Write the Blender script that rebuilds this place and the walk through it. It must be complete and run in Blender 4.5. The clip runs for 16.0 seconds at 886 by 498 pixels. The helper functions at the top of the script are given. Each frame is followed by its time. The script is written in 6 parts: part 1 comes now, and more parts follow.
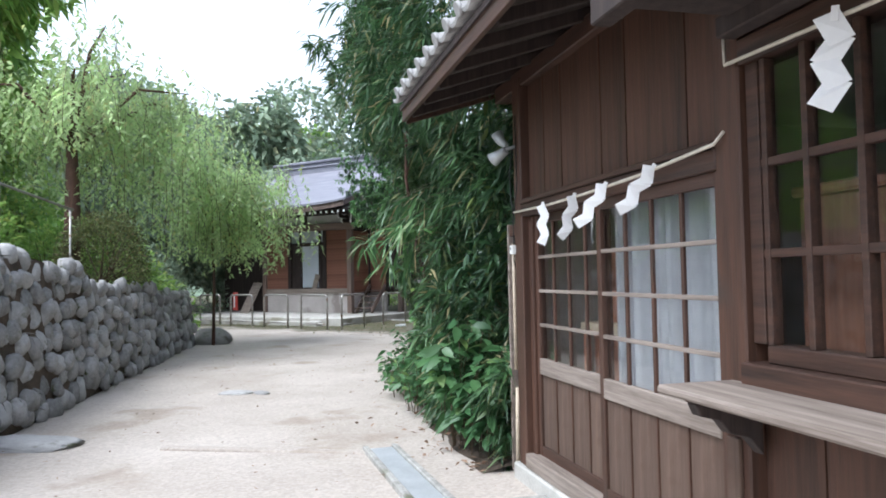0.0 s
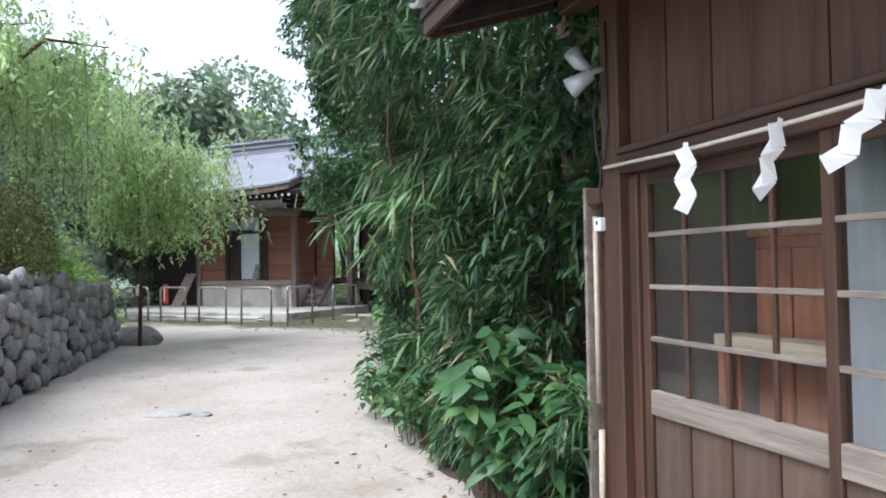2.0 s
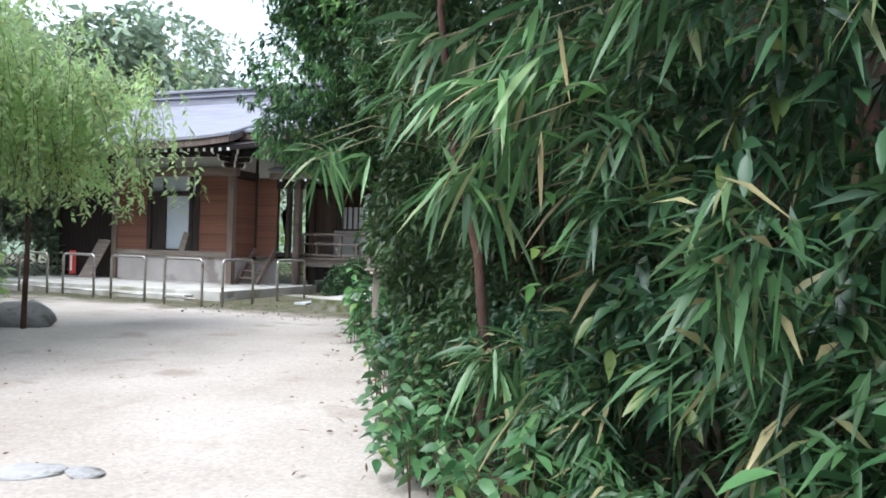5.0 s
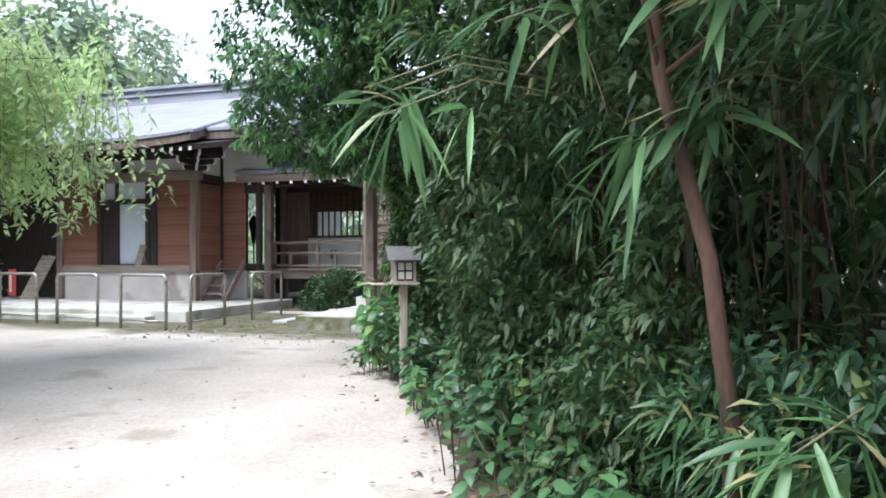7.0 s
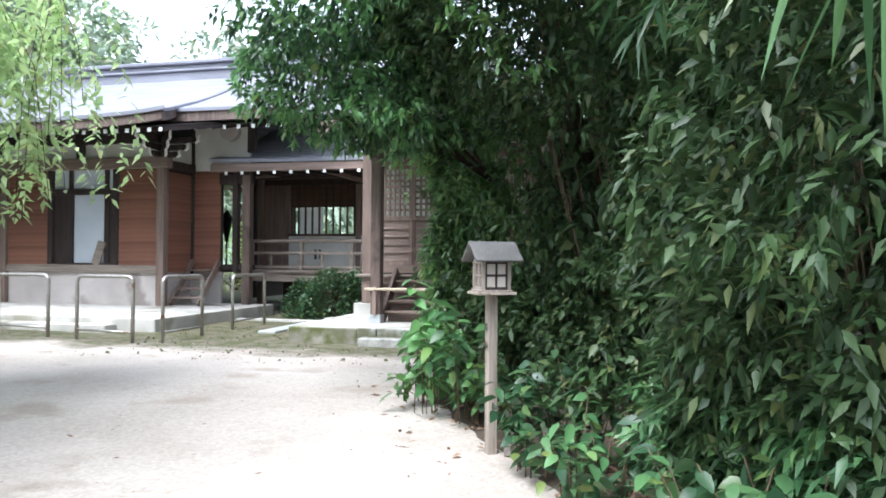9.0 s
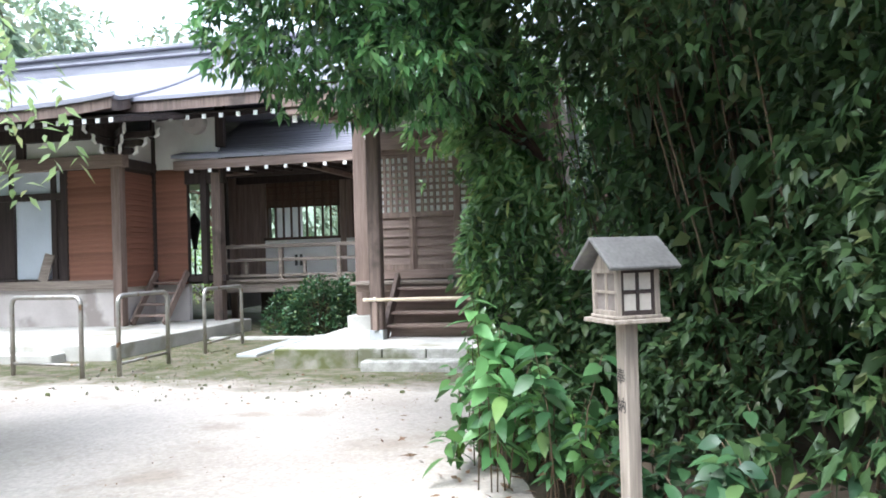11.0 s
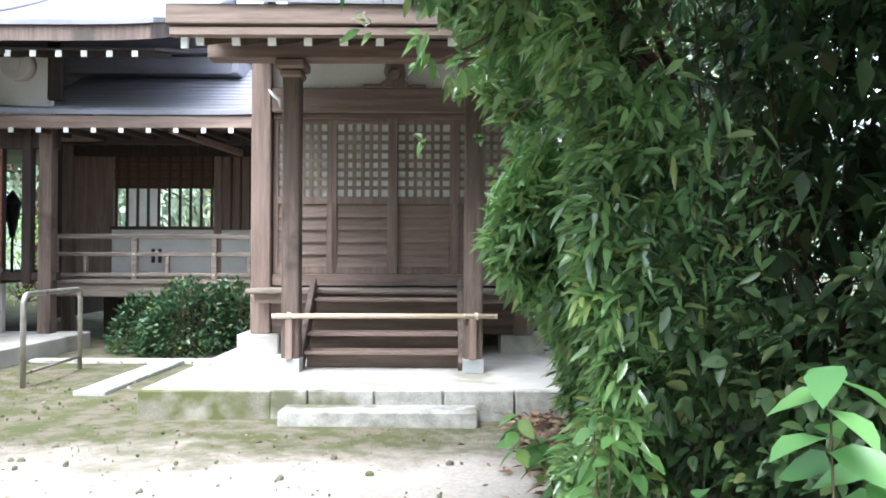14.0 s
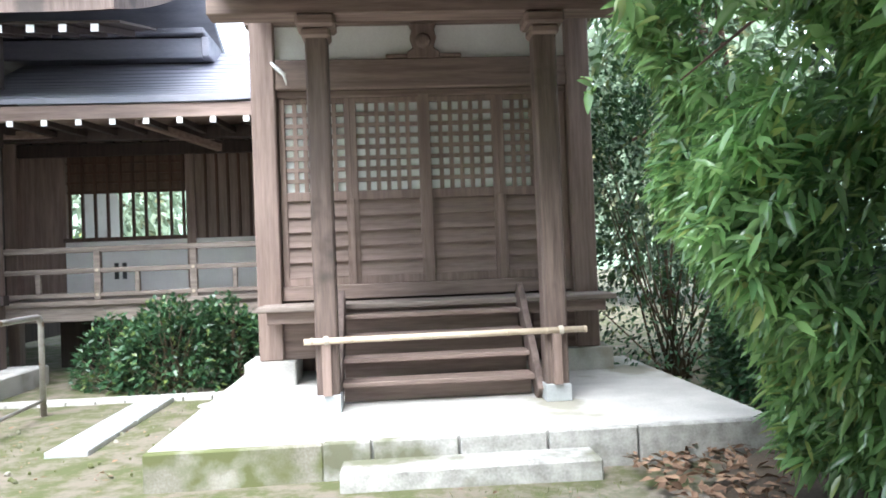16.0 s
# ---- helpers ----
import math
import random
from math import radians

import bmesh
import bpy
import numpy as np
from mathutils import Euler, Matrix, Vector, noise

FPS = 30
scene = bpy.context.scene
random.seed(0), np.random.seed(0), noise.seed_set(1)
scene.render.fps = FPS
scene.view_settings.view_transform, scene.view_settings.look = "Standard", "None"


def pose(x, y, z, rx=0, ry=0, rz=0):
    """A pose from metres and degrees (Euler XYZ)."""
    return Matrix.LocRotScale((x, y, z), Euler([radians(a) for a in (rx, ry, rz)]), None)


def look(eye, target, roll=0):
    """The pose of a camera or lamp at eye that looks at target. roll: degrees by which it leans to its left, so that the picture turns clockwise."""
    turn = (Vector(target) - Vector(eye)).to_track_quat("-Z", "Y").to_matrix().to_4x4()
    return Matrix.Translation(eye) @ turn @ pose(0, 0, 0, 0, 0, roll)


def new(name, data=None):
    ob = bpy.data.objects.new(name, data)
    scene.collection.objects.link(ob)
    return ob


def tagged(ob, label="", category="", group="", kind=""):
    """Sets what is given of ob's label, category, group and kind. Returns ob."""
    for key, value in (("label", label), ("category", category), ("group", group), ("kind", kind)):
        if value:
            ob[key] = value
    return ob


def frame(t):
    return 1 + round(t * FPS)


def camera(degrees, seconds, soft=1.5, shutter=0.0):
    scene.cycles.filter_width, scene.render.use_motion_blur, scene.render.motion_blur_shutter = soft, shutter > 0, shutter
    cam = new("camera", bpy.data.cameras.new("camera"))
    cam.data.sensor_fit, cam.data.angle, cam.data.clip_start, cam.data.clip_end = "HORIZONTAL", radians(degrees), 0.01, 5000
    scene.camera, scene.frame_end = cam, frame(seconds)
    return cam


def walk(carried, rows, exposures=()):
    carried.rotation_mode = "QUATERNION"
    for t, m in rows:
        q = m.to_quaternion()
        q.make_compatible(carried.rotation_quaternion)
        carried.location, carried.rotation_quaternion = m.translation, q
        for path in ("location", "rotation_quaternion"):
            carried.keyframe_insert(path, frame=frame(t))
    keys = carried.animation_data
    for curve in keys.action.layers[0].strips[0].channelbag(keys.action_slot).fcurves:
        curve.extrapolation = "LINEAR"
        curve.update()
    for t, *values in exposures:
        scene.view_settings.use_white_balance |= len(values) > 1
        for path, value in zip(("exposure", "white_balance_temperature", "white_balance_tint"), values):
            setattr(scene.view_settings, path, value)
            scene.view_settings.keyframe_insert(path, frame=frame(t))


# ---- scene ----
cam = camera(62.5, 16.0, 1.8)
PATH = [
    (0, (-0.837, 0.464, 1.446), (-1.866, 2.178, 1.522), -1.1),
    (0.5, (-1.19, 0.74, 1.428), (-2.139, 2.497, 1.525), -1.0),
    (1, (-1.54, 1.117, 1.486), (-2.546, 2.844, 1.579), -2.0),
    (1.5, (-1.965, 1.378, 1.474), (-2.879, 3.156, 1.549), -0.4),
    (2, (-2.269, 1.774, 1.441), (-3.146, 3.571, 1.49), -1.0),
    (2.5, (-2.617, 2.125, 1.406), (-3.528, 3.905, 1.398), -0.6),
    (3, (-2.957, 2.458, 1.416), (-3.734, 4.3, 1.389), 0.6),
    (3.5, (-3.274, 2.919, 1.427), (-4.034, 4.768, 1.388), 1.3),
    (6, (-5.211, 4.862, 1.25), (-5.857, 6.755, 1.285), 1.3),
    (6.5, (-5.56, 5.208, 1.269), (-6.178, 7.109, 1.305), 0.7),
    (7, (-5.832, 5.647, 1.313), (-6.427, 7.557, 1.332), -0.2),
    (7.5, (-6.223, 6.003, 1.316), (-6.799, 7.919, 1.331), -0.4),
    (8, (-6.546, 6.453, 1.278), (-7.081, 8.38, 1.284), -0.4),
    (8.5, (-6.951, 6.831, 1.29), (-7.459, 8.765, 1.304), 0.2),
    (9, (-7.335, 7.19, 1.285), (-7.819, 9.13, 1.312), 0.4),
    (9.5, (-7.65, 7.618, 1.32), (-8.196, 9.542, 1.336), -0.7),
    (12, (-8.807, 9.727, 1.341), (-9.052, 11.712, 1.355), -1.2),
    (12.5, (-9.104, 10.177, 1.339), (-9.271, 12.17, 1.322), -0.4),
    (13, (-9.299, 10.611, 1.352), (-9.415, 12.607, 1.329), -0.7),
    (13.5, (-9.541, 10.957, 1.354), (-9.704, 12.95, 1.361), -0.6),
    (14, (-9.802, 11.405, 1.344), (-9.803, 13.405, 1.37), 0.2),
    (14.5, (-10.03, 11.834, 1.366), (-9.961, 13.833, 1.395), -0.1),
    (15, (-10.359, 12.126, 1.411), (-10.23, 14.122, 1.443), 0.2),
    (15.5, (-10.558, 12.532, 1.37), (-10.389, 14.524, 1.403), -1.2),
    (16, (-10.781, 12.857, 1.376), (-10.635, 14.852, 1.402), -2.2),
]
EXPOSURES = [(0.0, 1.48), (3.5, 1.63), (7.0, 1.98), (9.5, 2.24), (12.5, 2.54), (14.5, 2.8), (16.0, 2.96)]
walk(cam, [(t, look(eye, target, roll)) for t, eye, target, roll in PATH], [(t, stops, 5820 if t < 13 else 5900, 9) for t, stops in EXPOSURES])

# ---- world and light: bright thin overcast, a soft sun behind the walker ----
world = bpy.data.worlds.new("sky")
scene.world = world
world.use_nodes = True
wn = world.node_tree
sky = wn.nodes.new("ShaderNodeTexSky")
sky.sky_type, sky.sun_disc = "NISHITA", False
sky.sun_elevation, sky.sun_rotation = radians(58.8), radians(205)
sky.air_density, sky.dust_density, sky.ozone_density = 1.0, 1.5, 2.0
hsv = wn.nodes.new("ShaderNodeHueSaturation")
hsv.inputs["Saturation"].default_value = 0.3
wn.links.new(sky.outputs[0], hsv.inputs["Color"])
wn.links.new(hsv.outputs[0], wn.nodes["Background"].inputs[0])
wn.nodes["Background"].inputs[1].default_value = 0.15
sun = new("sun", bpy.data.lights.new("sun", "SUN"))
sun.data.energy, sun.data.angle, sun.data.color = 1.3, radians(36), (1.0, 0.97, 0.93)
sun.matrix_world = look((-8, -17, 31), (0, 0, 0))

# ---- materials ----
MATS = {}


def mat(name, a, b, scale=6.0, rough=0.7, bump=0.2, stretch=(1, 1, 1), metal=0.0, fine=60.0, spots=None, island=0.0):
    """A two-scale procedural surface between the colours a and b; spots: (colour, scale, cover) for stains."""
    m = bpy.data.materials.new(name)
    m.use_nodes = True
    n, l = m.node_tree.nodes, m.node_tree.links
    p = n["Principled BSDF"]
    p.inputs["Roughness"].default_value, p.inputs["Metallic"].default_value = rough, metal
    co, mp = n.new("ShaderNodeTexCoord"), n.new("ShaderNodeMapping")
    mp.inputs["Scale"].default_value = stretch
    l.new(co.outputs["Object"], mp.inputs[0])
    big, small = n.new("ShaderNodeTexNoise"), n.new("ShaderNodeTexNoise")
    for node, sc, det in ((big, scale, 4), (small, fine, 6)):
        node.inputs["Scale"].default_value, node.inputs["Detail"].default_value = sc, det
        l.new(mp.outputs[0], node.inputs["Vector"])
    add = n.new("ShaderNodeMath")
    add.operation = "MULTIPLY_ADD"
    l.new(small.outputs[0], add.inputs[0])
    add.inputs[1].default_value = 0.5
    l.new(big.outputs[0], add.inputs[2])
    ramp = n.new("ShaderNodeMapRange")
    ramp.inputs[1].default_value, ramp.inputs[2].default_value = 0.5, 1.0
    l.new(add.outputs[0], ramp.inputs[0])
    fac = ramp.outputs[0]
    if island:
        geo, ob, mul = n.new("ShaderNodeNewGeometry"), n.new("ShaderNodeObjectInfo"), n.new("ShaderNodeMath")
        s = n.new("ShaderNodeMath")
        l.new(geo.outputs["Random Per Island"], s.inputs[0])
        l.new(ob.outputs["Random"], s.inputs[1])
        fr = n.new("ShaderNodeMath")
        fr.operation = "FRACT"
        l.new(s.outputs[0], fr.inputs[0])
        mul.operation = "MULTIPLY_ADD"
        mul.inputs[1].default_value = island
        l.new(fr.outputs[0], mul.inputs[0])
        sc2 = n.new("ShaderNodeMath")
        sc2.operation = "MULTIPLY"
        sc2.inputs[1].default_value = 1 - island
        l.new(fac, sc2.inputs[0])
        l.new(sc2.outputs[0], mul.inputs[2])
        fac = mul.outputs[0]
    mix = n.new("ShaderNodeMix")
    mix.data_type = "RGBA"
    mix.inputs[6].default_value, mix.inputs[7].default_value = (*a, 1), (*b, 1)
    l.new(fac, mix.inputs[0])
    col = mix.outputs[2]
    if spots:
        c, sc, cover = spots
        t, r, mx = n.new("ShaderNodeTexNoise"), n.new("ShaderNodeMapRange"), n.new("ShaderNodeMix")
        t.inputs["Scale"].default_value, t.inputs["Detail"].default_value = sc, 5
        l.new(co.outputs["Object"], t.inputs["Vector"])
        r.inputs[1].default_value, r.inputs[2].default_value = 0.72 - cover * 0.4, 0.82 - cover * 0.4
        l.new(t.outputs[0], r.inputs[0])
        mx.data_type = "RGBA"
        mx.inputs[7].default_value = (*c, 1)
        l.new(col, mx.inputs[6])
        l.new(r.outputs[0], mx.inputs[0])
        col = mx.outputs[2]
    l.new(col, p.inputs["Base Color"])
    if bump:
        bp = n.new("ShaderNodeBump")
        bp.inputs["Strength"].default_value, bp.inputs["Distance"].default_value = bump, 0.01
        l.new(add.outputs[0], bp.inputs["Height"])
        l.new(bp.outputs[0], p.inputs["Normal"])
    MATS[name] = m
    return m


def leaf_mat(name, a, b, c, rough=0.38, through_light=0.3):
    """Leaf: colours a to b by leaf, a few of colour c, some light through it."""
    m = bpy.data.materials.new(name)
    m.use_nodes = True
    n, l = m.node_tree.nodes, m.node_tree.links
    p = n["Principled BSDF"]
    p.inputs["Roughness"].default_value = rough
    p.inputs["Specular IOR Level"].default_value = 0.85 if rough < 0.25 else 0.5
    geo, ramp = n.new("ShaderNodeNewGeometry"), n.new("ShaderNodeValToRGB")
    l.new(geo.outputs["Random Per Island"], ramp.inputs[0])
    ramp.color_ramp.elements[0].color, ramp.color_ramp.elements[1].color = (*a, 1), (*c, 1)
    e = ramp.color_ramp.elements.new(0.85)
    e.color = (*b, 1)
    ramp.color_ramp.elements[2].position = 0.985
    no, hs = n.new("ShaderNodeTexNoise"), n.new("ShaderNodeHueSaturation")
    no.inputs["Scale"].default_value = 1.3
    co = n.new("ShaderNodeTexCoord")
    l.new(co.outputs["Object"], no.inputs["Vector"])
    mr = n.new("ShaderNodeMapRange")
    mr.inputs[1].default_value, mr.inputs[2].default_value, mr.inputs[3].default_value, mr.inputs[4].default_value = 0.3, 0.7, 0.7, 1.35
    l.new(no.outputs[0], mr.inputs[0])
    l.new(mr.outputs[0], hs.inputs["Value"])
    l.new(ramp.outputs[0], hs.inputs["Color"])
    l.new(hs.outputs[0], p.inputs["Base Color"])
    tr, mx = n.new("ShaderNodeBsdfTranslucent"), n.new("ShaderNodeMixShader")
    l.new(hs.outputs[0], tr.inputs[0])
    mx.inputs[0].default_value = through_light
    l.new(p.outputs[0], mx.inputs[1])
    l.new(tr.outputs[0], mx.inputs[2])
    l.new(mx.outputs[0], n["Material Output"].inputs[0])
    MATS[name] = m
    return m


def glass_mat(name):
    m = bpy.data.materials.new(name)
    m.use_nodes = True
    p = m.node_tree.nodes["Principled BSDF"]
    p.inputs["Base Color"].default_value = (0.93, 0.96, 0.95, 1)
    p.inputs["Roughness"].default_value, p.inputs["IOR"].default_value = 0.03, 1.45
    p.inputs["Transmission Weight"].default_value = 1.0
    MATS[name] = m
    return m


V, H = (14, 14, 0.8), (0.8, 14, 14)
mat("hut_wood", (0.03, 0.014, 0.008), (0.105, 0.047, 0.028), 1.6, 0.62, 0.35, V, fine=9, spots=((0.05, 0.03, 0.022), 2.5, 0.35), island=0.3)
mat("hut_wood_h", (0.024, 0.012, 0.0075), (0.08, 0.037, 0.023), 1.6, 0.62, 0.35, H, fine=9)
mat("hut_panel", (0.05, 0.03, 0.021), (0.145, 0.092, 0.066), 1.4, 0.8, 0.35, V, fine=9, spots=((0.08, 0.045, 0.03), 3, 0.45), island=0.35)
mat("grey_wood", (0.13, 0.1, 0.08), (0.33, 0.275, 0.235), 1.5, 0.8, 0.35, H, fine=9)
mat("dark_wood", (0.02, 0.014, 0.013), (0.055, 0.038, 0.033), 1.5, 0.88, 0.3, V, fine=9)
mat("porch_wood", (0.115, 0.077, 0.061), (0.29, 0.212, 0.177), 1.5, 0.7, 0.3, V, fine=9, island=0.25)
mat("porch_wood_h", (0.115, 0.077, 0.061), (0.3, 0.222, 0.187), 1.5, 0.7, 0.3, H, fine=9, island=0.25)
mat("post_wood", (0.07, 0.048, 0.04), (0.19, 0.138, 0.115), 1.5, 0.75, 0.4, V, fine=9, spots=((0.06, 0.045, 0.038), 2.0, 0.4))
mat("red_slat", (0.15, 0.063, 0.04), (0.3, 0.135, 0.088), 1.5, 0.75, 0.3, H, fine=9, island=0.5)
mat("plaster", (0.6, 0.58, 0.55), (0.74, 0.73, 0.7), 2.0, 0.9, 0.1, spots=((0.5, 0.46, 0.42), 1.2, 0.2))
mat("old_plaster", (0.4, 0.36, 0.34), (0.56, 0.52, 0.5), 1.5, 0.9, 0.1, spots=((0.3, 0.26, 0.24), 1.2, 0.4))
mat("white_paint", (0.78, 0.78, 0.76), (0.85, 0.85, 0.83), 5, 0.6, 0.05)
mat("paper", (0.8, 0.8, 0.8), (0.86, 0.86, 0.86), 5, 0.8, 0.03)
mat("copper_roof", (0.17, 0.17, 0.2), (0.27, 0.27, 0.31), 1.0, 0.5, 0.15, (1, 6, 6), fine=12)
mat("tile", (0.22, 0.215, 0.21), (0.42, 0.41, 0.4), 8, 0.6, 0.2)
mat("concrete", (0.34, 0.328, 0.3), (0.53, 0.515, 0.48), 2.2, 0.85, 0.3, spots=((0.28, 0.265, 0.21), 1.3, 0.4))
mat("mossy_concrete", (0.12, 0.11, 0.075), (0.3, 0.285, 0.24), 3.0, 0.9, 0.3, spots=((0.1, 0.11, 0.04), 2.0, 0.65))
mat("granite", (0.3, 0.29, 0.27), (0.52, 0.5, 0.47), 14, 0.8, 0.2, spots=((0.25, 0.25, 0.18), 2.0, 0.3))
mat("worn_granite", (0.2, 0.195, 0.175), (0.44, 0.43, 0.4), 9, 0.85, 0.35, spots=((0.12, 0.12, 0.075), 1.8, 0.35))
mat("field_stone", (0.13, 0.126, 0.122), (0.47, 0.46, 0.45), 5, 0.85, 0.9, fine=30, spots=((0.1, 0.105, 0.06), 3.0, 0.3), island=0.6)
mat("metal_pipe", (0.3, 0.28, 0.26), (0.45, 0.43, 0.4), 8, 0.42, 0.05, metal=0.7, spots=((0.22, 0.13, 0.07), 9, 0.3))
mat("iron", (0.02, 0.02, 0.02), (0.05, 0.05, 0.05), 8, 0.5, 0.1, metal=0.5)
mat("galvanised", (0.42, 0.44, 0.45), (0.55, 0.57, 0.58), 5, 0.5, 0.1, metal=0.4)
mat("bamboo_pole", (0.45, 0.36, 0.25), (0.62, 0.52, 0.4), 3, 0.5, 0.1, H)
mat("lantern_wood", (0.17, 0.14, 0.115), (0.38, 0.325, 0.27), 2, 0.75, 0.25, V, fine=9, spots=((0.25, 0.22, 0.16), 4, 0.3))
mat("lantern_roof", (0.06, 0.058, 0.056), (0.15, 0.145, 0.14), 4, 0.7, 0.2, spots=((0.2, 0.22, 0.15), 5, 0.3))
mat("lantern_paper", (0.4, 0.36, 0.31), (0.52, 0.47, 0.41), 3, 0.6, 0.03)
mat("smoked_pane", (0.12, 0.1, 0.09), (0.22, 0.19, 0.17), 5, 0.08, 0.02)
mat("shoji", (0.76, 0.8, 0.79), (0.84, 0.87, 0.86), 1.2, 0.22, 0.02)
mat("panel_cloth", (0.5, 0.54, 0.6), (0.6, 0.64, 0.7), 1.2, 0.8, 0.03)
mat("curtain", (0.4, 0.4, 0.43), (0.52, 0.52, 0.55), 2, 0.85, 0.1, V)
mat("cabinet", (0.3, 0.12, 0.07), (0.46, 0.21, 0.13), 2, 0.5, 0.1, V, fine=9)
mat("screen_wood", (0.12, 0.05, 0.03), (0.25, 0.115, 0.072), 2, 0.5, 0.1, V, fine=9)
mat("room_wall", (0.36, 0.32, 0.28), (0.48, 0.44, 0.4), 2, 0.9, 0.1)
mat("bark", (0.035, 0.02, 0.014), (0.12, 0.062, 0.042), 7, 0.9, 0.8, (1, 1, 0.25))
mat("twig", (0.05, 0.034, 0.02), (0.13, 0.09, 0.05), 9, 0.8, 0.3)
mat("cane", (0.07, 0.075, 0.03), (0.2, 0.18, 0.09), 4, 0.5, 0.1, V)
mat("litter", (0.09, 0.05, 0.03), (0.3, 0.19, 0.12), 5, 0.9, 0.1, island=0.9)
mat("soil", (0.035, 0.026, 0.018), (0.11, 0.08, 0.055), 3, 0.95, 0.7, fine=40)
mat("rope", (0.5, 0.45, 0.38), (0.66, 0.6, 0.5), 20, 0.9, 0.3)
mat("ink", (0.03, 0.025, 0.02), (0.05, 0.045, 0.04), 9, 0.8, 0.05)
mat("red_sign", (0.55, 0.06, 0.05), (0.65, 0.09, 0.07), 5, 0.5, 0.02)
leaf_mat("bamboo_leaf", (0.028, 0.07, 0.03), (0.08, 0.165, 0.06), (0.32, 0.28, 0.14), 0.4, 0.3)
leaf_mat("pale_bamboo", (0.06, 0.13, 0.055), (0.14, 0.26, 0.1), (0.4, 0.32, 0.17), 0.38, 0.35)
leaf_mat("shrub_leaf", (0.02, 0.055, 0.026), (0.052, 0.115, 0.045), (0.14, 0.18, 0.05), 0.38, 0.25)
leaf_mat("bright_leaf", (0.07, 0.16, 0.05), (0.14, 0.28, 0.08), (0.18, 0.27, 0.07), 0.35, 0.35)
leaf_mat("big_leaf", (0.045, 0.12, 0.045), (0.095, 0.2, 0.075), (0.15, 0.23, 0.07), 0.42, 0.3)
leaf_mat("fresh_or_lit_leaf", (0.08, 0.19, 0.07), (0.14, 0.29, 0.1), (0.18, 0.3, 0.09), 0.4, 0.35)
leaf_mat("willow_leaf", (0.34, 0.48, 0.2), (0.5, 0.63, 0.31), (0.46, 0.48, 0.2), 0.45, 0.55)
# far green paled and greyed to stand in for haze
leaf_mat("haze_leaf", (0.17, 0.24, 0.16), (0.3, 0.37, 0.25), (0.25, 0.24, 0.12), 0.6, 0.3)
# the wood's shade is put into this dark green
leaf_mat("shaded_leaf", (0.025, 0.055, 0.02), (0.06, 0.11, 0.035), (0.1, 0.12, 0.04), 0.5, 0.3)
# the next two are the evergreen leaf with daylight put into its colour
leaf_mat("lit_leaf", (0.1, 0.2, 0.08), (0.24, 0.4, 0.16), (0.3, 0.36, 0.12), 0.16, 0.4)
leaf_mat("lit_yard_leaf", (0.14, 0.27, 0.09), (0.28, 0.45, 0.17), (0.34, 0.42, 0.14), 0.16, 0.45)
leaf_mat("olive_leaf", (0.06, 0.075, 0.028), (0.16, 0.185, 0.065), (0.24, 0.18, 0.08), 0.6, 0.25)
leaf_mat("terrace_leaf", (0.16, 0.3, 0.07), (0.34, 0.5, 0.13), (0.45, 0.5, 0.14), 0.4, 0.45)
leaf_mat("grass_blade", (0.07, 0.085, 0.028), (0.14, 0.15, 0.055), (0.2, 0.17, 0.08), 0.6, 0.2)
glass_mat("glass")


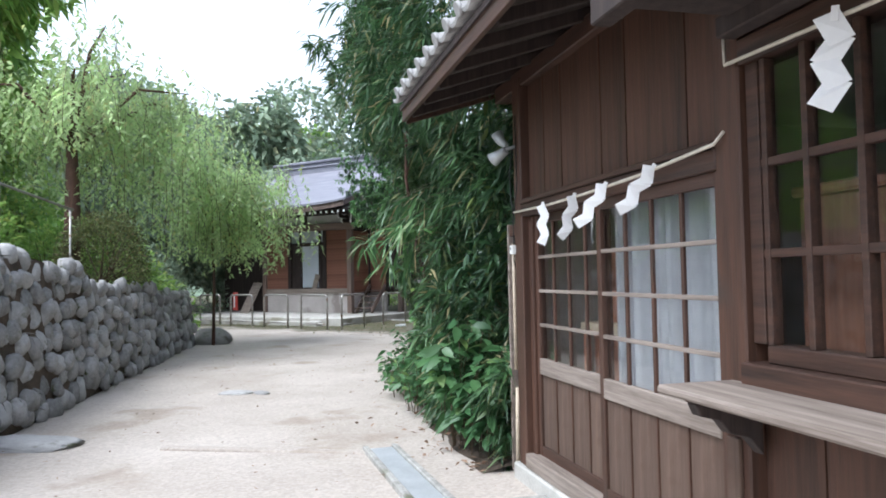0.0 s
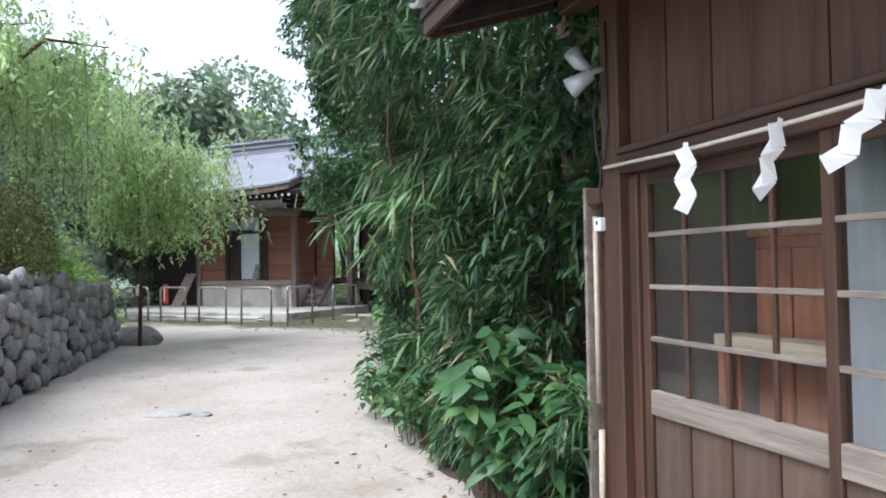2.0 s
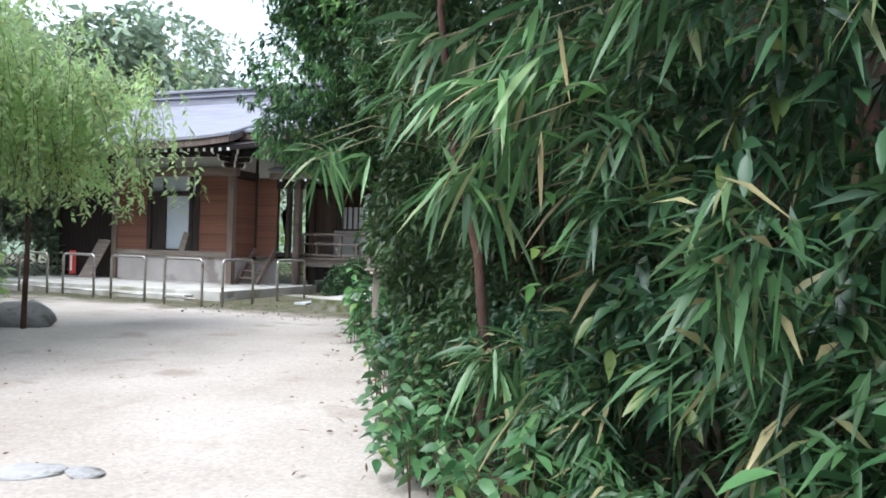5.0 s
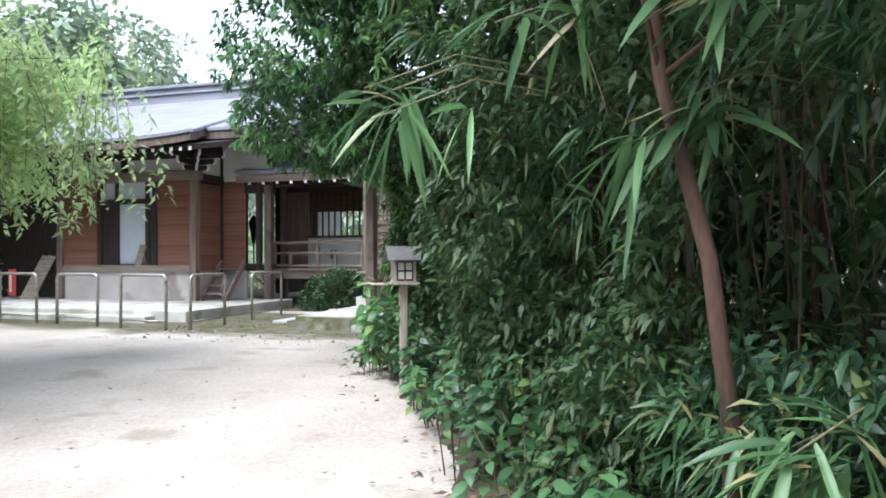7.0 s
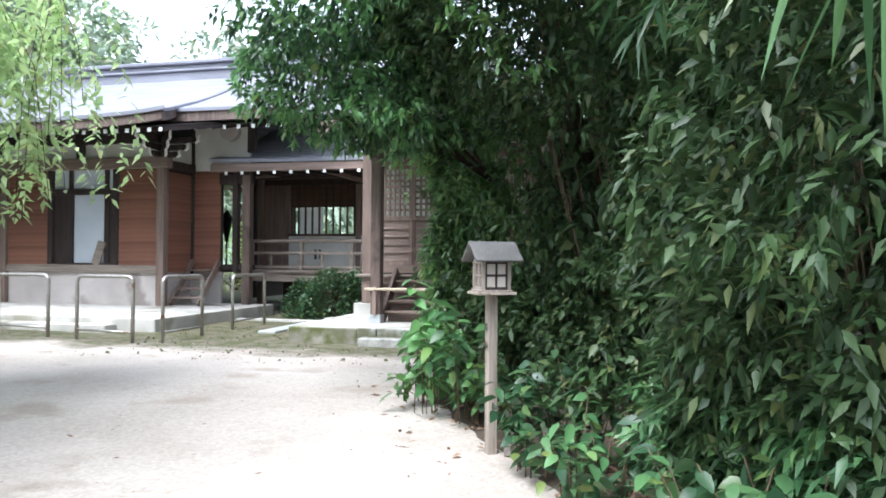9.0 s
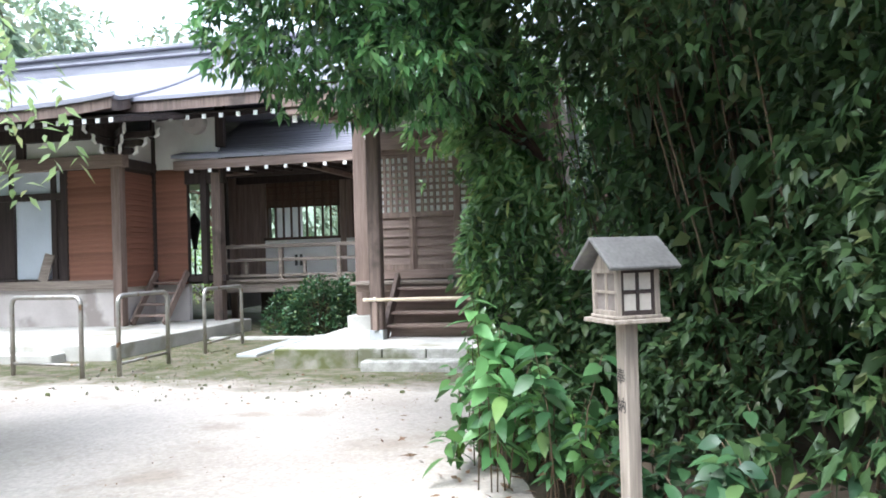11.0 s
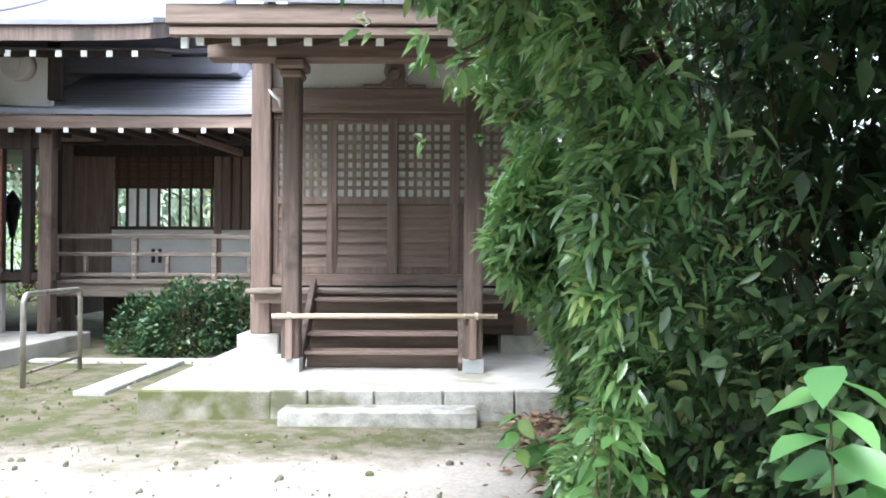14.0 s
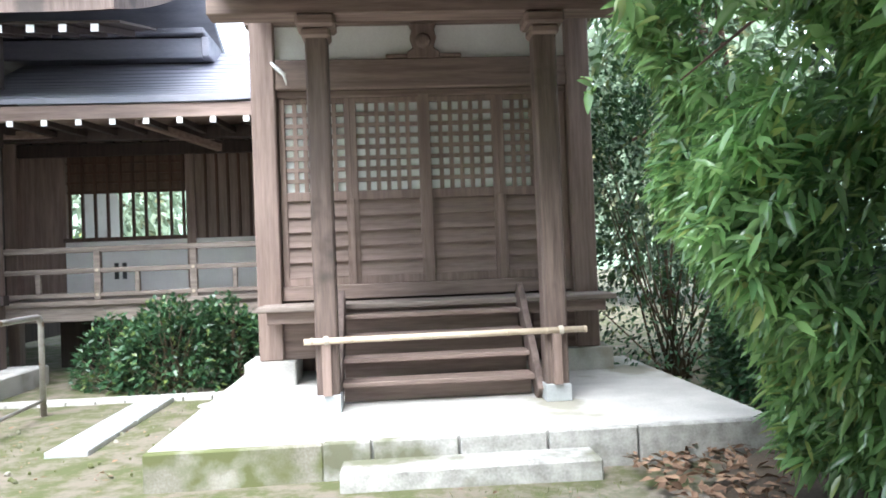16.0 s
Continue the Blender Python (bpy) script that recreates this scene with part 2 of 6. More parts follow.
def ground_mat():
    """Pale trodden sand with gravel grains; moss and thin grass beside the halls."""
    m = mat("sand", (0.36, 0.312, 0.266), (0.51, 0.458, 0.408), 0.7, 0.95, 0.5, fine=45, spots=((0.335, 0.282, 0.23), 1.1, 0.36))
    n, l = m.node_tree.nodes, m.node_tree.links
    p = n["Principled BSDF"]
    base = p.inputs["Base Color"].links[0].from_socket
    co = n.new("ShaderNodeTexCoord")
    # gravel flecks
    vo, mr, mx = n.new("ShaderNodeTexVoronoi"), n.new("ShaderNodeMapRange"), n.new("ShaderNodeMix")
    vo.inputs["Scale"].default_value = 38
    l.new(co.outputs["Object"], vo.inputs["Vector"])
    bw = n.new("ShaderNodeRGBToBW")
    l.new(vo.outputs["Color"], bw.inputs[0])
    l.new(bw.outputs[0], mr.inputs[0])
    mr.inputs[3].default_value, mr.inputs[4].default_value = 0.84, 1.1
    mx.data_type, mx.blend_type = "RGBA", "MULTIPLY"
    mx.inputs[0].default_value = 1.0
    l.new(base, mx.inputs[6])
    l.new(mr.outputs[0], mx.inputs[7])
    # moss, in the strip before the halls
    sep, no = n.new("ShaderNodeSeparateXYZ"), n.new("ShaderNodeTexNoise")
    l.new(co.outputs["Object"], sep.inputs[0])
    no.inputs["Scale"].default_value, no.inputs["Detail"].default_value = 1.1, 6
    l.new(co.outputs["Object"], no.inputs["Vector"])
    a = n.new("ShaderNodeMath")
    a.operation = "MULTIPLY_ADD"
    a.inputs[1].default_value = 2.6
    l.new(no.outputs[0], a.inputs[0])
    l.new(sep.outputs[1], a.inputs[2])
    b = n.new("ShaderNodeMapRange")
    b.inputs[1].default_value, b.inputs[2].default_value, b.inputs[4].default_value = 17.2, 18.2, 0.95
    l.new(a.outputs[0], b.inputs[0])
    no2, r2, mu = n.new("ShaderNodeTexNoise"), n.new("ShaderNodeMapRange"), n.new("ShaderNodeMath")
    no2.inputs["Scale"].default_value, no2.inputs["Detail"].default_value, no2.inputs["Roughness"].default_value = 3.4, 10, 0.72
    l.new(co.outputs["Object"], no2.inputs["Vector"])
    r2.inputs[1].default_value, r2.inputs[2].default_value = 0.42, 0.56
    l.new(no2.outputs[0], r2.inputs[0])
    mu.operation = "MULTIPLY"
    l.new(b.outputs[0], mu.inputs[0])
    l.new(r2.outputs[0], mu.inputs[1])
    di = n.new("ShaderNodeMix")
    di.data_type = "RGBA"
    di.inputs[7].default_value = (0.13, 0.108, 0.08, 1)
    l.new(b.outputs[0], di.inputs[0])
    l.new(mx.outputs[2], di.inputs[6])
    mo = n.new("ShaderNodeMix")
    mo.data_type = "RGBA"
    mo.inputs[7].default_value = (0.058, 0.068, 0.018, 1)
    l.new(mu.outputs[0], mo.inputs[0])
    l.new(di.outputs[2], mo.inputs[6])
    l.new(mo.outputs[2], p.inputs["Base Color"])
    return m


ground_mat()


# ---- building helpers ----
def box(bm, x0, x1, y0, y1, z0, z1):
    vs = [bm.verts.new(c) for c in ((x0, y0, z0), (x1, y0, z0), (x1, y1, z0), (x0, y1, z0), (x0, y0, z1), (x1, y0, z1), (x1, y1, z1), (x0, y1, z1))]
    for f in ((0, 3, 2, 1), (4, 5, 6, 7), (0, 1, 5, 4), (1, 2, 6, 5), (2, 3, 7, 6), (3, 0, 4, 7)):
        bm.faces.new([vs[i] for i in f])


def beam(bm, a, b, w, h, up=(0, 0, 1)):
    """A square bar from a to b."""
    a, b, up = Vector(a), Vector(b), Vector(up)
    d = (b - a).normalized()
    s = d.cross(up).normalized() * w / 2
    u = s.cross(d).normalized() * h / 2
    vs = [bm.verts.new(p + i * s + j * u) for p in (a, b) for i, j in ((-1, -1), (1, -1), (1, 1), (-1, 1))]
    for f in ((3, 2, 1, 0), (4, 5, 6, 7), (0, 1, 5, 4), (1, 2, 6, 5), (2, 3, 7, 6), (3, 0, 4, 7)):
        bm.faces.new([vs[i] for i in f])


def tube(bm, pts, radii, sides=8):
    """A round bar through points."""
    pts = [Vector(p) for p in pts]
    if not hasattr(radii, "__len__"):
        radii = [radii] * len(pts)
    rings, side = [], None
    for i, p in enumerate(pts):
        d = (pts[min(i + 1, len(pts) - 1)] - pts[max(i - 1, 0)]).normalized()
        if side is None:
            side = d.orthogonal().normalized()
        side = (side - d * side.dot(d)).normalized()
        o = d.cross(side)
        rings.append([bm.verts.new(p + (side * math.cos(2 * math.pi * k / sides) + o * math.sin(2 * math.pi * k / sides)) * radii[i]) for k in range(sides)])
    for r, q in zip(rings, rings[1:]):
        for k in range(sides):
            f = bm.faces.new((r[k], r[(k + 1) % sides], q[(k + 1) % sides], q[k]))
            f.smooth = True
    bm.faces.new(rings[0][::-1])
    bm.faces.new(rings[-1])


def finish(name, bm, material, parent=None, bevel=0.0, label="", m=None):
    """A mesh object out of bm; a part when a parent is given."""
    bmesh.ops.recalc_face_normals(bm, faces=bm.faces)
    me = bpy.data.meshes.new(name)
    bm.to_mesh(me)
    bm.free()
    me.materials.append(MATS[material])
    ob = new(name, me)
    if m is not None:
        ob.matrix_world = m
    if parent is not None:
        ob.parent = parent
    if bevel:
        b = ob.modifiers.new("edge", "BEVEL")
        b.width, b.segments, b.limit_method = bevel, 1, "ANGLE"
    if label:
        ob["label"] = label
    return ob


def boxes(name, material, parent, rows, bevel=0.006, label="", joined=False):
    """Square-cut parts, one object a row, or one joined frame. Returns the first."""
    made = []
    for group in ([rows] if joined else [[r] for r in rows]):
        bm = bmesh.new()
        for r in group:
            box(bm, *r)
        made.append(finish(name, bm, material, parent, bevel, label))
    return made[0]


def piece(name, mesh, parent, m):
    ob = new(name, mesh)
    ob.parent = parent
    ob.matrix_local = m
    return ob


def repeat(name, material, parent, places, make):
    """Alike pieces on one mesh; make(bm) draws one at the origin."""
    bm = bmesh.new()
    make(bm)
    bmesh.ops.recalc_face_normals(bm, faces=bm.faces)
    me = bpy.data.meshes.new(name)
    bm.to_mesh(me)
    bm.free()
    me.materials.append(MATS[material])
    for p in places:
        piece(name, me, parent, p if isinstance(p, Matrix) else Matrix.Translation(p))


def thing(name, label, category, m=None, group="", kind=""):
    ob = new(name)
    if m is not None:
        ob.matrix_world = m
    ob.empty_display_size = 0.1
    return tagged(ob, label, category, group, kind)

# ---- ground ----
bm = bmesh.new()
N = 90
xs = np.concatenate([[-400, -120, -60, -35], np.linspace(-26, 8, N), [20, 45, 120, 400]])
ys = np.concatenate([[-400, -120, -45, -20], np.linspace(-8, 30, N), [45, 70, 140, 400]])
gv = [[bm.verts.new((x, y, 0.018 * noise.noise((x * 0.7, y * 0.7, 0)) + 0.008 * noise.noise((x * 3, y * 3, 4)) - 0.012)) for x in xs] for y in ys]
for r, q in zip(gv, gv[1:]):
    for k in range(len(xs) - 1):
        bm.faces.new((r[k], r[k + 1], q[k + 1], q[k])).smooth = True
tagged(finish("ground", bm, "sand"), "pale trodden sand path with fine gravel and mossy edges", "ground", kind="structure")

# dark soil under the planting beside the path
EDGE = [(-1.2, 6.6), (-3.35, 5.35), (-4.7, 6.65), (-5.85, 8.2), (-6.9, 9.7), (-7.5, 11.2), (-8.2, 12.45), (-9.0, 13.6), (-9.25, 15.3), (-8.95, 17.0)]


def edge_at(s):
    """A point of the planting's edge, s counted in stretches."""
    i = min(int(s), len(EDGE) - 2)
    f = s - i
    return EDGE[i][0] * (1 - f) + EDGE[i + 1][0] * f, EDGE[i][1] * (1 - f) + EDGE[i + 1][1] * f


bm = bmesh.new()
prev = None
for k in range(91):
    x, y = edge_at(1 + k * 8 / 90)
    w = 0.12 * noise.noise((x * 2, y * 2, 7)) - 0.1
    row = [bm.verts.new((x + w * 0.8 + d * 0.8, y + w * 0.6 + d * 0.6, z + 0.03 * noise.noise((x * 3 + d, y * 3, 2)))) for d, z in ((0, -0.02), (0.2, 0.03), (0.6, 0.08), (2, 0.15), (9, 0.3), (30, 0.3))]
    if prev:
        for j in range(5):
            bm.faces.new((prev[j], row[j], row[j + 1], prev[j + 1])).smooth = True
    prev = row
tagged(finish("ground_bed", bm, "soil"), "dark leaf-strewn soil bed under the bamboo and shrubs", "soil", kind="structure")

# ---- main hall: red-brown boarded walls on a stone plinth ----
HY, HX = 21.07, -17.03
hall = thing("main_hall", "shrine hall with red-brown boarded walls and curved grey roof", "shrine hall")
plinth = boxes("plinth", "concrete", hall, [(-24.5, -15.15, 18.15, 22.5, -0.1, 0.22), (-24.5, -15.9, 17.85, 18.15, -0.1, 0.12)], 0.015, "pale worn concrete plinth")
boxes("base_wall", "old_plaster", hall, [(-21.2, HX - 0.02, HY + 0.06, HY + 0.2, 0.2, 0.95), (HX - 0.2, HX - 0.06, HY + 0.2, 22.2, 0.2, 0.95), (HX - 0.2, -16.33, 22.2, 22.3, 0.2, 0.95)], 0.0)
boxes("sill_beam", "grey_wood", hall, [(-21.15, HX - 0.17, HY - 0.03, HY + 0.2, 0.93, 1.1)], 0.01)
boxes("post", "porch_wood", hall, [(-21.32, -21.15, HY - 0.05, HY + 0.13, 0.2, 3.5)], 0.01)
boxes("post", "porch_wood", hall, [(HX - 0.17, HX + 0.02, HY - 0.05, HY + 0.13, 0.2, 3.9)], 0.01)
boxes("post", "dark_wood", hall, [(HX - 0.05, HX + 0.03, 22.1, 22.18, 0.9, 4.5)], 0.008)
boxes("door_post", "dark_wood", hall, [(-20.05, -19.93, HY, HY + 0.14, 1.1, 3.22), (-18.34, -18.2, HY, HY + 0.14, 1.1, 3.22), (-19.53, -19.43, HY + 0.05, HY + 0.15, 1.1, 3.22), (-18.6, -18.48, HY + 0.06, HY + 0.15, 1.1, 3.22)])
boxes("door_beam", "dark_wood", hall, [(-19.93, -18.34, HY + 0.02, HY + 0.12, 2.67, 2.8), (-19.93, -18.34, HY + 0.0, HY + 0.16, 1.1, 1.14)])
boxes("transom", "panel_cloth", hall, [(-19.93, -18.34, HY + 0.09, HY + 0.11, 2.8, 3.22)], 0, "dim pale plaster transom")
boxes("dark_panel", "dark_wood", hall, [(-19.93, -19.53, HY + 0.1, HY + 0.12, 1.14, 2.67), (-18.48, -18.34, HY + 0.1, HY + 0.12, 1.14, 2.67)], 0)
boxes("sliding_panel", "panel_cloth", hall, [(-19.43, -18.6, HY + 0.12, HY + 0.15, 1.14, 2.67)], 0.004, "pale blue-grey sliding panel")
boxes("beam", "porch_wood_h", hall, [(-21.4, HX + 0.1, HY - 0.06, HY + 0.14, 3.22, 3.47)], 0.012)
boxes("beam", "dark_wood", hall, [(-21.4, HX + 0.05, HY - 0.08, HY + 0.16, 3.77, 4.3), (HX - 0.1, HX + 0.05, HY + 0.17, 22.2, 3.22, 3.4)], 0.012)
boxes("plaster_band", "plaster", hall, [(-21.3, HX - 0.05, HY + 0.02, HY + 0.1, 3.47, 3.77), (HX - 0.1, HX - 0.02, HY + 0.1, 22.2, 3.4, 3.9)], 0, "white plaster band under the eaves")
boxes("strut", "dark_wood", hall, [(-19.27, -19.07, HY - 0.04, HY + 0.05, 3.47, 3.77)])
boxes("gable_plaster", "plaster", hall, [(HX, -15.62, 22.17, 22.27, 3.27, 4.3)], 0, "white plaster wall over the side door")
boxes("side_post", "dark_wood", hall, [(-15.98, -15.86, 22.1, 22.24, 0.95, 3.3), (-16.05, -15.98, 22.2, 22.3, 1.1, 3.0)])
boxes("side_post", "post_wood", hall, [(-15.75, -15.56, 22.1, 22.3, 0.2, 3.3)], 0.01)
boxes("side_beam", "dark_wood", hall, [(-16.35, -15.5, 22.14, 22.26, 2.95, 3.27), (-16.35, -15.5, 22.14, 22.28, 1.0, 1.12)])
boxes("gable_post", "dark_wood", hall, [(-15.62, -15.44, 22.08, 22.2, 3.66, 4.5)])
bm = bmesh.new()
tube(bm, [(-16.05, 22.0, 4.16), (-16.05, 22.17, 4.16)], 0.23, 20)
tube(bm, [(-16.05, 21.98, 4.16), (-16.05, 22.0, 4.16)], 0.09, 16)
finish("round_boss", bm, "old_plaster", hall, 0.01, "round weathered boss under the gable")
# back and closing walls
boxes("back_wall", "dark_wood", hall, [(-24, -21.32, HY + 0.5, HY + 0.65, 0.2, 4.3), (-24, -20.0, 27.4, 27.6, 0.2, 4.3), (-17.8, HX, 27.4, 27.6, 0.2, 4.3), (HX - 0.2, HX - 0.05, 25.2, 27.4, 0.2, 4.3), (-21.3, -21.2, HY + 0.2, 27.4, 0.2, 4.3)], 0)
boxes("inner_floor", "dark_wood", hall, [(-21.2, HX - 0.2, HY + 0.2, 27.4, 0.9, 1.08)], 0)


def slats(parent, x0, x1, y, z0, z1, pitch, material, along="x", d=0.022):
    """Overlapping horizontal boards, each its own piece."""
    bm = bmesh.new()
    L = x1 - x0
    vs = [(0, 0, 0), (L, 0, 0), (L, -d, 0.0), (0, -d, 0.0), (0, 0, pitch * 1.04), (L, 0, pitch * 1.04), (L, -d * 0.25, pitch * 1.04), (0, -d * 0.25, pitch * 1.04)]
    v = [bm.verts.new(c) for c in vs]
    for f in ((0, 1, 2, 3), (4, 7, 6, 5), (3, 2, 6, 7), (0, 4, 5, 1), (1, 5, 6, 2), (0, 3, 7, 4)):
        bm.faces.new([v[i] for i in f])
    bmesh.ops.recalc_face_normals(bm, faces=bm.faces)
    me = bpy.data.meshes.new("slat")
    bm.to_mesh(me)
    bm.free()
    me.materials.append(MATS[material])
    for k in range(int((z1 - z0) / pitch + 0.5)):
        z = z0 + k * pitch
        jig = 0.004 * noise.noise((x0, z * 9, y))
        m = pose(x0, y + jig, z) if along == "x" else Matrix.Translation((y - jig, x0, z)) @ pose(0, 0, 0, 0, 0, 90)
        piece("slat", me, parent, m)


wall = boxes("wall", "dark_wood", hall, [(-21.15, -20.05, HY + 0.07, HY + 0.15, 1.1, 3.22), (-18.2, HX - 0.17, HY + 0.07, HY + 0.15, 1.1, 3.22), (HX - 0.12, HX - 0.05, HY + 0.13, 22.15, 0.95, 3.22), (HX, -16.33, 22.2, 22.3, 0.95, 3.27)], 0, "red-brown lapped board walls")
slats(wall, -21.15, -20.05, HY + 0.065, 1.1, 3.2, 0.105, "red_slat", d=0.036)
slats(wall, -18.2, HX - 0.17, HY + 0.065, 1.1, 3.2, 0.105, "red_slat", d=0.036)
slats(wall, HY + 0.13, 22.12, HX - 0.04, 0.95, 3.2, 0.105, "red_slat", "y", 0.036)
slats(wall, HX + 0.02, -16.33, 22.19, 0.95, 3.25, 0.105, "red_slat", d=0.036)


def roof_sheet(name, parent, eave, ridge, n, material, thick=0.16, sag=0.25, lift=0.0, m=8):
    """A curved roof plane: eave and ridge are end points; it sags between them and its corners lift."""
    bm = bmesh.new()
    e0, e1, r0, r1 = (Vector(p) for p in (*eave, *ridge))
    top, low = [], []
    for j in range(m + 1):
        v = j / m
        tr, lr = [], []
        for i in range(n + 1):
            u = i / n
            p = (e0.lerp(e1, u)).lerp(r0.lerp(r1, u), v)
            p.z -= sag * 4 * v * (1 - v) * 0.5
            p.z += lift * (abs(2 * u - 1) ** 4) * (1 - v) ** 2
            tr.append(bm.verts.new(p))
            lr.append(bm.verts.new(p - Vector((0, 0, thick * (1 - 0.4 * v)))))
        top.append(tr)
        low.append(lr)
    for g, flip in ((top, 1), (low, -1)):
        for r, q in zip(g, g[1:]):
            for k in range(n):
                f = (r[k], r[k + 1], q[k + 1], q[k])
                bm.faces.new(f[::flip]).smooth = True
    loop = lambda g: g[0] + [r[-1] for r in g[1:]] + g[-1][-2::-1] + [r[0] for r in g[-2:0:-1]]
    a, b = loop(top), loop(low)
    for k in range(len(a)):
        bm.faces.new((a[k], b[k], b[(k + 1) % len(a)], a[(k + 1) % len(a)]))
    return finish(name, bm, material, parent)


EZ = 3.93


def hall_z(y):
    """Height of the hall roof's hollow curve at depth y."""
    v = (y - 18.85) / 5.65
    return EZ + 2.17 * v - 1.0 * v * (1 - v)


def hall_slope(name, material, x0, right, y0, drop, thick, lift):
    """A sheet on the hall roof's curve from the eave at y0 to the ridge; right(y) is its edge."""
    bm = bmesh.new()
    top, low = [], []
    for j in range(19):
        y = y0 + (24.5 - y0) * j / 18
        xl, xr = x0 + (1.9 * (y - y0) / (24.5 - y0) if x0 < -20 else 0), right(y)
        tr, lr = [], []
        for i in range(31):
            u = i / 30
            z = hall_z(y) - drop + lift * (max(0, 2 * u - 1) ** 5) * (1 - j / 18) ** 3
            tr.append(bm.verts.new((xl + (xr - xl) * u, y, z)))
            lr.append(bm.verts.new((xl + (xr - xl) * u, y, z - thick)))
        top.append(tr)
        low.append(lr)
    for g, flip in ((top, 1), (low, -1)):
        for r, q in zip(g, g[1:]):
            for k in range(30):
                f = (r[k], r[k + 1], q[k + 1], q[k])
                bm.faces.new(f[::flip]).smooth = True
    loop = lambda g: g[0] + [r[-1] for r in g[1:]] + g[-1][-2::-1] + [r[0] for r in g[-2:0:-1]]
    a, b = loop(top), loop(low)
    for k in range(len(a)):
        bm.faces.new((a[k], b[k], b[(k + 1) % len(a)], a[(k + 1) % len(a)]))
    return finish(name, bm, material, hall)


hall_edge = lambda y: -15.5 - 1.15 * min(1.0, (y - 18.85) / 2.05) ** 0.8
hall_slope("roof", "copper_roof", -25.5, hall_edge, 18.85, 0.0, 0.07, 0.13)
hall_slope("eave_layer", "post_wood", -25.45, lambda y: hall_edge(y) - 0.04, 18.89, 0.085, 0.17, 0.13)
hall_slope("roof", "copper_roof", -17.4, lambda y: -13.6, 20.9, 0.03, 0.07, 0.03)
hall_slope("eave_layer", "post_wood", -17.4, lambda y: -13.65, 20.94, 0.115, 0.2, 0.03)
roof_sheet("roof", hall, ((-13.6, 30.2, EZ), (-25.5, 30.2, EZ)), ((-13.6, 24.5, 6.1), (-23.6, 24.5, 6.1)), 12, "copper_roof", 0.2, 0.5, 0.0)
roof_sheet("roof", hall, ((-25.5, 30.2, EZ), (-25.5, 18.85, EZ + 0.02)), ((-23.6, 24.6, 6.1), (-23.6, 24.4, 6.1)), 12, "copper_roof", 0.2, 0.5, 0.15)
boxes("ridge", "copper_roof", hall, [(-23.7, -13.6, 24.25, 24.75, 5.85, 6.2), (-23.75, -13.55, 24.18, 24.82, 6.2, 6.26), (-23.7, -13.6, 24.3, 24.7, 6.26, 6.4), (-23.8, -13.5, 24.2, 24.8, 6.4, 6.5)], 0.02, "stepped box ridge of grey metal")
repeat("rafter", "dark_wood", hall, [(-25.2 + k * 0.238, 0, 0) for k in range(41)], lambda bm: beam(bm, (0, 19.0, 3.65), (0, 21.15, 4.1), 0.07, 0.07))
repeat("rafter_end", "white_paint", hall, [(-25.2 + k * 0.238, 0, 0) for k in range(41)], lambda bm: box(bm, -0.036, 0.036, 18.985, 19.0, 3.61, 3.685))
repeat("rafter", "dark_wood", hall, [(-16.3 + k * 0.34, 0, 0) for k in range(8)], lambda bm: beam(bm, (0, 21.1, 4.06), (0, 22.3, 4.36), 0.07, 0.07))
repeat("rafter_end", "white_paint", hall, [(-16.3 + k * 0.34, 0, 0) for k in range(8)], lambda bm: box(bm, -0.04, 0.04, 21.085, 21.1, 4.015, 4.1))
bm = bmesh.new()
for x0, x1, y0, z0, y1, z1 in ((-25.3, -15.75, 19.02, 3.7, 21.2, 4.16), (-16.7, -13.65, 21.1, 4.11, 22.4, 4.43)):
    v = [bm.verts.new(c) for c in ((x0, y0, z0), (x1, y0, z0), (x1, y1, z1), (x0, y1, z1), (x0, y0, z0 + 0.03), (x1, y0, z0 + 0.03), (x1, y1, z1 + 0.03), (x0, y1, z1 + 0.03))]
    for f in ((0, 3, 2, 1), (4, 5, 6, 7), (0, 1, 5, 4), (2, 3, 7, 6), (0, 4, 7, 3), (1, 2, 6, 5)):
        bm.faces.new([v[i] for i in f])
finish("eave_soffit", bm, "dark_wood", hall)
# carved corner brackets with white painted noses
bm, bw = bmesh.new(), bmesh.new()
for d in ((0.0, -1.0), (1.0, 0.0), (0.7, -0.7)):
    for lev, L in ((0, 0.35), (1, 0.55), (2, 0.8)):
        a = Vector((HX - 0.07, HY, 3.5 + lev * 0.15))
        b = a + Vector((d[0], d[1], 0)) * L
        beam(bm, a, b, 0.11, 0.12)
        tip = b + Vector((d[0], d[1], 0)) * 0.01
        tube(bw, [tip + Vector((0, 0, -0.07)), tip + Vector((d[0] * 0.08, d[1] * 0.08, -0.02)), tip + Vector((d[0] * 0.06, d[1] * 0.06, 0.06)), tip + Vector((d[0] * 0.12, d[1] * 0.12, 0.11))], [0.02, 0.035, 0.032, 0.012], 6)
finish("bracket", bm, "dark_wood", hall, 0.01)
finish("bracket_nose", bw, "white_paint", hall, 0, "white painted carved bracket noses")

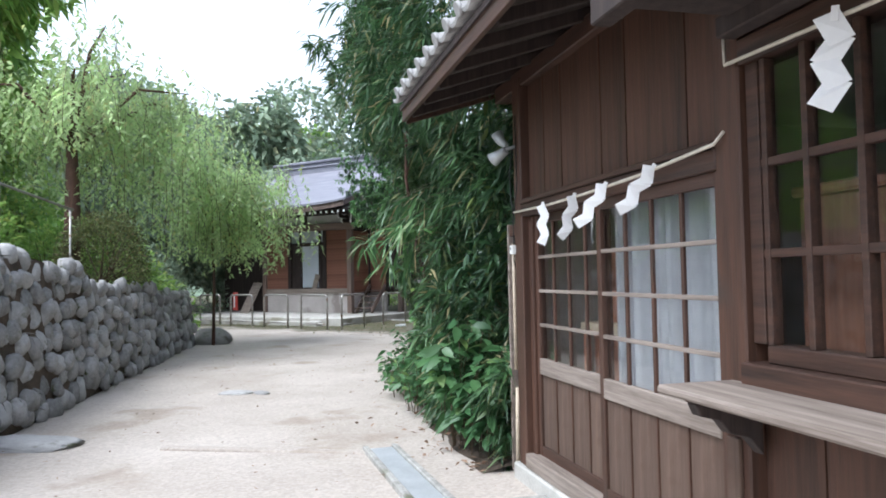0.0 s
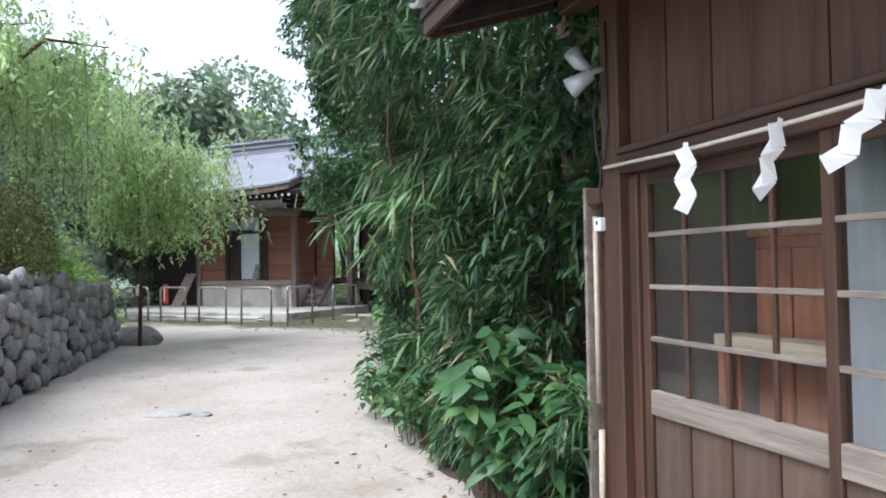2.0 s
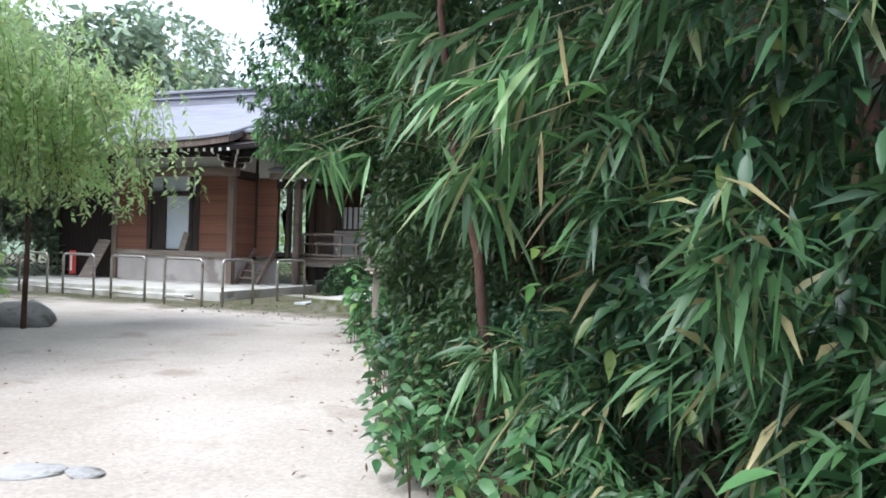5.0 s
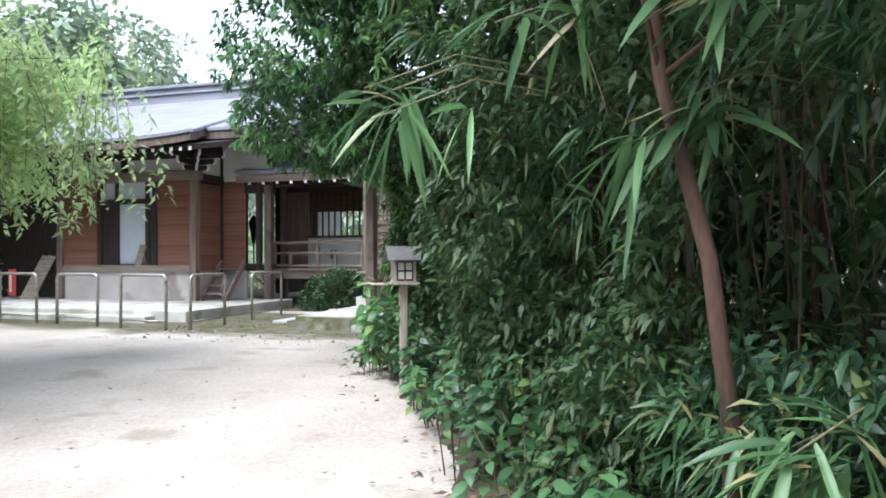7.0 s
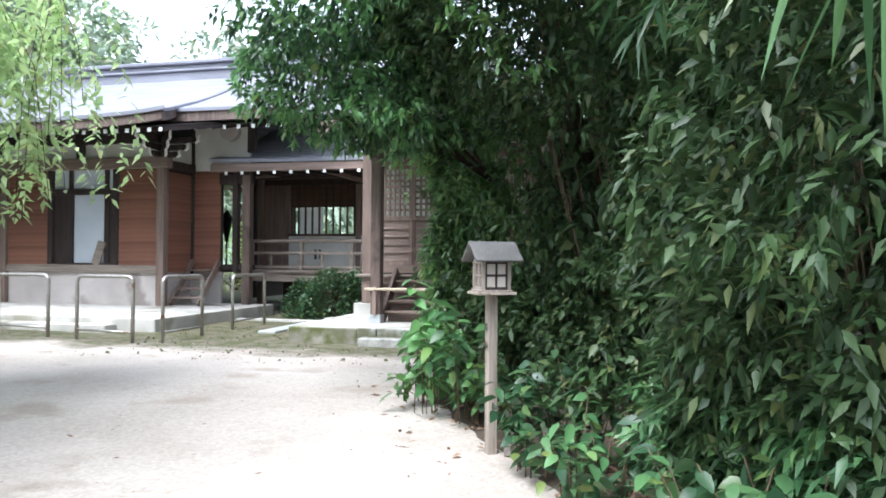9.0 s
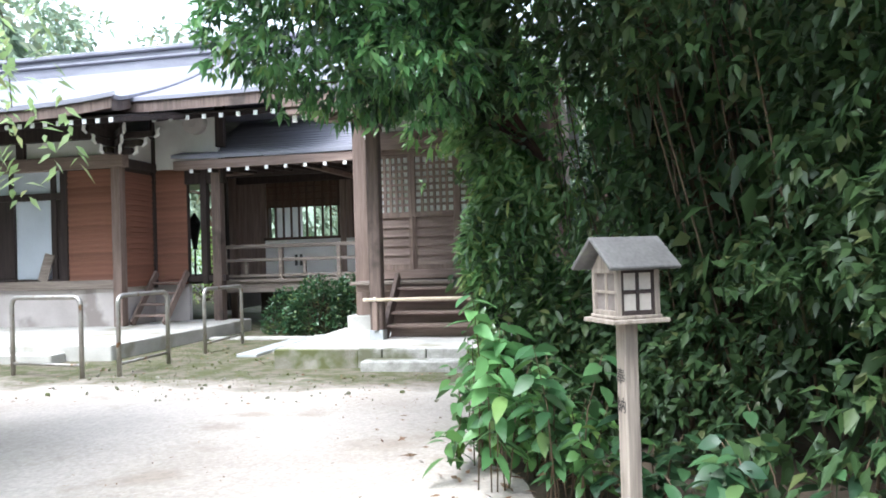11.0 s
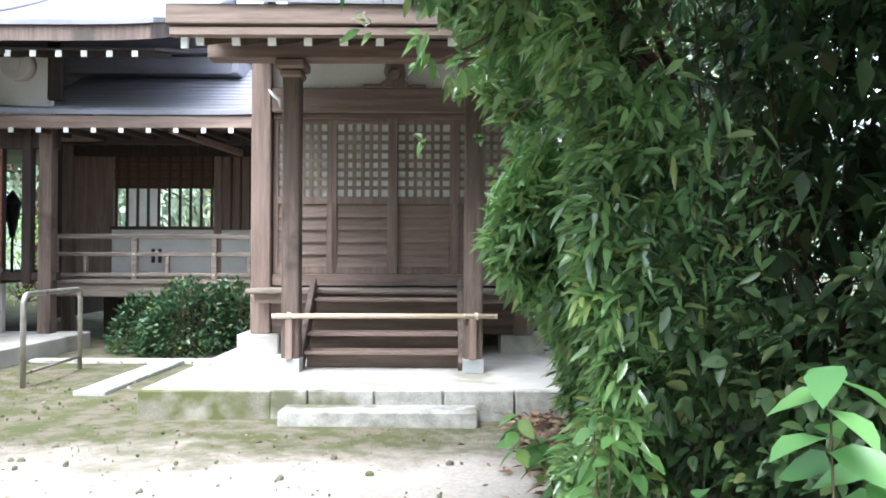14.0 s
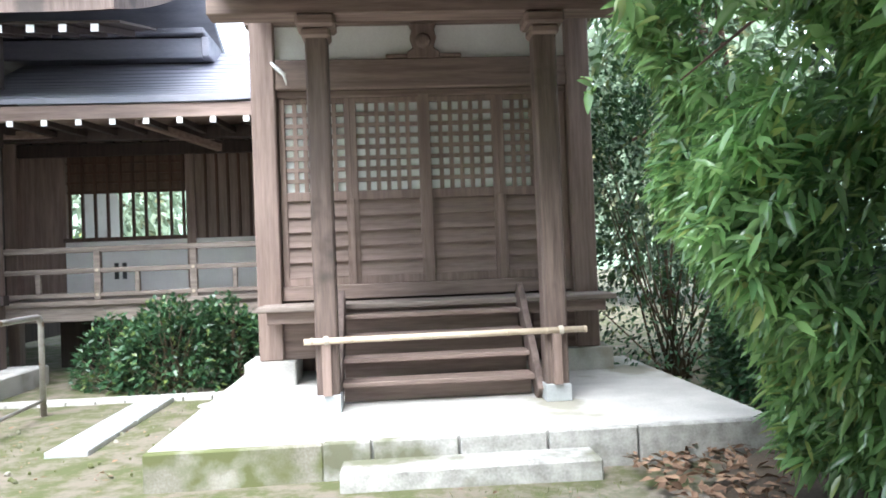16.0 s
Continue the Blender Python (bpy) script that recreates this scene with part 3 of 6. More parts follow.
# wooden steps to the side door
steps = thing("wooden_steps", "small steep grey-brown wooden steps to a side door", "steps")
for x in (-16.98, -16.3):
    bm = bmesh.new()
    beam(bm, (x, 21.25, 0.24), (x, 22.1, 1.2), 0.05, 0.14)
    finish("stringer", bm, "porch_wood", steps, 0.005)
for k in range(4):
    boxes("tread", "porch_wood_h", steps, [(-16.955, -16.325, 21.3 + k * 0.2, 21.5 + k * 0.2, 0.37 + k * 0.2, 0.41 + k * 0.2)], 0.005)
post = thing("garden_lantern", "slim black iron lantern seen through the side doorway", "lantern")
bm = bmesh.new()
tube(bm, [(-17.6, 24.6, 1.05), (-17.6, 24.6, 1.75)], 0.025)
tube(bm, [(-17.6, 24.6, 1.7), (-17.6, 24.6, 1.85), (-17.6, 24.6, 2.3)], [0.04, 0.07, 0.15], 6)
tube(bm, [(-17.6, 24.6, 2.3), (-17.6, 24.6, 2.4), (-17.6, 24.6, 2.55)], [0.17, 0.12, 0.02], 6)
finish("pole", bm, "iron", post)
board = thing("leaning_board", "grey wooden board leaning against the door frame", "board")
bm = bmesh.new()
beam(bm, (-18.75, HY - 0.02, 1.1), (-18.62, HY + 0.04, 1.62), 0.2, 0.03, (0, 1, 0))
finish("plank", bm, "grey_wood", board)
for dx, c in ((-21.75, "grey_wood"), (-21.95, "grey_wood")):
    tb = thing("wooden_board", "grey weathered board leaning by the hall corner", "board", group="boards by the hall")
    bm = bmesh.new()
    beam(bm, (dx, HY - 0.5, 0.2), (dx + 0.2, HY + 0.05, 1.35), 0.25, 0.03, (0, 1, 0))
    finish("plank", bm, c, tb)
sign = thing("red_sign", "small red and white notice by the hall", "sign")
boxes("board", "red_sign", sign, [(-22.6, -22.35, 20.7, 20.73, 0.3, 1.0)])
boxes("stripe", "white_paint", sign, [(-22.55, -22.48, 20.69, 20.7, 0.4, 0.9)], 0)

# ---- connecting gallery behind the bushes ----
gal = thing("gallery", "open wooden connecting gallery with railing and grey roof", "gallery")
GY = 22.98
boxes("floor", "grey_wood", gal, [(-16.12, -11.9, GY - 0.05, 26.8, 0.93, 1.0)], 0.006)
boxes("fascia", "grey_wood", gal, [(-16.05, -11.9, GY, GY + 0.1, 0.72, 0.93)], 0.006, "pale grey weathered fascia board")
boxes("under_wall", "dark_wood", gal, [(-15.6, -11.9, GY + 0.9, GY + 1.0, 0.0, 0.75)], 0)
bm = bmesh.new()
for x in (-16.0, -14.72, -13.45, -12.2):
    box(bm, x - 0.045, x + 0.045, GY + 0.02, GY + 0.11, 1.0, 1.66)
for x in (-15.5, -14.2, -12.9):
    box(bm, x - 0.03, x + 0.03, GY + 0.03, GY + 0.1, 1.06, 1.36)
for z0, z1 in ((1.04, 1.1), (1.36, 1.43), (1.64, 1.72)):
    box(bm, -16.1, -12.0, GY + 0.035, GY + 0.095, z0, z1)
finish("railing", bm, "grey_wood", gal, 0.006, "weathered wooden railing with three rails")
repeat("nail_cover", "bamboo_pole", gal, [(x, GY, z) for x in (-16.0, -14.72, -13.45) for z in (1.07, 1.4)], lambda bm: tube(bm, [(0, 0, 0), (0, 0.02, 0)], 0.022, 10))
WY = 24.47
boxes("wall", "porch_wood", gal, [(-16.6, -15.72, WY, WY + 0.1, 1.0, 3.4), (-13.9, -11.9, WY, WY + 0.1, 1.0, 3.4), (-15.72, -13.9, WY, WY + 0.1, 3.17, 3.4)], 0.006, "dark board wall")
boxes("low_wall", "plaster", gal, [(-15.72, -12.0, WY - 0.05, WY + 0.05, 1.0, 1.84)], 0.006, "pale grey panel under the window")
boxes("vent", "iron", gal, [(-15.0, -14.94, WY - 0.07, WY - 0.05, 1.25, 1.5), (-14.88, -14.82, WY - 0.07, WY - 0.05, 1.25, 1.5)], 0)
bm = bmesh.new()
box(bm, -15.75, -13.88, WY - 0.06, WY + 0.06, 1.84, 1.9)
for k in range(10):
    x = -15.66 + k * 0.19
    box(bm, x - 0.02, x + 0.02, WY - 0.02, WY + 0.03, 1.9, 3.17)
for z in (2.6, 2.75, 2.9, 3.05):
    box(bm, -15.7, -13.9, WY - 0.012, WY + 0.022, z - 0.02, z + 0.02)
finish("window_grille", bm, "hut_wood", gal, 0.003)
boxes("window_board", "hut_panel", gal, [(-15.7, -13.9, WY + 0.04, WY + 0.05, 2.58, 3.17)], 0)
boxes("post", "porch_wood", gal, [(-16.55, -16.38, 24.3, 24.47, 0.0, 3.4), (-13.9, -13.76, WY - 0.06, WY, 1.0, 3.4), (-12.25, -12.1, 22.95, 23.1, 0, 3.4)], 0.008)
boxes("beam", "dark_wood", gal, [(-16.6, -12.0, 23.0, 23.14, 3.15, 3.32), (-16.6, -12.0, WY - 0.1, WY, 3.15, 3.35)], 0.008)
for a, b in (((-16.2, 22.2, 3.1), (-15.2, 23.1, 3.26)), ((-13.9, 22.3, 3.26), (-13.1, 23.3, 3.05))):
    bm = bmesh.new()
    beam(bm, a, b, 0.09, 0.1)
    finish("brace", bm, "porch_wood_h", gal, 0.008)
bm = bmesh.new()
for k in range(9):
    box(bm, -13.62 + k * 0.17, -13.58 + k * 0.17, WY - 0.03, WY - 0.002, 1.0, 3.15)
finish("wall_batten", bm, "hut_wood", gal, 0.004)
boxes("far_wall", "room_wall", gal, [(-16.6, -11.9, 26.7, 26.8, 1.0, 1.5)], 0)
boxes("white_screen", "plaster", gal, [(-15.66, -15.62, 24.9, 26.4, 1.3, 2.75)], 0, "white plaster side wall inside")
roof_sheet("roof", gal, ((-16.42, 21.8, 3.46), (-12.05, 21.8, 3.45)), ((-16.1, 24.6, 4.76), (-12.3, 24.6, 4.76)), 16, "copper_roof", 0.07, 0.28, 0.04, 8)
roof_sheet("roof", gal, ((-12.05, 27.2, 3.56), (-16.42, 27.2, 3.58)), ((-12.3, 24.6, 4.76), (-16.2, 24.6, 4.76)), 8, "copper_roof", 0.2, 0.28)
bm = bmesh.new()
for j in range(14):
    v = 0.04 + j * 0.07
    z = 3.46 + 1.3 * v - 0.28 * 2 * v * (1 - v)
    box(bm, -16.4 + 0.3 * v, -12.1 - 0.3 * v, 21.8 + 2.8 * v, 21.82 + 2.8 * v, z - 0.02, z + 0.012)
finish("roof_course", bm, "copper_roof", gal, 0)
boxes("ridge", "copper_roof", gal, [(-16.5, -13.45, 23.9, 24.9, 4.5, 4.8), (-16.5, -13.4, 23.82, 24.98, 4.84, 4.93), (-13.45, -13.33, 23.85, 24.95, 4.5, 4.8)], 0.015, "stepped grey metal ridge")
boxes("eave_board", "porch_wood_h", gal, [(-16.4, -12.05, 21.83, 21.96, 3.2, 3.375)], 0.008)
boxes("soffit", "porch_wood_h", gal, [(-15.5, -12.05, 21.97, 24.5, 3.36, 3.39)], 0)
repeat("rafter_end", "white_paint", gal, [(-16.0 + k * 0.394, 0, 0) for k in range(10)], lambda bm: box(bm, -0.035, 0.035, 21.825, 21.84, 3.13, 3.2))
repeat("rafter", "dark_wood", gal, [(-16.0 + k * 0.394, 0, 0) for k in range(10)], lambda bm: beam(bm, (0, 21.84, 3.165), (0, 24.0, 3.3), 0.066, 0.068))

# ---- worship hall with its porch ----
por = thing("worship_hall", "brown timber worship hall with latticed front and porch", "shrine hall")
LY = 20.03
plat = boxes("platform", "concrete", por, [(-12.36, -8.25, 17.62, 20.75, -0.1, 0.235)], 0.012, "pale concrete platform with worn edges")
boxes("platform_edge", "mossy_concrete", por, [(-12.37, -11.25, 17.55, 17.62, -0.1, 0.225)], 0.01, "mossy concrete edge of the platform")
for k, (a, b) in enumerate(((-11.25, -10.94), (-10.93, -10.38), (-10.37, -9.8), (-9.79, -9.2), (-9.19, -8.25))):
    boxes("edge_stone", "worn_granite", por, [(a, b - 0.005, 17.55, 17.62, -0.1, 0.232)], 0.01)
step = boxes("step_stone", "worn_granite", por, [(-11.13, -9.52, 17.27, 17.56, -0.05, 0.115)], 0.014, "grey granite step")
for x in (-12.05, -8.98):
    boxes("post_base", "concrete", por, [(x - 0.13, x + 0.35, LY - 0.2, LY + 0.35, 0.2, 0.46)] if x < -10 else [(x - 0.15, x + 0.35, LY - 0.15, LY + 0.35, 0.2, 0.46)], 0.012)
    boxes("post", "porch_wood", por, [(x, x + 0.23, LY - 0.12, LY + 0.11, 0.46, 4.0)], 0.012)
bm = bmesh.new()
tube(bm, [(-12.3, 19.0, 0.235), (-12.3, 19.0, 0.25)], 0.1, 12)
finish("foot_stone", bm, "granite", por, 0.01)
for x0, x1, dy in ((-11.37, -11.2, 0.0), (-9.6, -9.42, 0.0)):
    boxes("porch_post", "post_wood", por, [(x0, x1, 18.47, 18.65, 0.26, 3.16)], 0.014)
    boxes("post_shoe", "galvanised", por, [(x0 - 0.012, x1 + 0.012, 18.455, 18.665, 0.235, 0.37)], 0.006, "grey metal post shoe")
    boxes("capital", "porch_wood_h", por, [(x0 - 0.065, x1 + 0.065, 18.42, 18.7, 3.18, 3.28), (x0 - 0.025, x1 + 0.025, 18.445, 18.675, 3.1, 3.18)], 0.02)
    boxes("strip_post", "porch_wood", por, [(x0 + 0.05, x0 + 0.12, 18.42, 18.47, 0.37, 0.8)], 0.004)
boxes("porch_beam", "porch_wood_h", por, [(-12.1, -8.7, 18.46, 18.66, 3.28, 3.46)], 0.012)
boxes("beam", "porch_wood_h", por, [(-11.82, -8.98, LY - 0.1, LY + 0.1, 3.05, 3.34), (-12.1, -8.7, LY - 0.08, LY + 0.12, 3.68, 3.9), (-11.82, -8.98, LY - 0.05, LY + 0.05, 2.98, 3.05)], 0.012)
boxes("plaster_band", "plaster", por, [(-11.82, -8.98, LY - 0.02, LY + 0.06, 3.34, 3.68)], 0, "cream plaster band")
bm = bmesh.new()
prof = [(-0.16, 0.0), (0.16, 0.0), (0.16, 0.06), (0.1, 0.1), (0.13, 0.2), (0.11, 0.28), (0.14, 0.34), (-0.14, 0.34), (-0.11, 0.28), (-0.13, 0.2), (-0.1, 0.1), (-0.16, 0.06)]
fr = [bm.verts.new((-10.38 + a, LY - 0.1, 3.34 + b)) for a, b in prof]
bk = [bm.verts.new((-10.38 + a, LY - 0.02, 3.34 + b)) for a, b in prof]
bm.faces.new(fr)
bm.faces.new(bk[::-1])
for k in range(12):
    bm.faces.new((fr[k], bk[k], bk[(k + 1) % 12], fr[(k + 1) % 12]))
box(bm, -10.75, -10.01, LY - 0.09, LY - 0.03, 3.34, 3.385)
tube(bm, [(-10.38, LY - 0.13, 3.5), (-10.38, LY - 0.1, 3.5)], [0.05, 0.09], 8)
finish("carved_strut", bm, "porch_wood", por, 0.01, "carved frog-leg strut in brown wood")
boxes("sill", "porch_wood_h", por, [(-11.82, -8.98, LY - 0.06, LY + 0.06, 1.02, 1.16)], 0.008)
# lattice front: four leaves, upper lattice over lapped boards
boxes("lattice_paper", "shoji", por, [(-11.8, -9.0, LY + 0.0215, LY + 0.034, 2.05, 3.0)], 0, "pale greenish glass behind the lattice")
XS = [-11.81, -11.12, -10.4, -9.67, -8.99]
for x0, x1 in zip(XS, XS[1:]):
    door = boxes("lattice_door", "porch_wood", por, [(x0, x0 + 0.06, LY - 0.03, LY + 0.03, 1.16, 2.98), (x1 - 0.06, x1, LY - 0.03, LY + 0.03, 1.16, 2.98), (x0, x1, LY - 0.025, LY + 0.03, 1.98, 2.07), (x0, x1, LY - 0.025, LY + 0.03, 2.93, 2.98), (x0, x1, LY - 0.025, LY + 0.03, 1.16, 1.24), (x0 + 0.06, x1 - 0.06, LY + 0.02, LY + 0.03, 1.24, 1.98)], 0.005, "", True)
    bm = bmesh.new()
    nv = 5
    for k in range(1, nv + 1):
        x = x0 + 0.06 + (x1 - x0 - 0.12) * k / (nv + 1)
        box(bm, x - 0.02, x + 0.02, LY - 0.012, LY + 0.02, 2.07, 2.93)
    for k in range(1, 8):
        z = 2.07 + 0.86 * k / 8
        box(bm, x0 + 0.06, x1 - 0.06, LY - 0.015, LY + 0.018, z - 0.019, z + 0.019)
    lat = finish("lattice", bm, "porch_wood", door)
    slats(door, x0 + 0.06, x1 - 0.06, LY + 0.018, 1.24, 1.97, 0.146, "porch_wood_h", d=0.045)
boxes("centre_batten", "porch_wood", por, [(-10.45, -10.34, LY - 0.06, LY - 0.03, 1.16, 3.0), (-11.15, -11.1, LY - 0.05, LY - 0.03, 1.16, 2.0), (-9.7, -9.63, LY - 0.05, LY - 0.03, 1.16, 2.0)], 0.006)
boxes("veranda", "grey_wood", por, [(-11.98, -8.72, 19.42, LY + 0.05, 0.95, 1.0)], 0.008, "pale weathered veranda boards")
boxes("veranda_beam", "porch_wood_h", por, [(-11.9, -8.8, 19.5, 19.6, 0.84, 0.95), (-11.85, -11.3, LY - 0.05, LY + 0.03, 0.46, 0.95), (-9.4, -8.95, LY - 0.05, LY + 0.03, 0.46, 0.95)], 0.008)
boxes("side_wall", "porch_wood", por, [(-12.02, -11.94, LY + 0.11, 24.0, 0.3, 4.0), (-8.86, -8.78, LY + 0.11, 24.0, 0.3, 4.0), (-12.02, -8.78, 23.95, 24.05, 0.3, 4.0), (-11.9, -8.9, LY + 0.6, LY + 0.65, 0.25, 0.95)], 0)
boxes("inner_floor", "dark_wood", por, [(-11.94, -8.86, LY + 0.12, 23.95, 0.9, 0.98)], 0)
# stair
for x in (-11.22, -9.62):
    bm = bmesh.new()
    beam(bm, (x, 18.62, 0.25), (x, 19.46, 1.06), 0.06, 0.2)
    finish("stair_string", bm, "post_wood", por, 0.006)
for k in range(4):
    boxes("tread", "porch_wood_h", por, [(-11.19, -9.65, 18.68 + k * 0.19, 18.93 + k * 0.19, 0.38 + k * 0.165, 0.42 + k * 0.165)], 0.006)
    boxes("riser", "porch_wood_h", por, [(-11.19, -9.65, 18.84 + k * 0.19, 18.86 + k * 0.19, 0.24 + k * 0.165, 0.38 + k * 0.165)], 0.004)
# roof of the porch hall
roof_sheet("roof", por, ((-12.1, 17.3, 3.5), (-8.6, 17.3, 3.46)), ((-12.1, 21.6, 5.5), (-8.6, 21.6, 5.5)), 14, "copper_roof", 0.07, 0.25, 0.03, 8)
boxes("eave_board", "porch_wood_h", por, [(-12.08, -8.62, 17.33, 17.46, 3.25, 3.42)], 0.01, "thick brown eave board")
roof_sheet("roof", por, ((-8.6, 25.6, 3.5), (-12.1, 25.6, 3.5)), ((-8.6, 21.6, 5.5), (-12.1, 21.6, 5.5)), 8, "copper_roof", 0.24, 0.25)
boxes("gable_wall", "plaster", por, [(-12.0, -11.94, LY + 0.2, 24.0, 4.0, 4.6), (-8.86, -8.8, LY + 0.2, 24.0, 4.0, 4.6)], 0)
repeat("rafter", "porch_wood", por, [(-11.83 + k * 0.299, 0, 0) for k in range(11)], lambda bm: beam(bm, (0, 17.46, 3.15), (0, 20.2, 4.05), 0.065, 0.075))
repeat("rafter_end", "white_paint", por, [(-11.83 + k * 0.299, 0, 0) for k in range(11)], lambda bm: beam(bm, (0, 17.44, 3.144), (0, 17.46, 3.15), 0.067, 0.077))
boxes("verge_end", "white_paint", por, [(-11.98, -11.92, 17.42, 17.45, 3.08, 3.28), (-8.84, -8.78, 17.42, 17.45, 3.08, 3.28)], 0)
bm = bmesh.new()
beam(bm, (-12.05, 17.4, 3.2), (-8.65, 17.4, 3.2), 0.1, 0.06)
v = [bm.verts.new(c) for c in ((-12.05, 17.4, 3.23), (-8.65, 17.4, 3.23), (-8.65, 20.3, 4.16), (-12.05, 20.3, 4.16), (-12.05, 17.4, 3.25), (-8.65, 17.4, 3.25), (-8.65, 20.3, 4.18), (-12.05, 20.3, 4.18))]
for f in ((0, 3, 2, 1), (4, 5, 6, 7), (0, 1, 5, 4), (2, 3, 7, 6), (0, 4, 7, 3), (1, 2, 6, 5)):
    bm.faces.new([v[i] for i in f])
finish("soffit", bm, "porch_wood_h", por)
pole = thing("bamboo_rail", "pale bamboo pole tied across the porch posts", "rail")
bm = bmesh.new()
tube(bm, [(-11.45, 18.43, 0.785), (-10.4, 18.43, 0.79), (-9.28, 18.43, 0.79)], 0.024, 10)
for k in range(8):
    x = -11.4 + k * 0.3
    tube(bm, [(x, 18.43, 0.788), (x + 0.012, 18.43, 0.788)], 0.027, 10)
finish("pole", bm, "bamboo_pole", pole)
for x in (-11.3, -9.5):
    bm = bmesh.new()
    pts = []
    for j in range(25):
        t = 2 * math.pi * j / 8
        pts.append((x + j * 0.0015, 18.43 + 0.03 * math.cos(t), 0.79 + 0.03 * math.sin(t)))
    tube(bm, pts, 0.006, 5)
    finish("tie", bm, "rope", pole)
paper = thing("paper_streamer", "white folded paper streamer hanging from the beam", "paper streamer")
bm = bmesh.new()
tube(bm, [(-11.84, LY - 0.16, 3.3), (-11.8, LY - 0.18, 3.25), (-11.72, LY - 0.17, 3.18), (-11.7, LY - 0.16, 3.08)], [0.012, 0.022, 0.02, 0.006], 5)
finish("strip", bm, "paper", paper)

# concrete drain channel beside the platform
ch = thing("drain_channel", "grey concrete drain channel with flat lids", "drain")
bm = bmesh.new()
for k in range(4):
    box(bm, -13.42, -13.1, 18.55 + k * 0.55, 19.09 + k * 0.55, -0.03, 0.035)
finish("lid", bm, "galvanised", ch, 0.008)
ch2 = thing("drain_channel", "grey concrete drain channel across the yard", "drain")
bm = bmesh.new()
for k in range(9):
    box(bm, -15.1 + k * 0.3, -14.81 + k * 0.3, 20.75, 20.95, -0.03, 0.03)
finish("lid", bm, "concrete", ch2, 0.008)


# ---- pipe barriers ----
def barrier(a, b, h):
    ob = thing("pipe_barrier", "low bent steel pipe barrier set in the ground", "barrier", group="pipe barriers before the halls")
    a, b = Vector((*a, 0)), Vector((*b, 0))
    d = (b - a).normalized()
    bm = bmesh.new()
    pts = [a + Vector((0, 0, -0.1)), a + Vector((0, 0, h - 0.1))]
    for k in range(1, 6):
        t = math.pi / 2 * k / 5
        pts.append(a + d * 0.1 * (1 - math.cos(t)) + Vector((0, 0, h - 0.1 + 0.1 * math.sin(t))))
    for k in range(0, 6):
        t = math.pi / 2 * (1 - k / 5)
        pts.append(b - d * 0.1 * (1 - math.cos(t)) + Vector((0, 0, h - 0.1 + 0.1 * math.sin(t))))
    pts.append(b + Vector((0, 0, -0.1)))
    tube(bm, pts, 0.029, 10)
    finish("pipe", bm, "metal_pipe", ob)
    bm = bmesh.new()
    tube(bm, [a + Vector((0, 0, 0.14)), b + Vector((0, 0, 0.14))], 0.018, 8)
    finish("cross_bar", bm, "metal_pipe", ob)
    return ob


barrier((-14.11, 16.88), (-14.11, 17.94), 0.98)
barrier((-14.13, 18.94), (-14.2, 20.26), 0.96)
barrier((-15.68, 16.93), (-14.54, 16.76), 0.98)
barrier((-17.45, 17.2), (-16.3, 17.02), 0.98)
barrier((-19.2, 17.45), (-18.05, 17.28), 0.98)
barrier((-20.95, 17.7), (-19.8, 17.53), 0.98)

# ---- donated wooden lantern on a post ----
lan = thing("path_lantern", "weathered wooden lantern with gabled roof on a post", "lantern", pose(-8.2, 12.01, 0, 0, 0, -60))
boxes("post", "lantern_wood", lan, [(-0.034, 0.034, -0.034, 0.034, -0.1, 1.05)], 0.006)
HS = Matrix.Translation((0, 0, 1.05)) @ Matrix.Diagonal((0.61, 0.78, 0.74, 1)) @ Matrix.Translation((0, 0, -1.06))
boxes("tray", "lantern_wood", lan, [(-0.2, 0.2, -0.17, 0.17, 1.06, 1.085), (-0.17, 0.17, -0.14, 0.14, 1.085, 1.105)], 0.004)
bm = bmesh.new()
for sx in (-1, 1):
    for sy in (-1, 1):
        box(bm, sx * 0.145 - 0.015, sx * 0.145 + 0.015, sy * 0.115 - 0.015, sy * 0.115 + 0.015, 1.105, 1.36)
for sy in (-1, 1):
    for z in (1.105, 1.335):
        box(bm, -0.13, 0.13, sy * 0.115 - 0.012, sy * 0.115 + 0.012, z, z + 0.025)
    box(bm, -0.008, 0.008, sy * 0.115 - 0.008, sy * 0.115 + 0.008, 1.13, 1.335)
    box(bm, -0.13, 0.13, sy * 0.115 - 0.007, sy * 0.115 + 0.007, 1.222, 1.238)
finish("frame", bm, "lantern_wood", lan, 0.002)
bm = bmesh.new()
for sx in (-1, 1):
    for z in (1.105, 1.335):
        box(bm, sx * 0.145 - 0.012, sx * 0.145 + 0.012, -0.1, 0.1, z, z + 0.025)
    for y in (-0.092, 0.0, 0.092):
        box(bm, sx * 0.145 - 0.008, sx * 0.145 + 0.008, y - 0.009, y + 0.009, 1.13, 1.335)
    box(bm, sx * 0.145 - 0.007, sx * 0.145 + 0.007, -0.1, 0.1, 1.222, 1.242)
finish("side_bars", bm, "dark_wood", lan, 0.002, "dark stained glazing bars")
boxes("pane", "lantern_paper", lan, [(0.138, 0.141, -0.1, 0.1, 1.13, 1.335), (-0.141, -0.138, -0.1, 0.1, 1.13, 1.335)], 0, "yellowed white paper panes")
boxes("pane", "smoked_pane", lan, [(-0.13, 0.13, -0.111, -0.108, 1.13, 1.335), (-0.13, 0.13, 0.108, 0.111, 1.13, 1.335)], 0, "dim glossy panes")
bm = bmesh.new()
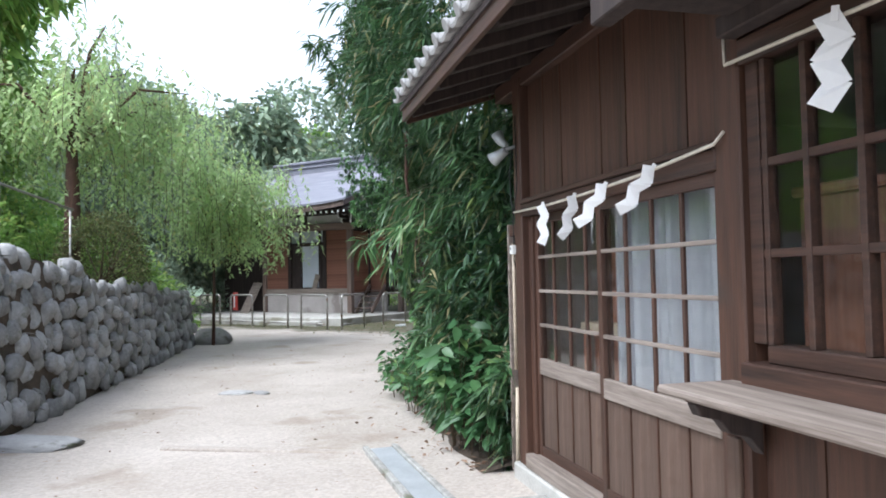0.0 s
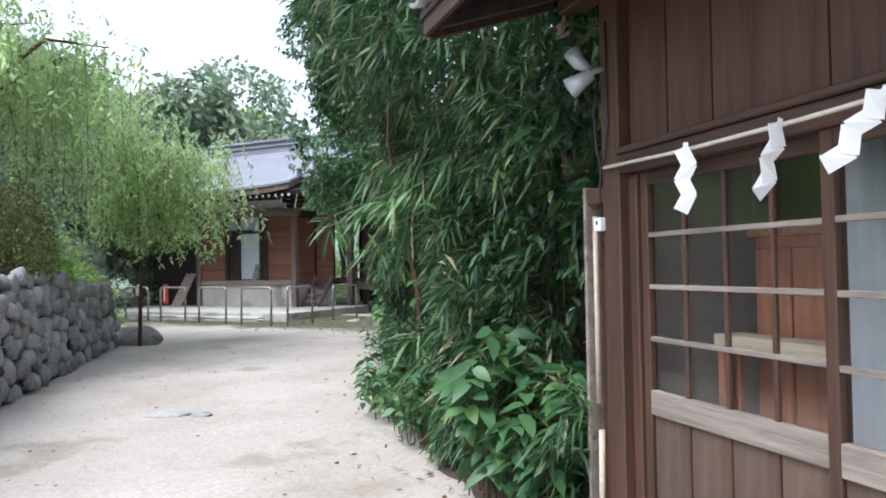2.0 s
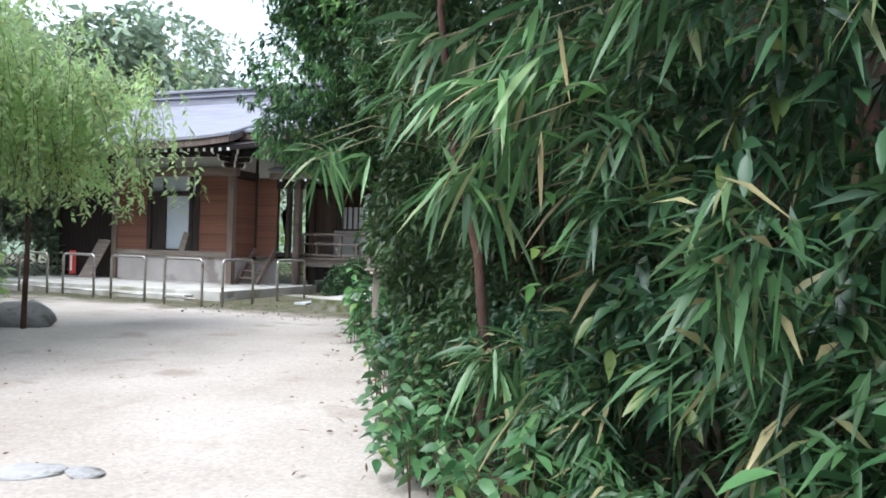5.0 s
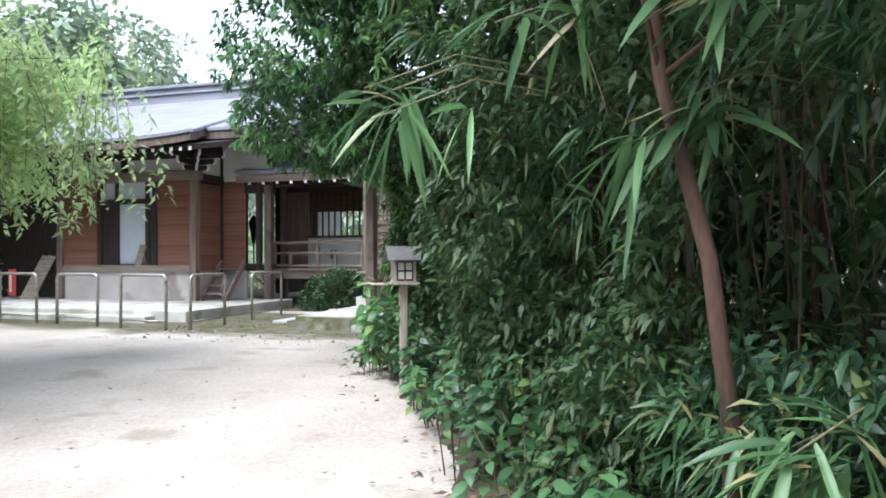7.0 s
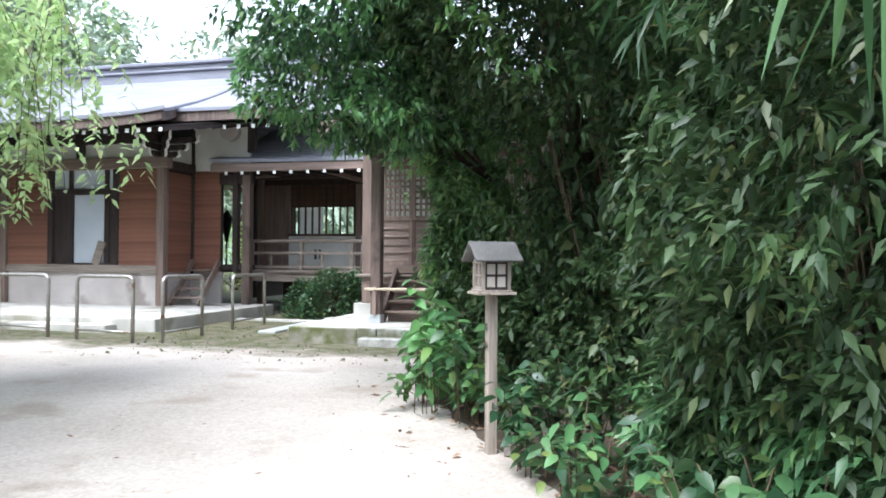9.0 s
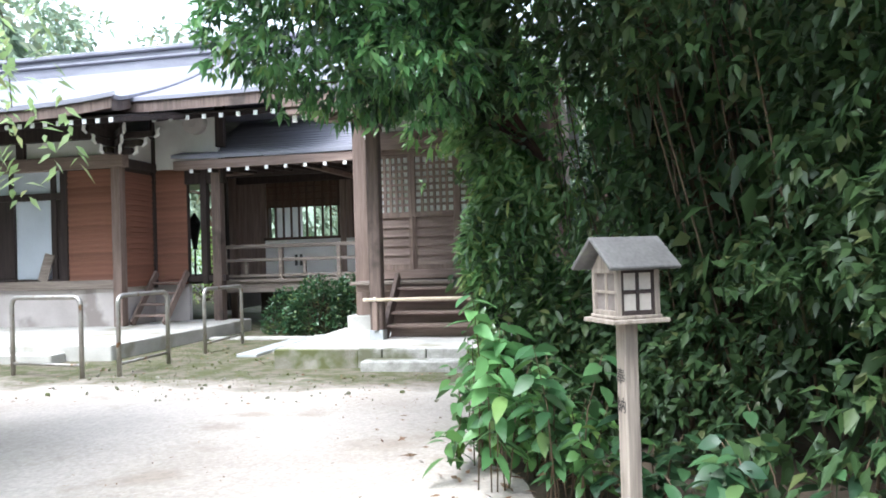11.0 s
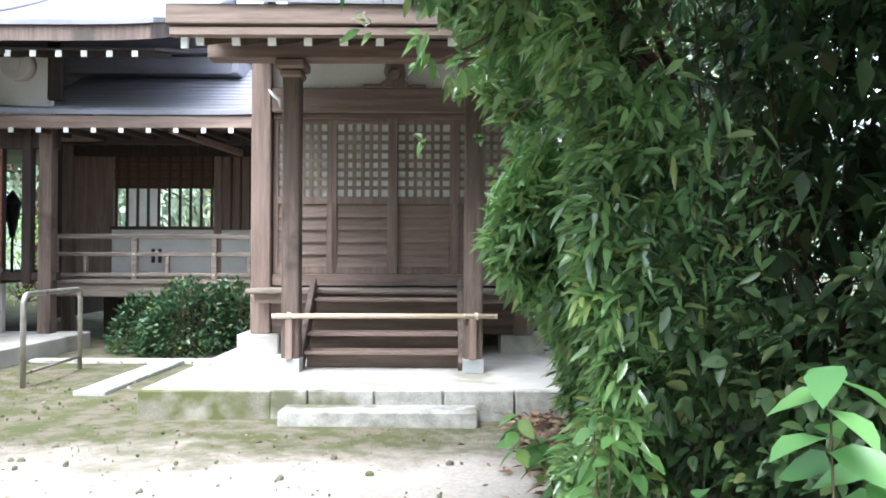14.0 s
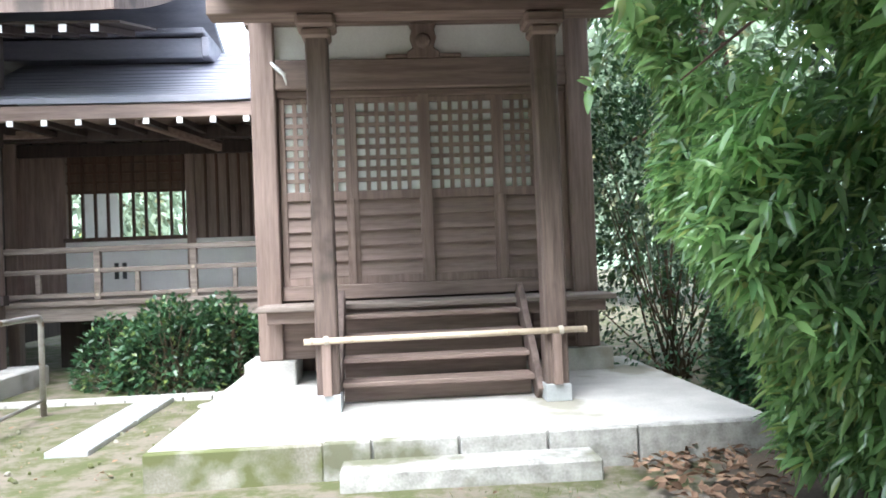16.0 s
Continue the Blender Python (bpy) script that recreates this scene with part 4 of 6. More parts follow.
# gable ends face along local y; the roof slopes to both sides in local x
for sy in (-0.125, 0.115):
    vs = [bm.verts.new(c) for c in ((-0.16, sy, 1.36), (0.16, sy, 1.36), (0, sy, 1.5), (-0.16, sy + 0.01, 1.36), (0.16, sy + 0.01, 1.36), (0, sy + 0.01, 1.5))]
    for f in ((0, 1, 2), (5, 4, 3), (0, 3, 4, 1), (1, 4, 5, 2), (2, 5, 3, 0)):
        bm.faces.new([vs[i] for i in f])
finish("gable", bm, "lantern_wood", lan)
bm = bmesh.new()
for s in (-1, 1):
    beam(bm, (0, 0, 1.53), (s * 0.26, 0, 1.36), 0.42, 0.025)
finish("roof", bm, "lantern_roof", lan, 0.004, "grey weathered roof boards")
for o in lan.children:
    if not o.name.startswith("post"):
        o.data.transform(HS)
# the two characters brushed on the post
txt = bpy.data.curves.new("lettering", "FONT")
txt.body, txt.size, txt.align_x, txt.space_line, txt.extrude = "\u5949\n\u7d0d", 0.07, "CENTER", 1.7, 0.0006
txt.materials.append(MATS["ink"])
letters = new("lettering", txt)
letters.parent = lan
letters.matrix_local = pose(0, -0.0355, 0.8, 90, 0, 0)
letters["label"] = "two brushed black characters"
tg = thing("post_tag", "small grey metal box at the foot of the lantern post", "box")
boxes("case", "metal_pipe", tg, [(-8.1, -8.05, 11.93, 11.97, 0.0, 0.12)], 0.004)

# ---- the hut with sliding glass doors, in its own frame: x along its front, y inward ----
HM = pose(-3.05, 5.26, 0, 0, 0, -45.07)
hut = thing("hut", "dark brown wooden hut with sliding glass doors and tiled eaves", "hut", HM)


def hboxes(name, material, rows, bevel=0.005, label="", joined=False):
    return boxes(name, material, hut, rows, bevel, label, joined)


hboxes("post", "hut_wood", [(-0.07, 0.075, -0.03, 0.12, 0.1, 2.86)], 0.008)
hboxes("post", "hut_wood", [(2.36, 2.52, -0.03, 0.12, 0.05, 2.86)], 0.008)
hboxes("inner_post", "hut_wood", [(0.075, 0.14, 0.02, 0.12, 0.15, 1.86)], 0.006)
hboxes("foundation", "concrete", [(-0.12, 6.0, -0.06, 0.15, -0.1, 0.1)], 0.01)
hboxes("sill", "grey_wood", [(0.075, 2.36, -0.04, 0.12, 0.1, 0.2)], 0.008)
hboxes("door_lintel", "hut_wood_h", [(0.075, 2.36, -0.03, 0.12, 1.86, 1.95), (0.075, 2.36, -0.05, 0.1, 1.95, 1.98)], 0.006)
hboxes("wall_plate", "hut_wood_h", [(-0.5, 6.0, -0.02, 0.12, 2.8, 2.92)], 0.008)
hboxes("slab", "worn_granite", [(0.5, 2.2, -0.5, -0.06, -0.1, 0.04)], 0.015, "worn concrete slab before the door")
bd = hboxes("wall", "hut_wood", [(0.075, 2.36, 0.06, 0.1, 1.98, 2.8), (2.52, 6.0, 0.06, 0.1, 2.34, 2.8), (2.52, 6.0, 0.06, 0.1, 0.1, 1.0)], 0, "dark brown vertical board wall")
bm = bmesh.new()
box(bm, 0, 0.278, -0.02, 0, 0, 0.82)
bmesh.ops.bevel(bm, geom=bm.edges[:], offset=0.004, segments=1)
me = bpy.data.meshes.new("board")
bm.to_mesh(me)
bm.free()
me.materials.append(MATS["hut_wood"])
for k in range(8):
    piece("board", me, bd, pose(0.085 + k * 0.284, 0.055 + 0.004 * (k % 3), 1.98))
bm = bmesh.new()
box(bm, 0, 0.3, -0.02, 0, 0, 0.9)
bmesh.ops.bevel(bm, geom=bm.edges[:], offset=0.004, segments=1)
me = bpy.data.meshes.new("board")
bm.to_mesh(me)
bm.free()
me.materials.append(MATS["hut_wood"])
for k in range(11):
    piece("board", me, bd, pose(2.53 + k * 0.305, 0.055 + 0.004 * (k % 3), 0.1))


def sliding_door(x0, x1, y, cols):
    d = hboxes("sliding_door", "hut_wood", [(x0, x0 + 0.05, y - 0.018, y + 0.018, 0.2, 1.86), (x1 - 0.05, x1, y - 0.018, y + 0.018, 0.2, 1.86)], 0.004, "", True)
    boxes("rail", "grey_wood", d, [(x0 + 0.05, x1 - 0.05, y - 0.022, y + 0.018, 0.76, 0.87)], 0.005, "worn grey lower rail")
    boxes("rail", "hut_wood_h", d, [(x0 + 0.05, x1 - 0.05, y - 0.016, y + 0.016, 1.8, 1.86), (x0 + 0.05, x1 - 0.05, y - 0.016, y + 0.016, 0.2, 0.27)], 0.004)
    bm = bmesh.new()
    for z in (1.1, 1.335, 1.57):
        box(bm, x0 + 0.05, x1 - 0.05, y - 0.016, y + 0.006, z - 0.011, z + 0.011)
    finish("glazing_bar", bm, "grey_wood", d, 0.003)
    bm = bmesh.new()
    for k in range(1, cols):
        x = x0 + 0.05 + (x1 - x0 - 0.1) * k / cols
        box(bm, x - 0.011, x + 0.011, y - 0.013, y + 0.006, 0.87, 1.8)
    finish("glazing_bar", bm, "hut_wood", d, 0.003)
    bm = bmesh.new()
    box(bm, 0, (x1 - x0 - 0.1) / cols, 0, 0.003, 0, 0.93)
    me = bpy.data.meshes.new("pane")
    bmesh.ops.recalc_face_normals(bm, faces=bm.faces)
    bm.to_mesh(me)
    bm.free()
    me.materials.append(MATS["glass"])
    for k in range(cols):
        p = piece("pane", me, d, pose(x0 + 0.05 + (x1 - x0 - 0.1) * k / cols, y + 0.008, 0.87, 0, 0, 0.25 * (k % 2)))
        p.visible_shadow = False
    n = 4
    w = (x1 - x0 - 0.1) / n
    bm = bmesh.new()
    box(bm, 0, w - 0.006, 0, 0.012, 0, 0.5)
    me = bpy.data.meshes.new("panel_board")
    bmesh.ops.recalc_face_normals(bm, faces=bm.faces)
    bm.to_mesh(me)
    bm.free()
    me.materials.append(MATS["hut_panel"])
    for k in range(n):
        piece("panel_board", me, d, pose(x0 + 0.053 + k * w, y + 0.0, 0.265))
    bm = bmesh.new()
    for k in range(1, n):
        box(bm, x0 + 0.05 + k * w - 0.008, x0 + 0.05 + k * w + 0.008, y - 0.01, y + 0.004, 0.27, 0.76)
    finish("batten", bm, "hut_wood", d, 0.002)
    return d


sliding_door(0.14, 1.23, 0.06, 4)
sliding_door(1.2, 2.36, 0.015, 4)
# counter window with shelf
hboxes("window_frame", "hut_wood_h", [(2.52, 6.0, -0.03, 0.12, 2.24, 2.34), (2.52, 6.0, -0.06, 0.12, 1.0, 1.1), (2.6, 6.0, 0.0, 0.1, 1.1, 1.17)], 0.006)
bm = bmesh.new()
for x in (2.56, 2.62, 2.83, 3.07, 3.32, 3.66, 4.0, 4.34, 4.68, 5.02, 5.4, 5.98):
    w = 0.035 if x < 2.6 else 0.014
    box(bm, x - w, x + w, 0.0, 0.05, 1.17, 2.24)
for z in (1.51, 1.85):
    box(bm, 2.56, 5.98, 0.005, 0.045, z - 0.016, z + 0.016)
finish("window_bars", bm, "hut_wood_h", hut, 0.003)
g = hboxes("window_glass", "glass", [(2.6, 6.0, 0.028, 0.031, 1.17, 2.24)], 0)
g.visible_shadow = False
hboxes("shelf", "grey_wood", [(2.42, 6.0, -0.36, -0.02, 0.985, 1.02)], 0.01, "pale weathered counter shelf")
hboxes("shelf_lip", "grey_wood", [(2.52, 6.0, -0.04, 0.0, 1.02, 1.08)], 0.006)
bm = bmesh.new()
for x in (2.56, 4.2, 5.8):
    vs = [(-0.02, 0.965), (-0.3, 0.965), (-0.28, 0.92), (-0.2, 0.9), (-0.16, 0.85), (-0.08, 0.83), (-0.02, 0.76)]
    a = [bm.verts.new((x - 0.03, p, q)) for p, q in vs]
    b = [bm.verts.new((x + 0.03, p, q)) for p, q in vs]
    bm.faces.new(a)
    bm.faces.new(b[::-1])
    for k in range(7):
        bm.faces.new((a[k], b[k], b[(k + 1) % 7], a[(k + 1) % 7]))
finish("shelf_bracket", bm, "dark_wood", hut, 0.004)
hboxes("lower_batten", "hut_panel", [(2.4, 2.48, -0.05, -0.03, 0.1, 0.8)], 0.004)
hboxes("hood", "dark_wood", [(2.6, 6.0, -0.62, -0.03, 2.4, 2.44), (2.6, 2.63, -0.6, -0.03, 2.44, 2.74)], 0.004, "dark board hood over the counter window")
hboxes("hood_beam", "dark_wood", [(2.56, 6.0, -0.66, -0.58, 2.34, 2.46), (2.52, 6.0, -0.12, -0.035, 2.34, 2.42)], 0.006)
# closing walls, floor, ceiling, inside
hboxes("inner_wall", "room_wall", [(-0.05, 0.0, 0.12, 3.0, 0.05, 2.86), (-0.05, 6.0, 3.0, 3.1, 0.05, 2.86), (5.95, 6.0, 0.1, 3.0, 0.05, 2.86), (2.5, 2.54, 1.0, 3.0, 0.3, 2.5)], 0)
hboxes("side_boards", "hut_wood", [(-0.09, -0.055, 0.12, 3.1, 0.05, 2.86)], 0)
hboxes("floor", "porch_wood_h", [(0, 5.95, 0.14, 3.0, 0.2, 0.4)], 0)
hboxes("ceiling", "room_wall", [(0, 5.95, 0.12, 3.0, 2.6, 2.63)], 0)
cur = thing("curtain", "pale grey-white cloth curtain inside the hut", "curtain", HM)
bm = bmesh.new()
pv = None
for k in range(61):
    x = 1.0 + k * 0.023
    y = 0.22 + 0.05 * math.sin(k * 0.8) + 0.02 * math.sin(k * 2.1)
    c = [bm.verts.new((x, y, z)) for z in (0.45, 1.2, 1.95)] + [bm.verts.new((x, y + 0.008, z)) for z in (0.45, 1.2, 1.95)]
    if pv:
        for j in (0, 1, 3, 4):
            bm.faces.new((pv[j], c[j], c[j + 1], pv[j + 1])).smooth = True
    pv = c
finish("cloth", bm, "curtain", cur)
cab = thing("cabinet", "red-brown wooden cabinet inside the hut", "cabinet", HM)
boxes("body", "cabinet", cab, [(0.35, 0.8, 0.5, 0.9, 0.4, 1.55), (0.32, 0.83, 0.48, 0.92, 1.55, 1.6)])
boxes("door", "cabinet", cab, [(0.37, 0.57, 0.48, 0.5, 0.45, 1.5), (0.585, 0.785, 0.48, 0.5, 0.45, 1.5)])
dsk = thing("desk", "light brown wooden desk behind the glass doors", "desk", HM)
boxes("top", "bamboo_pole", dsk, [(0.3, 2.3, 0.3, 0.46, 1.06, 1.12)])
boxes("leg", "cabinet", dsk, [(0.3, 0.34, 0.32, 0.36, 0.4, 1.06), (2.25, 2.29, 0.32, 0.36, 0.4, 1.06), (0.3, 0.34, 0.4, 0.44, 0.4, 1.06), (2.25, 2.29, 0.4, 0.44, 0.4, 1.06)])
scr = thing("screen", "red-brown wooden screen behind the counter window", "screen", HM)
boxes("panel", "screen_wood", scr, [(2.6, 5.5, 0.16, 0.2, 0.4, 1.72)], 0.01)
boxes("cap", "screen_wood", scr, [(2.58, 5.5, 0.14, 0.22, 1.72, 1.76)], 0.01)
# roof: rafters, boards, tiles
bm = bmesh.new()
for k in range(17):
    x = -0.55 + k * 0.42
    beam(bm, (x, -0.68, 2.72), (x, 1.5, 3.42), 0.05, 0.07)
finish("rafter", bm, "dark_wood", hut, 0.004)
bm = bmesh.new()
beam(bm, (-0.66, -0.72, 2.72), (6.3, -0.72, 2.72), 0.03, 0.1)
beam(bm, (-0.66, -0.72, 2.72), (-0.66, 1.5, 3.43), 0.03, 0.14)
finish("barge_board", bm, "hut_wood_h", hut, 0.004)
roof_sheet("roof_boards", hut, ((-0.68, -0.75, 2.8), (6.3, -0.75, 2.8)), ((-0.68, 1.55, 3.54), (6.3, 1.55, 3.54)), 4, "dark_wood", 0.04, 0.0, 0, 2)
roof_sheet("roof_boards", hut, ((6.3, 3.8, 2.8), (-0.68, 3.8, 2.8)), ((6.3, 1.55, 3.54), (-0.68, 1.55, 3.54)), 4, "tile", 0.04, 0.0, 0, 2)


def tile_mesh():
    """One pantile: a shallow trough with a raised roll and a round front lip."""
    bm = bmesh.new()
    prof = [(-0.13, 0.02), (-0.09, 0.0), (-0.03, -0.005), (0.03, 0.01), (0.06, 0.045), (0.09, 0.058), (0.12, 0.045), (0.135, 0.015)]
    g = []
    for y, lift in ((0.0, 0.0), (0.27, -0.02)):
        g.append([[bm.verts.new((x, y, z + lift + dz)) for x, z in prof] for dz in (0, -0.022)])
    for k in range(7):
        for dz, fl in ((0, 1), (1, -1)):
            q = (g[0][dz][k], g[0][dz][k + 1], g[1][dz][k + 1], g[1][dz][k])
            bm.faces.new(q[::fl]).smooth = True
        bm.faces.new((g[0][0][k], g[0][1][k], g[0][1][k + 1], g[0][0][k + 1]))
    tube(bm, [(0.09, -0.012, 0.02), (0.09, 0.012, 0.022)], 0.042, 10)
    bmesh.ops.recalc_face_normals(bm, faces=bm.faces)
    me = bpy.data.meshes.new("roof_tile")
    bm.to_mesh(me)
    bm.free()
    me.materials.append(MATS["tile"])
    return me


tm = tile_mesh()
sheet = hboxes("tile_bed", "tile", [(-0.6, 6.2, 1.45, 1.65, 3.52, 3.62)], 0.02)
slope = math.degrees(math.atan2(0.74, 2.3))
for r in range(7):
    for k in range(27 if r < 2 else 22):
        piece("roof_tile", tm, sheet, pose(-0.6 + k * 0.255, -0.79 + r * 0.24, 2.815 + r * 0.0772 + 0.03, slope, 0, 0))
# shutter case beside the door, with rods
case = thing("shutter_case", "narrow brown shutter case with a pale edge board", "shutter case", HM)
boxes("edge_board", "grey_wood", case, [(-0.275, -0.25, -0.02, 0.1, 0.0, 1.83)], 0.004, "pale grey edge board")
boxes("back", "hut_wood", case, [(-0.25, -0.09, 0.06, 0.1, 0.0, 1.8), (-0.25, -0.09, -0.01, 0.1, 1.74, 1.82)], 0.004)
bm = bmesh.new()
tube(bm, [(-0.19, 0.0, 0.75), (-0.19, 0.0, 1.68)], 0.014, 8)
tube(bm, [(-0.17, -0.01, 0.0), (-0.17, 0.0, 0.62)], 0.016, 8)
finish("rod", bm, "bamboo_pole", case)
# outlet box, spot lamp, cables
ob = thing("outlet_box", "small white electrical box on the post", "electrical box", HM)
boxes("case", "white_paint", ob, [(-0.095, -0.04, -0.065, -0.03, 1.6, 1.665)], 0.005)
boxes("socket", "ink", ob, [(-0.075, -0.06, -0.067, -0.065, 1.63, 1.65)], 0)
sp = thing("spot_lamp", "small grey outdoor spot lamp under the eaves", "lamp", HM)
bm = bmesh.new()
tube(bm, [(-0.03, -0.03, 2.38), (-0.03, -0.09, 2.36), (-0.05, -0.11, 2.33)], 0.014, 8)
tube(bm, [(-0.02, -0.1, 2.35), (-0.06, -0.14, 2.32), (-0.1, -0.18, 2.29)], [0.03, 0.04, 0.055], 12)
tube(bm, [(-0.12, -0.06, 2.4), (-0.16, -0.09, 2.44), (-0.19, -0.11, 2.5)], [0.02, 0.035, 0.045], 12)
finish("head", bm, "galvanised", sp)
cb = thing("cable", "thin grey cables running down the post", "cable", HM)
bm = bmesh.new()
tube(bm, [(-0.06, -0.04, 2.36), (-0.1, -0.05, 2.2), (-0.08, -0.05, 2.0), (-0.05, -0.045, 1.9), (-0.075, -0.04, 1.8), (-0.065, -0.04, 1.66)], 0.005, 6)
tube(bm, [(0.0, -0.036, 2.6), (0.005, -0.036, 2.1), (-0.03, -0.04, 1.95), (-0.06, -0.04, 1.88)], 0.004, 6)
tube(bm, [(-0.065, -0.04, 1.6), (-0.075, -0.04, 1.56), (-0.06, -0.035, 1.52)], 0.004, 6)
finish("wire", bm, "iron", cb)
# ropes with folded papers
rp = thing("straw_rope", "thin straw rope strung along the hut front", "rope", HM, group="ropes on the hut")
bm = bmesh.new()
tube(bm, [(-0.02, -0.05, 1.9), (0.6, -0.07, 1.885), (1.2, -0.075, 1.89), (1.8, -0.07, 1.91), (2.4, -0.06, 1.955), (2.44, -0.04, 2.0)], 0.008, 6)
finish("cord", bm, "rope", rp)
rp = thing("straw_rope", "thin straw rope strung over the counter window", "rope", HM, group="ropes on the hut")
bm = bmesh.new()
tube(bm, [(2.47, -0.05, 2.4), (2.49, -0.06, 2.25), (3.2, -0.09, 2.22), (4.2, -0.09, 2.2), (5.8, -0.06, 2.25)], 0.008, 6)
finish("cord", bm, "rope", rp)


def shide(x, y, z, s, tilt, twist, wide=1.0):
    """A zigzag of folded white paper."""
    ob = thing("paper_streamer", "white zigzag folded paper hanging from the rope", "paper streamer", HM @ pose(x, y, z, 0, tilt, twist), group="papers on the ropes")
    bm = bmesh.new()
    box(bm, -0.012 * s, 0.012 * s, -0.001, 0.001, -0.03 * s, 0.02 * s)
    for k in range(4):
        zz = -0.02 * s - k * 0.07 * s
        sgn = 1 if k % 2 == 0 else -1
        pts = [(-0.03 * sgn - 0.055, 0.0), (-0.03 * sgn + 0.045, 0.03), (0.03 * sgn + 0.055, -0.06), (0.03 * sgn - 0.045, -0.09)]
        if sgn < 0:
            pts = [(-p, q) for p, q in [(-0.03 - 0.055, 0.0), (-0.03 + 0.045, 0.03), (0.03 + 0.055, -0.06), (0.03 - 0.045, -0.09)]]
        a = [bm.verts.new((px * s * wide, 0.003 * k + 0.02 * s * (j % 2) * (0.3 + 0.5 * (k % 2)), zz + pz * s)) for j, (px, pz) in enumerate(pts)]
        b = [bm.verts.new(v.co + Vector((0, 0.0015, 0))) for v in a]
        bm.faces.new(a)
        bm.faces.new(b[::-1])
        for j in range(4):
            bm.faces.new((a[j], b[j], b[(j + 1) % 4], a[(j + 1) % 4]))
    finish("paper", bm, "paper", ob)


shide(0.66, -0.1, 1.89, 0.82, 2, 45, 0.62)
shide(1.14, -0.1, 1.89, 0.82, 16, 88, 0.62)
shide(1.52, -0.1, 1.905, 0.82, 34, 60, 0.62)
shide(2.0, -0.1, 1.925, 0.82, 36, 75, 0.62)
shide(3.12, -0.12, 2.23, 0.95, 6, 40, 0.75)

# ---- drains and small stones on the path ----
dr = thing("gutter_channel", "narrow concrete gutter with a grey channel", "drain", pose(-3.95, 5.0, 0, 0, 0, -42))
boxes("channel", "galvanised", dr, [(-0.75, 1.6, -0.1, 0.1, -0.03, 0.02)], 0.008)
boxes("curb", "worn_granite", dr, [(-0.8, 1.6, -0.15, -0.1, -0.03, 0.035), (-0.8, 1.6, 0.1, 0.15, -0.03, 0.035)], 0.008)
kb = thing("buried_kerb", "old concrete kerb sunk level with the sand", "kerb", pose(-6.3, 4.72, 0, 0, 0, 21))
boxes("kerb", "sand", kb, [(0, 1.9, -0.05, 0.05, -0.08, 0.008)], 0.01)


def rock_mesh(name, seed, material, flat=0.6, pts=22):
    """An angular field stone: the hull of scattered points, its edges worn."""
    r = random.Random(seed)
    bm = bmesh.new()
    for _ in range(pts):
        d = Vector((r.gauss(0, 1), r.gauss(0, 1), r.gauss(0, 1))).normalized()
        bm.verts.new(Vector((d.x, d.y * flat, d.z)) * r.uniform(0.44, 0.56))
    bmesh.ops.convex_hull(bm, input=bm.verts[:])
    bmesh.ops.dissolve_limit(bm, angle_limit=radians(16), verts=bm.verts[:], edges=bm.edges[:])
    bmesh.ops.bevel(bm, geom=bm.edges[:], offset=0.04, segments=2, affect="EDGES")
    for f in bm.faces:
        f.smooth = True
    bmesh.ops.recalc_face_normals(bm, faces=bm.faces)
    me = bpy.data.meshes.new(name)
    bm.to_mesh(me)
    bm.free()
    me.materials.append(MATS[material])
    return me


def rock(name, label, x, y, z, sx, sy, sz, rz, seed):
    ob = tagged(new(name, rock_mesh(name, seed, "field_stone", 1.0, 30)), label, "rock")
    ob.matrix_world = pose(x, y, z, 0, 0, rz) @ Matrix.Diagonal((sx, sy, sz, 1))
    return ob


rock("boulder", "low grey boulder at the end of the stone wall", -14.45, 12.35, 0.1, 1.3, 0.8, 0.6, 20, 4)
rock("flat_stone", "flat grey stone slab beside the wall", -7.45, 4.2, 0.0, 0.95, 0.55, 0.22, 35, 6)
rock("flat_stone", "small flat stones sunk in the path", -8.05, 7.2, -0.01, 0.5, 0.28, 0.1, 40, 8)
rock("flat_stone", "small flat stones sunk in the path", -7.72, 7.33, -0.01, 0.25, 0.16, 0.09, 20, 9)

# ---- dry stone retaining wall and the terrace behind it ----
W0, W1 = Vector((-5.6, 1.45)), Vector((-14.2, 11.7))
WL = (W1 - W0).length
wd = (W1 - W0).normalized()
wang = math.degrees(math.atan2(wd.y, wd.x))
WM = pose(W0.x, W0.y, 0, 0, 0, wang)  # x along the wall, the path on the side of -y


def wall_top(s):
    return 1.82 - 0.14 * max(0, s - 5.1) if s < 6.6 else 1.52 - 0.045 * (s - 6.6)


rw = tagged(new("retaining_wall"), "dry grey field-stone retaining wall along the path", "stone wall", kind="structure")
rw.matrix_world = WM
core = bmesh.new()
prev = None
for k in range(41):
    s = WL * k / 40
    t = wall_top(s) - 0.1
    row = [core.verts.new(c) for c in ((s, 0.02, -0.1), (s, 0.22, t), (s, 0.8, t), (s, 0.8, -0.1))]
    if prev:
        for j in range(4):
            core.faces.new((prev[j], row[j], row[(j + 1) % 4], prev[(j + 1) % 4]))
    else:
        core.faces.new(row)
    prev = row
core.faces.new(prev[::-1])
finish("core", core, "soil", rw)
RM = [rock_mesh("stone", 20 + k, "field_stone", 0.62, 26) for k in range(12)]
rng = random.Random(5)
z, row_no, count = 0.0, 0, 0
rest = bmesh.new()
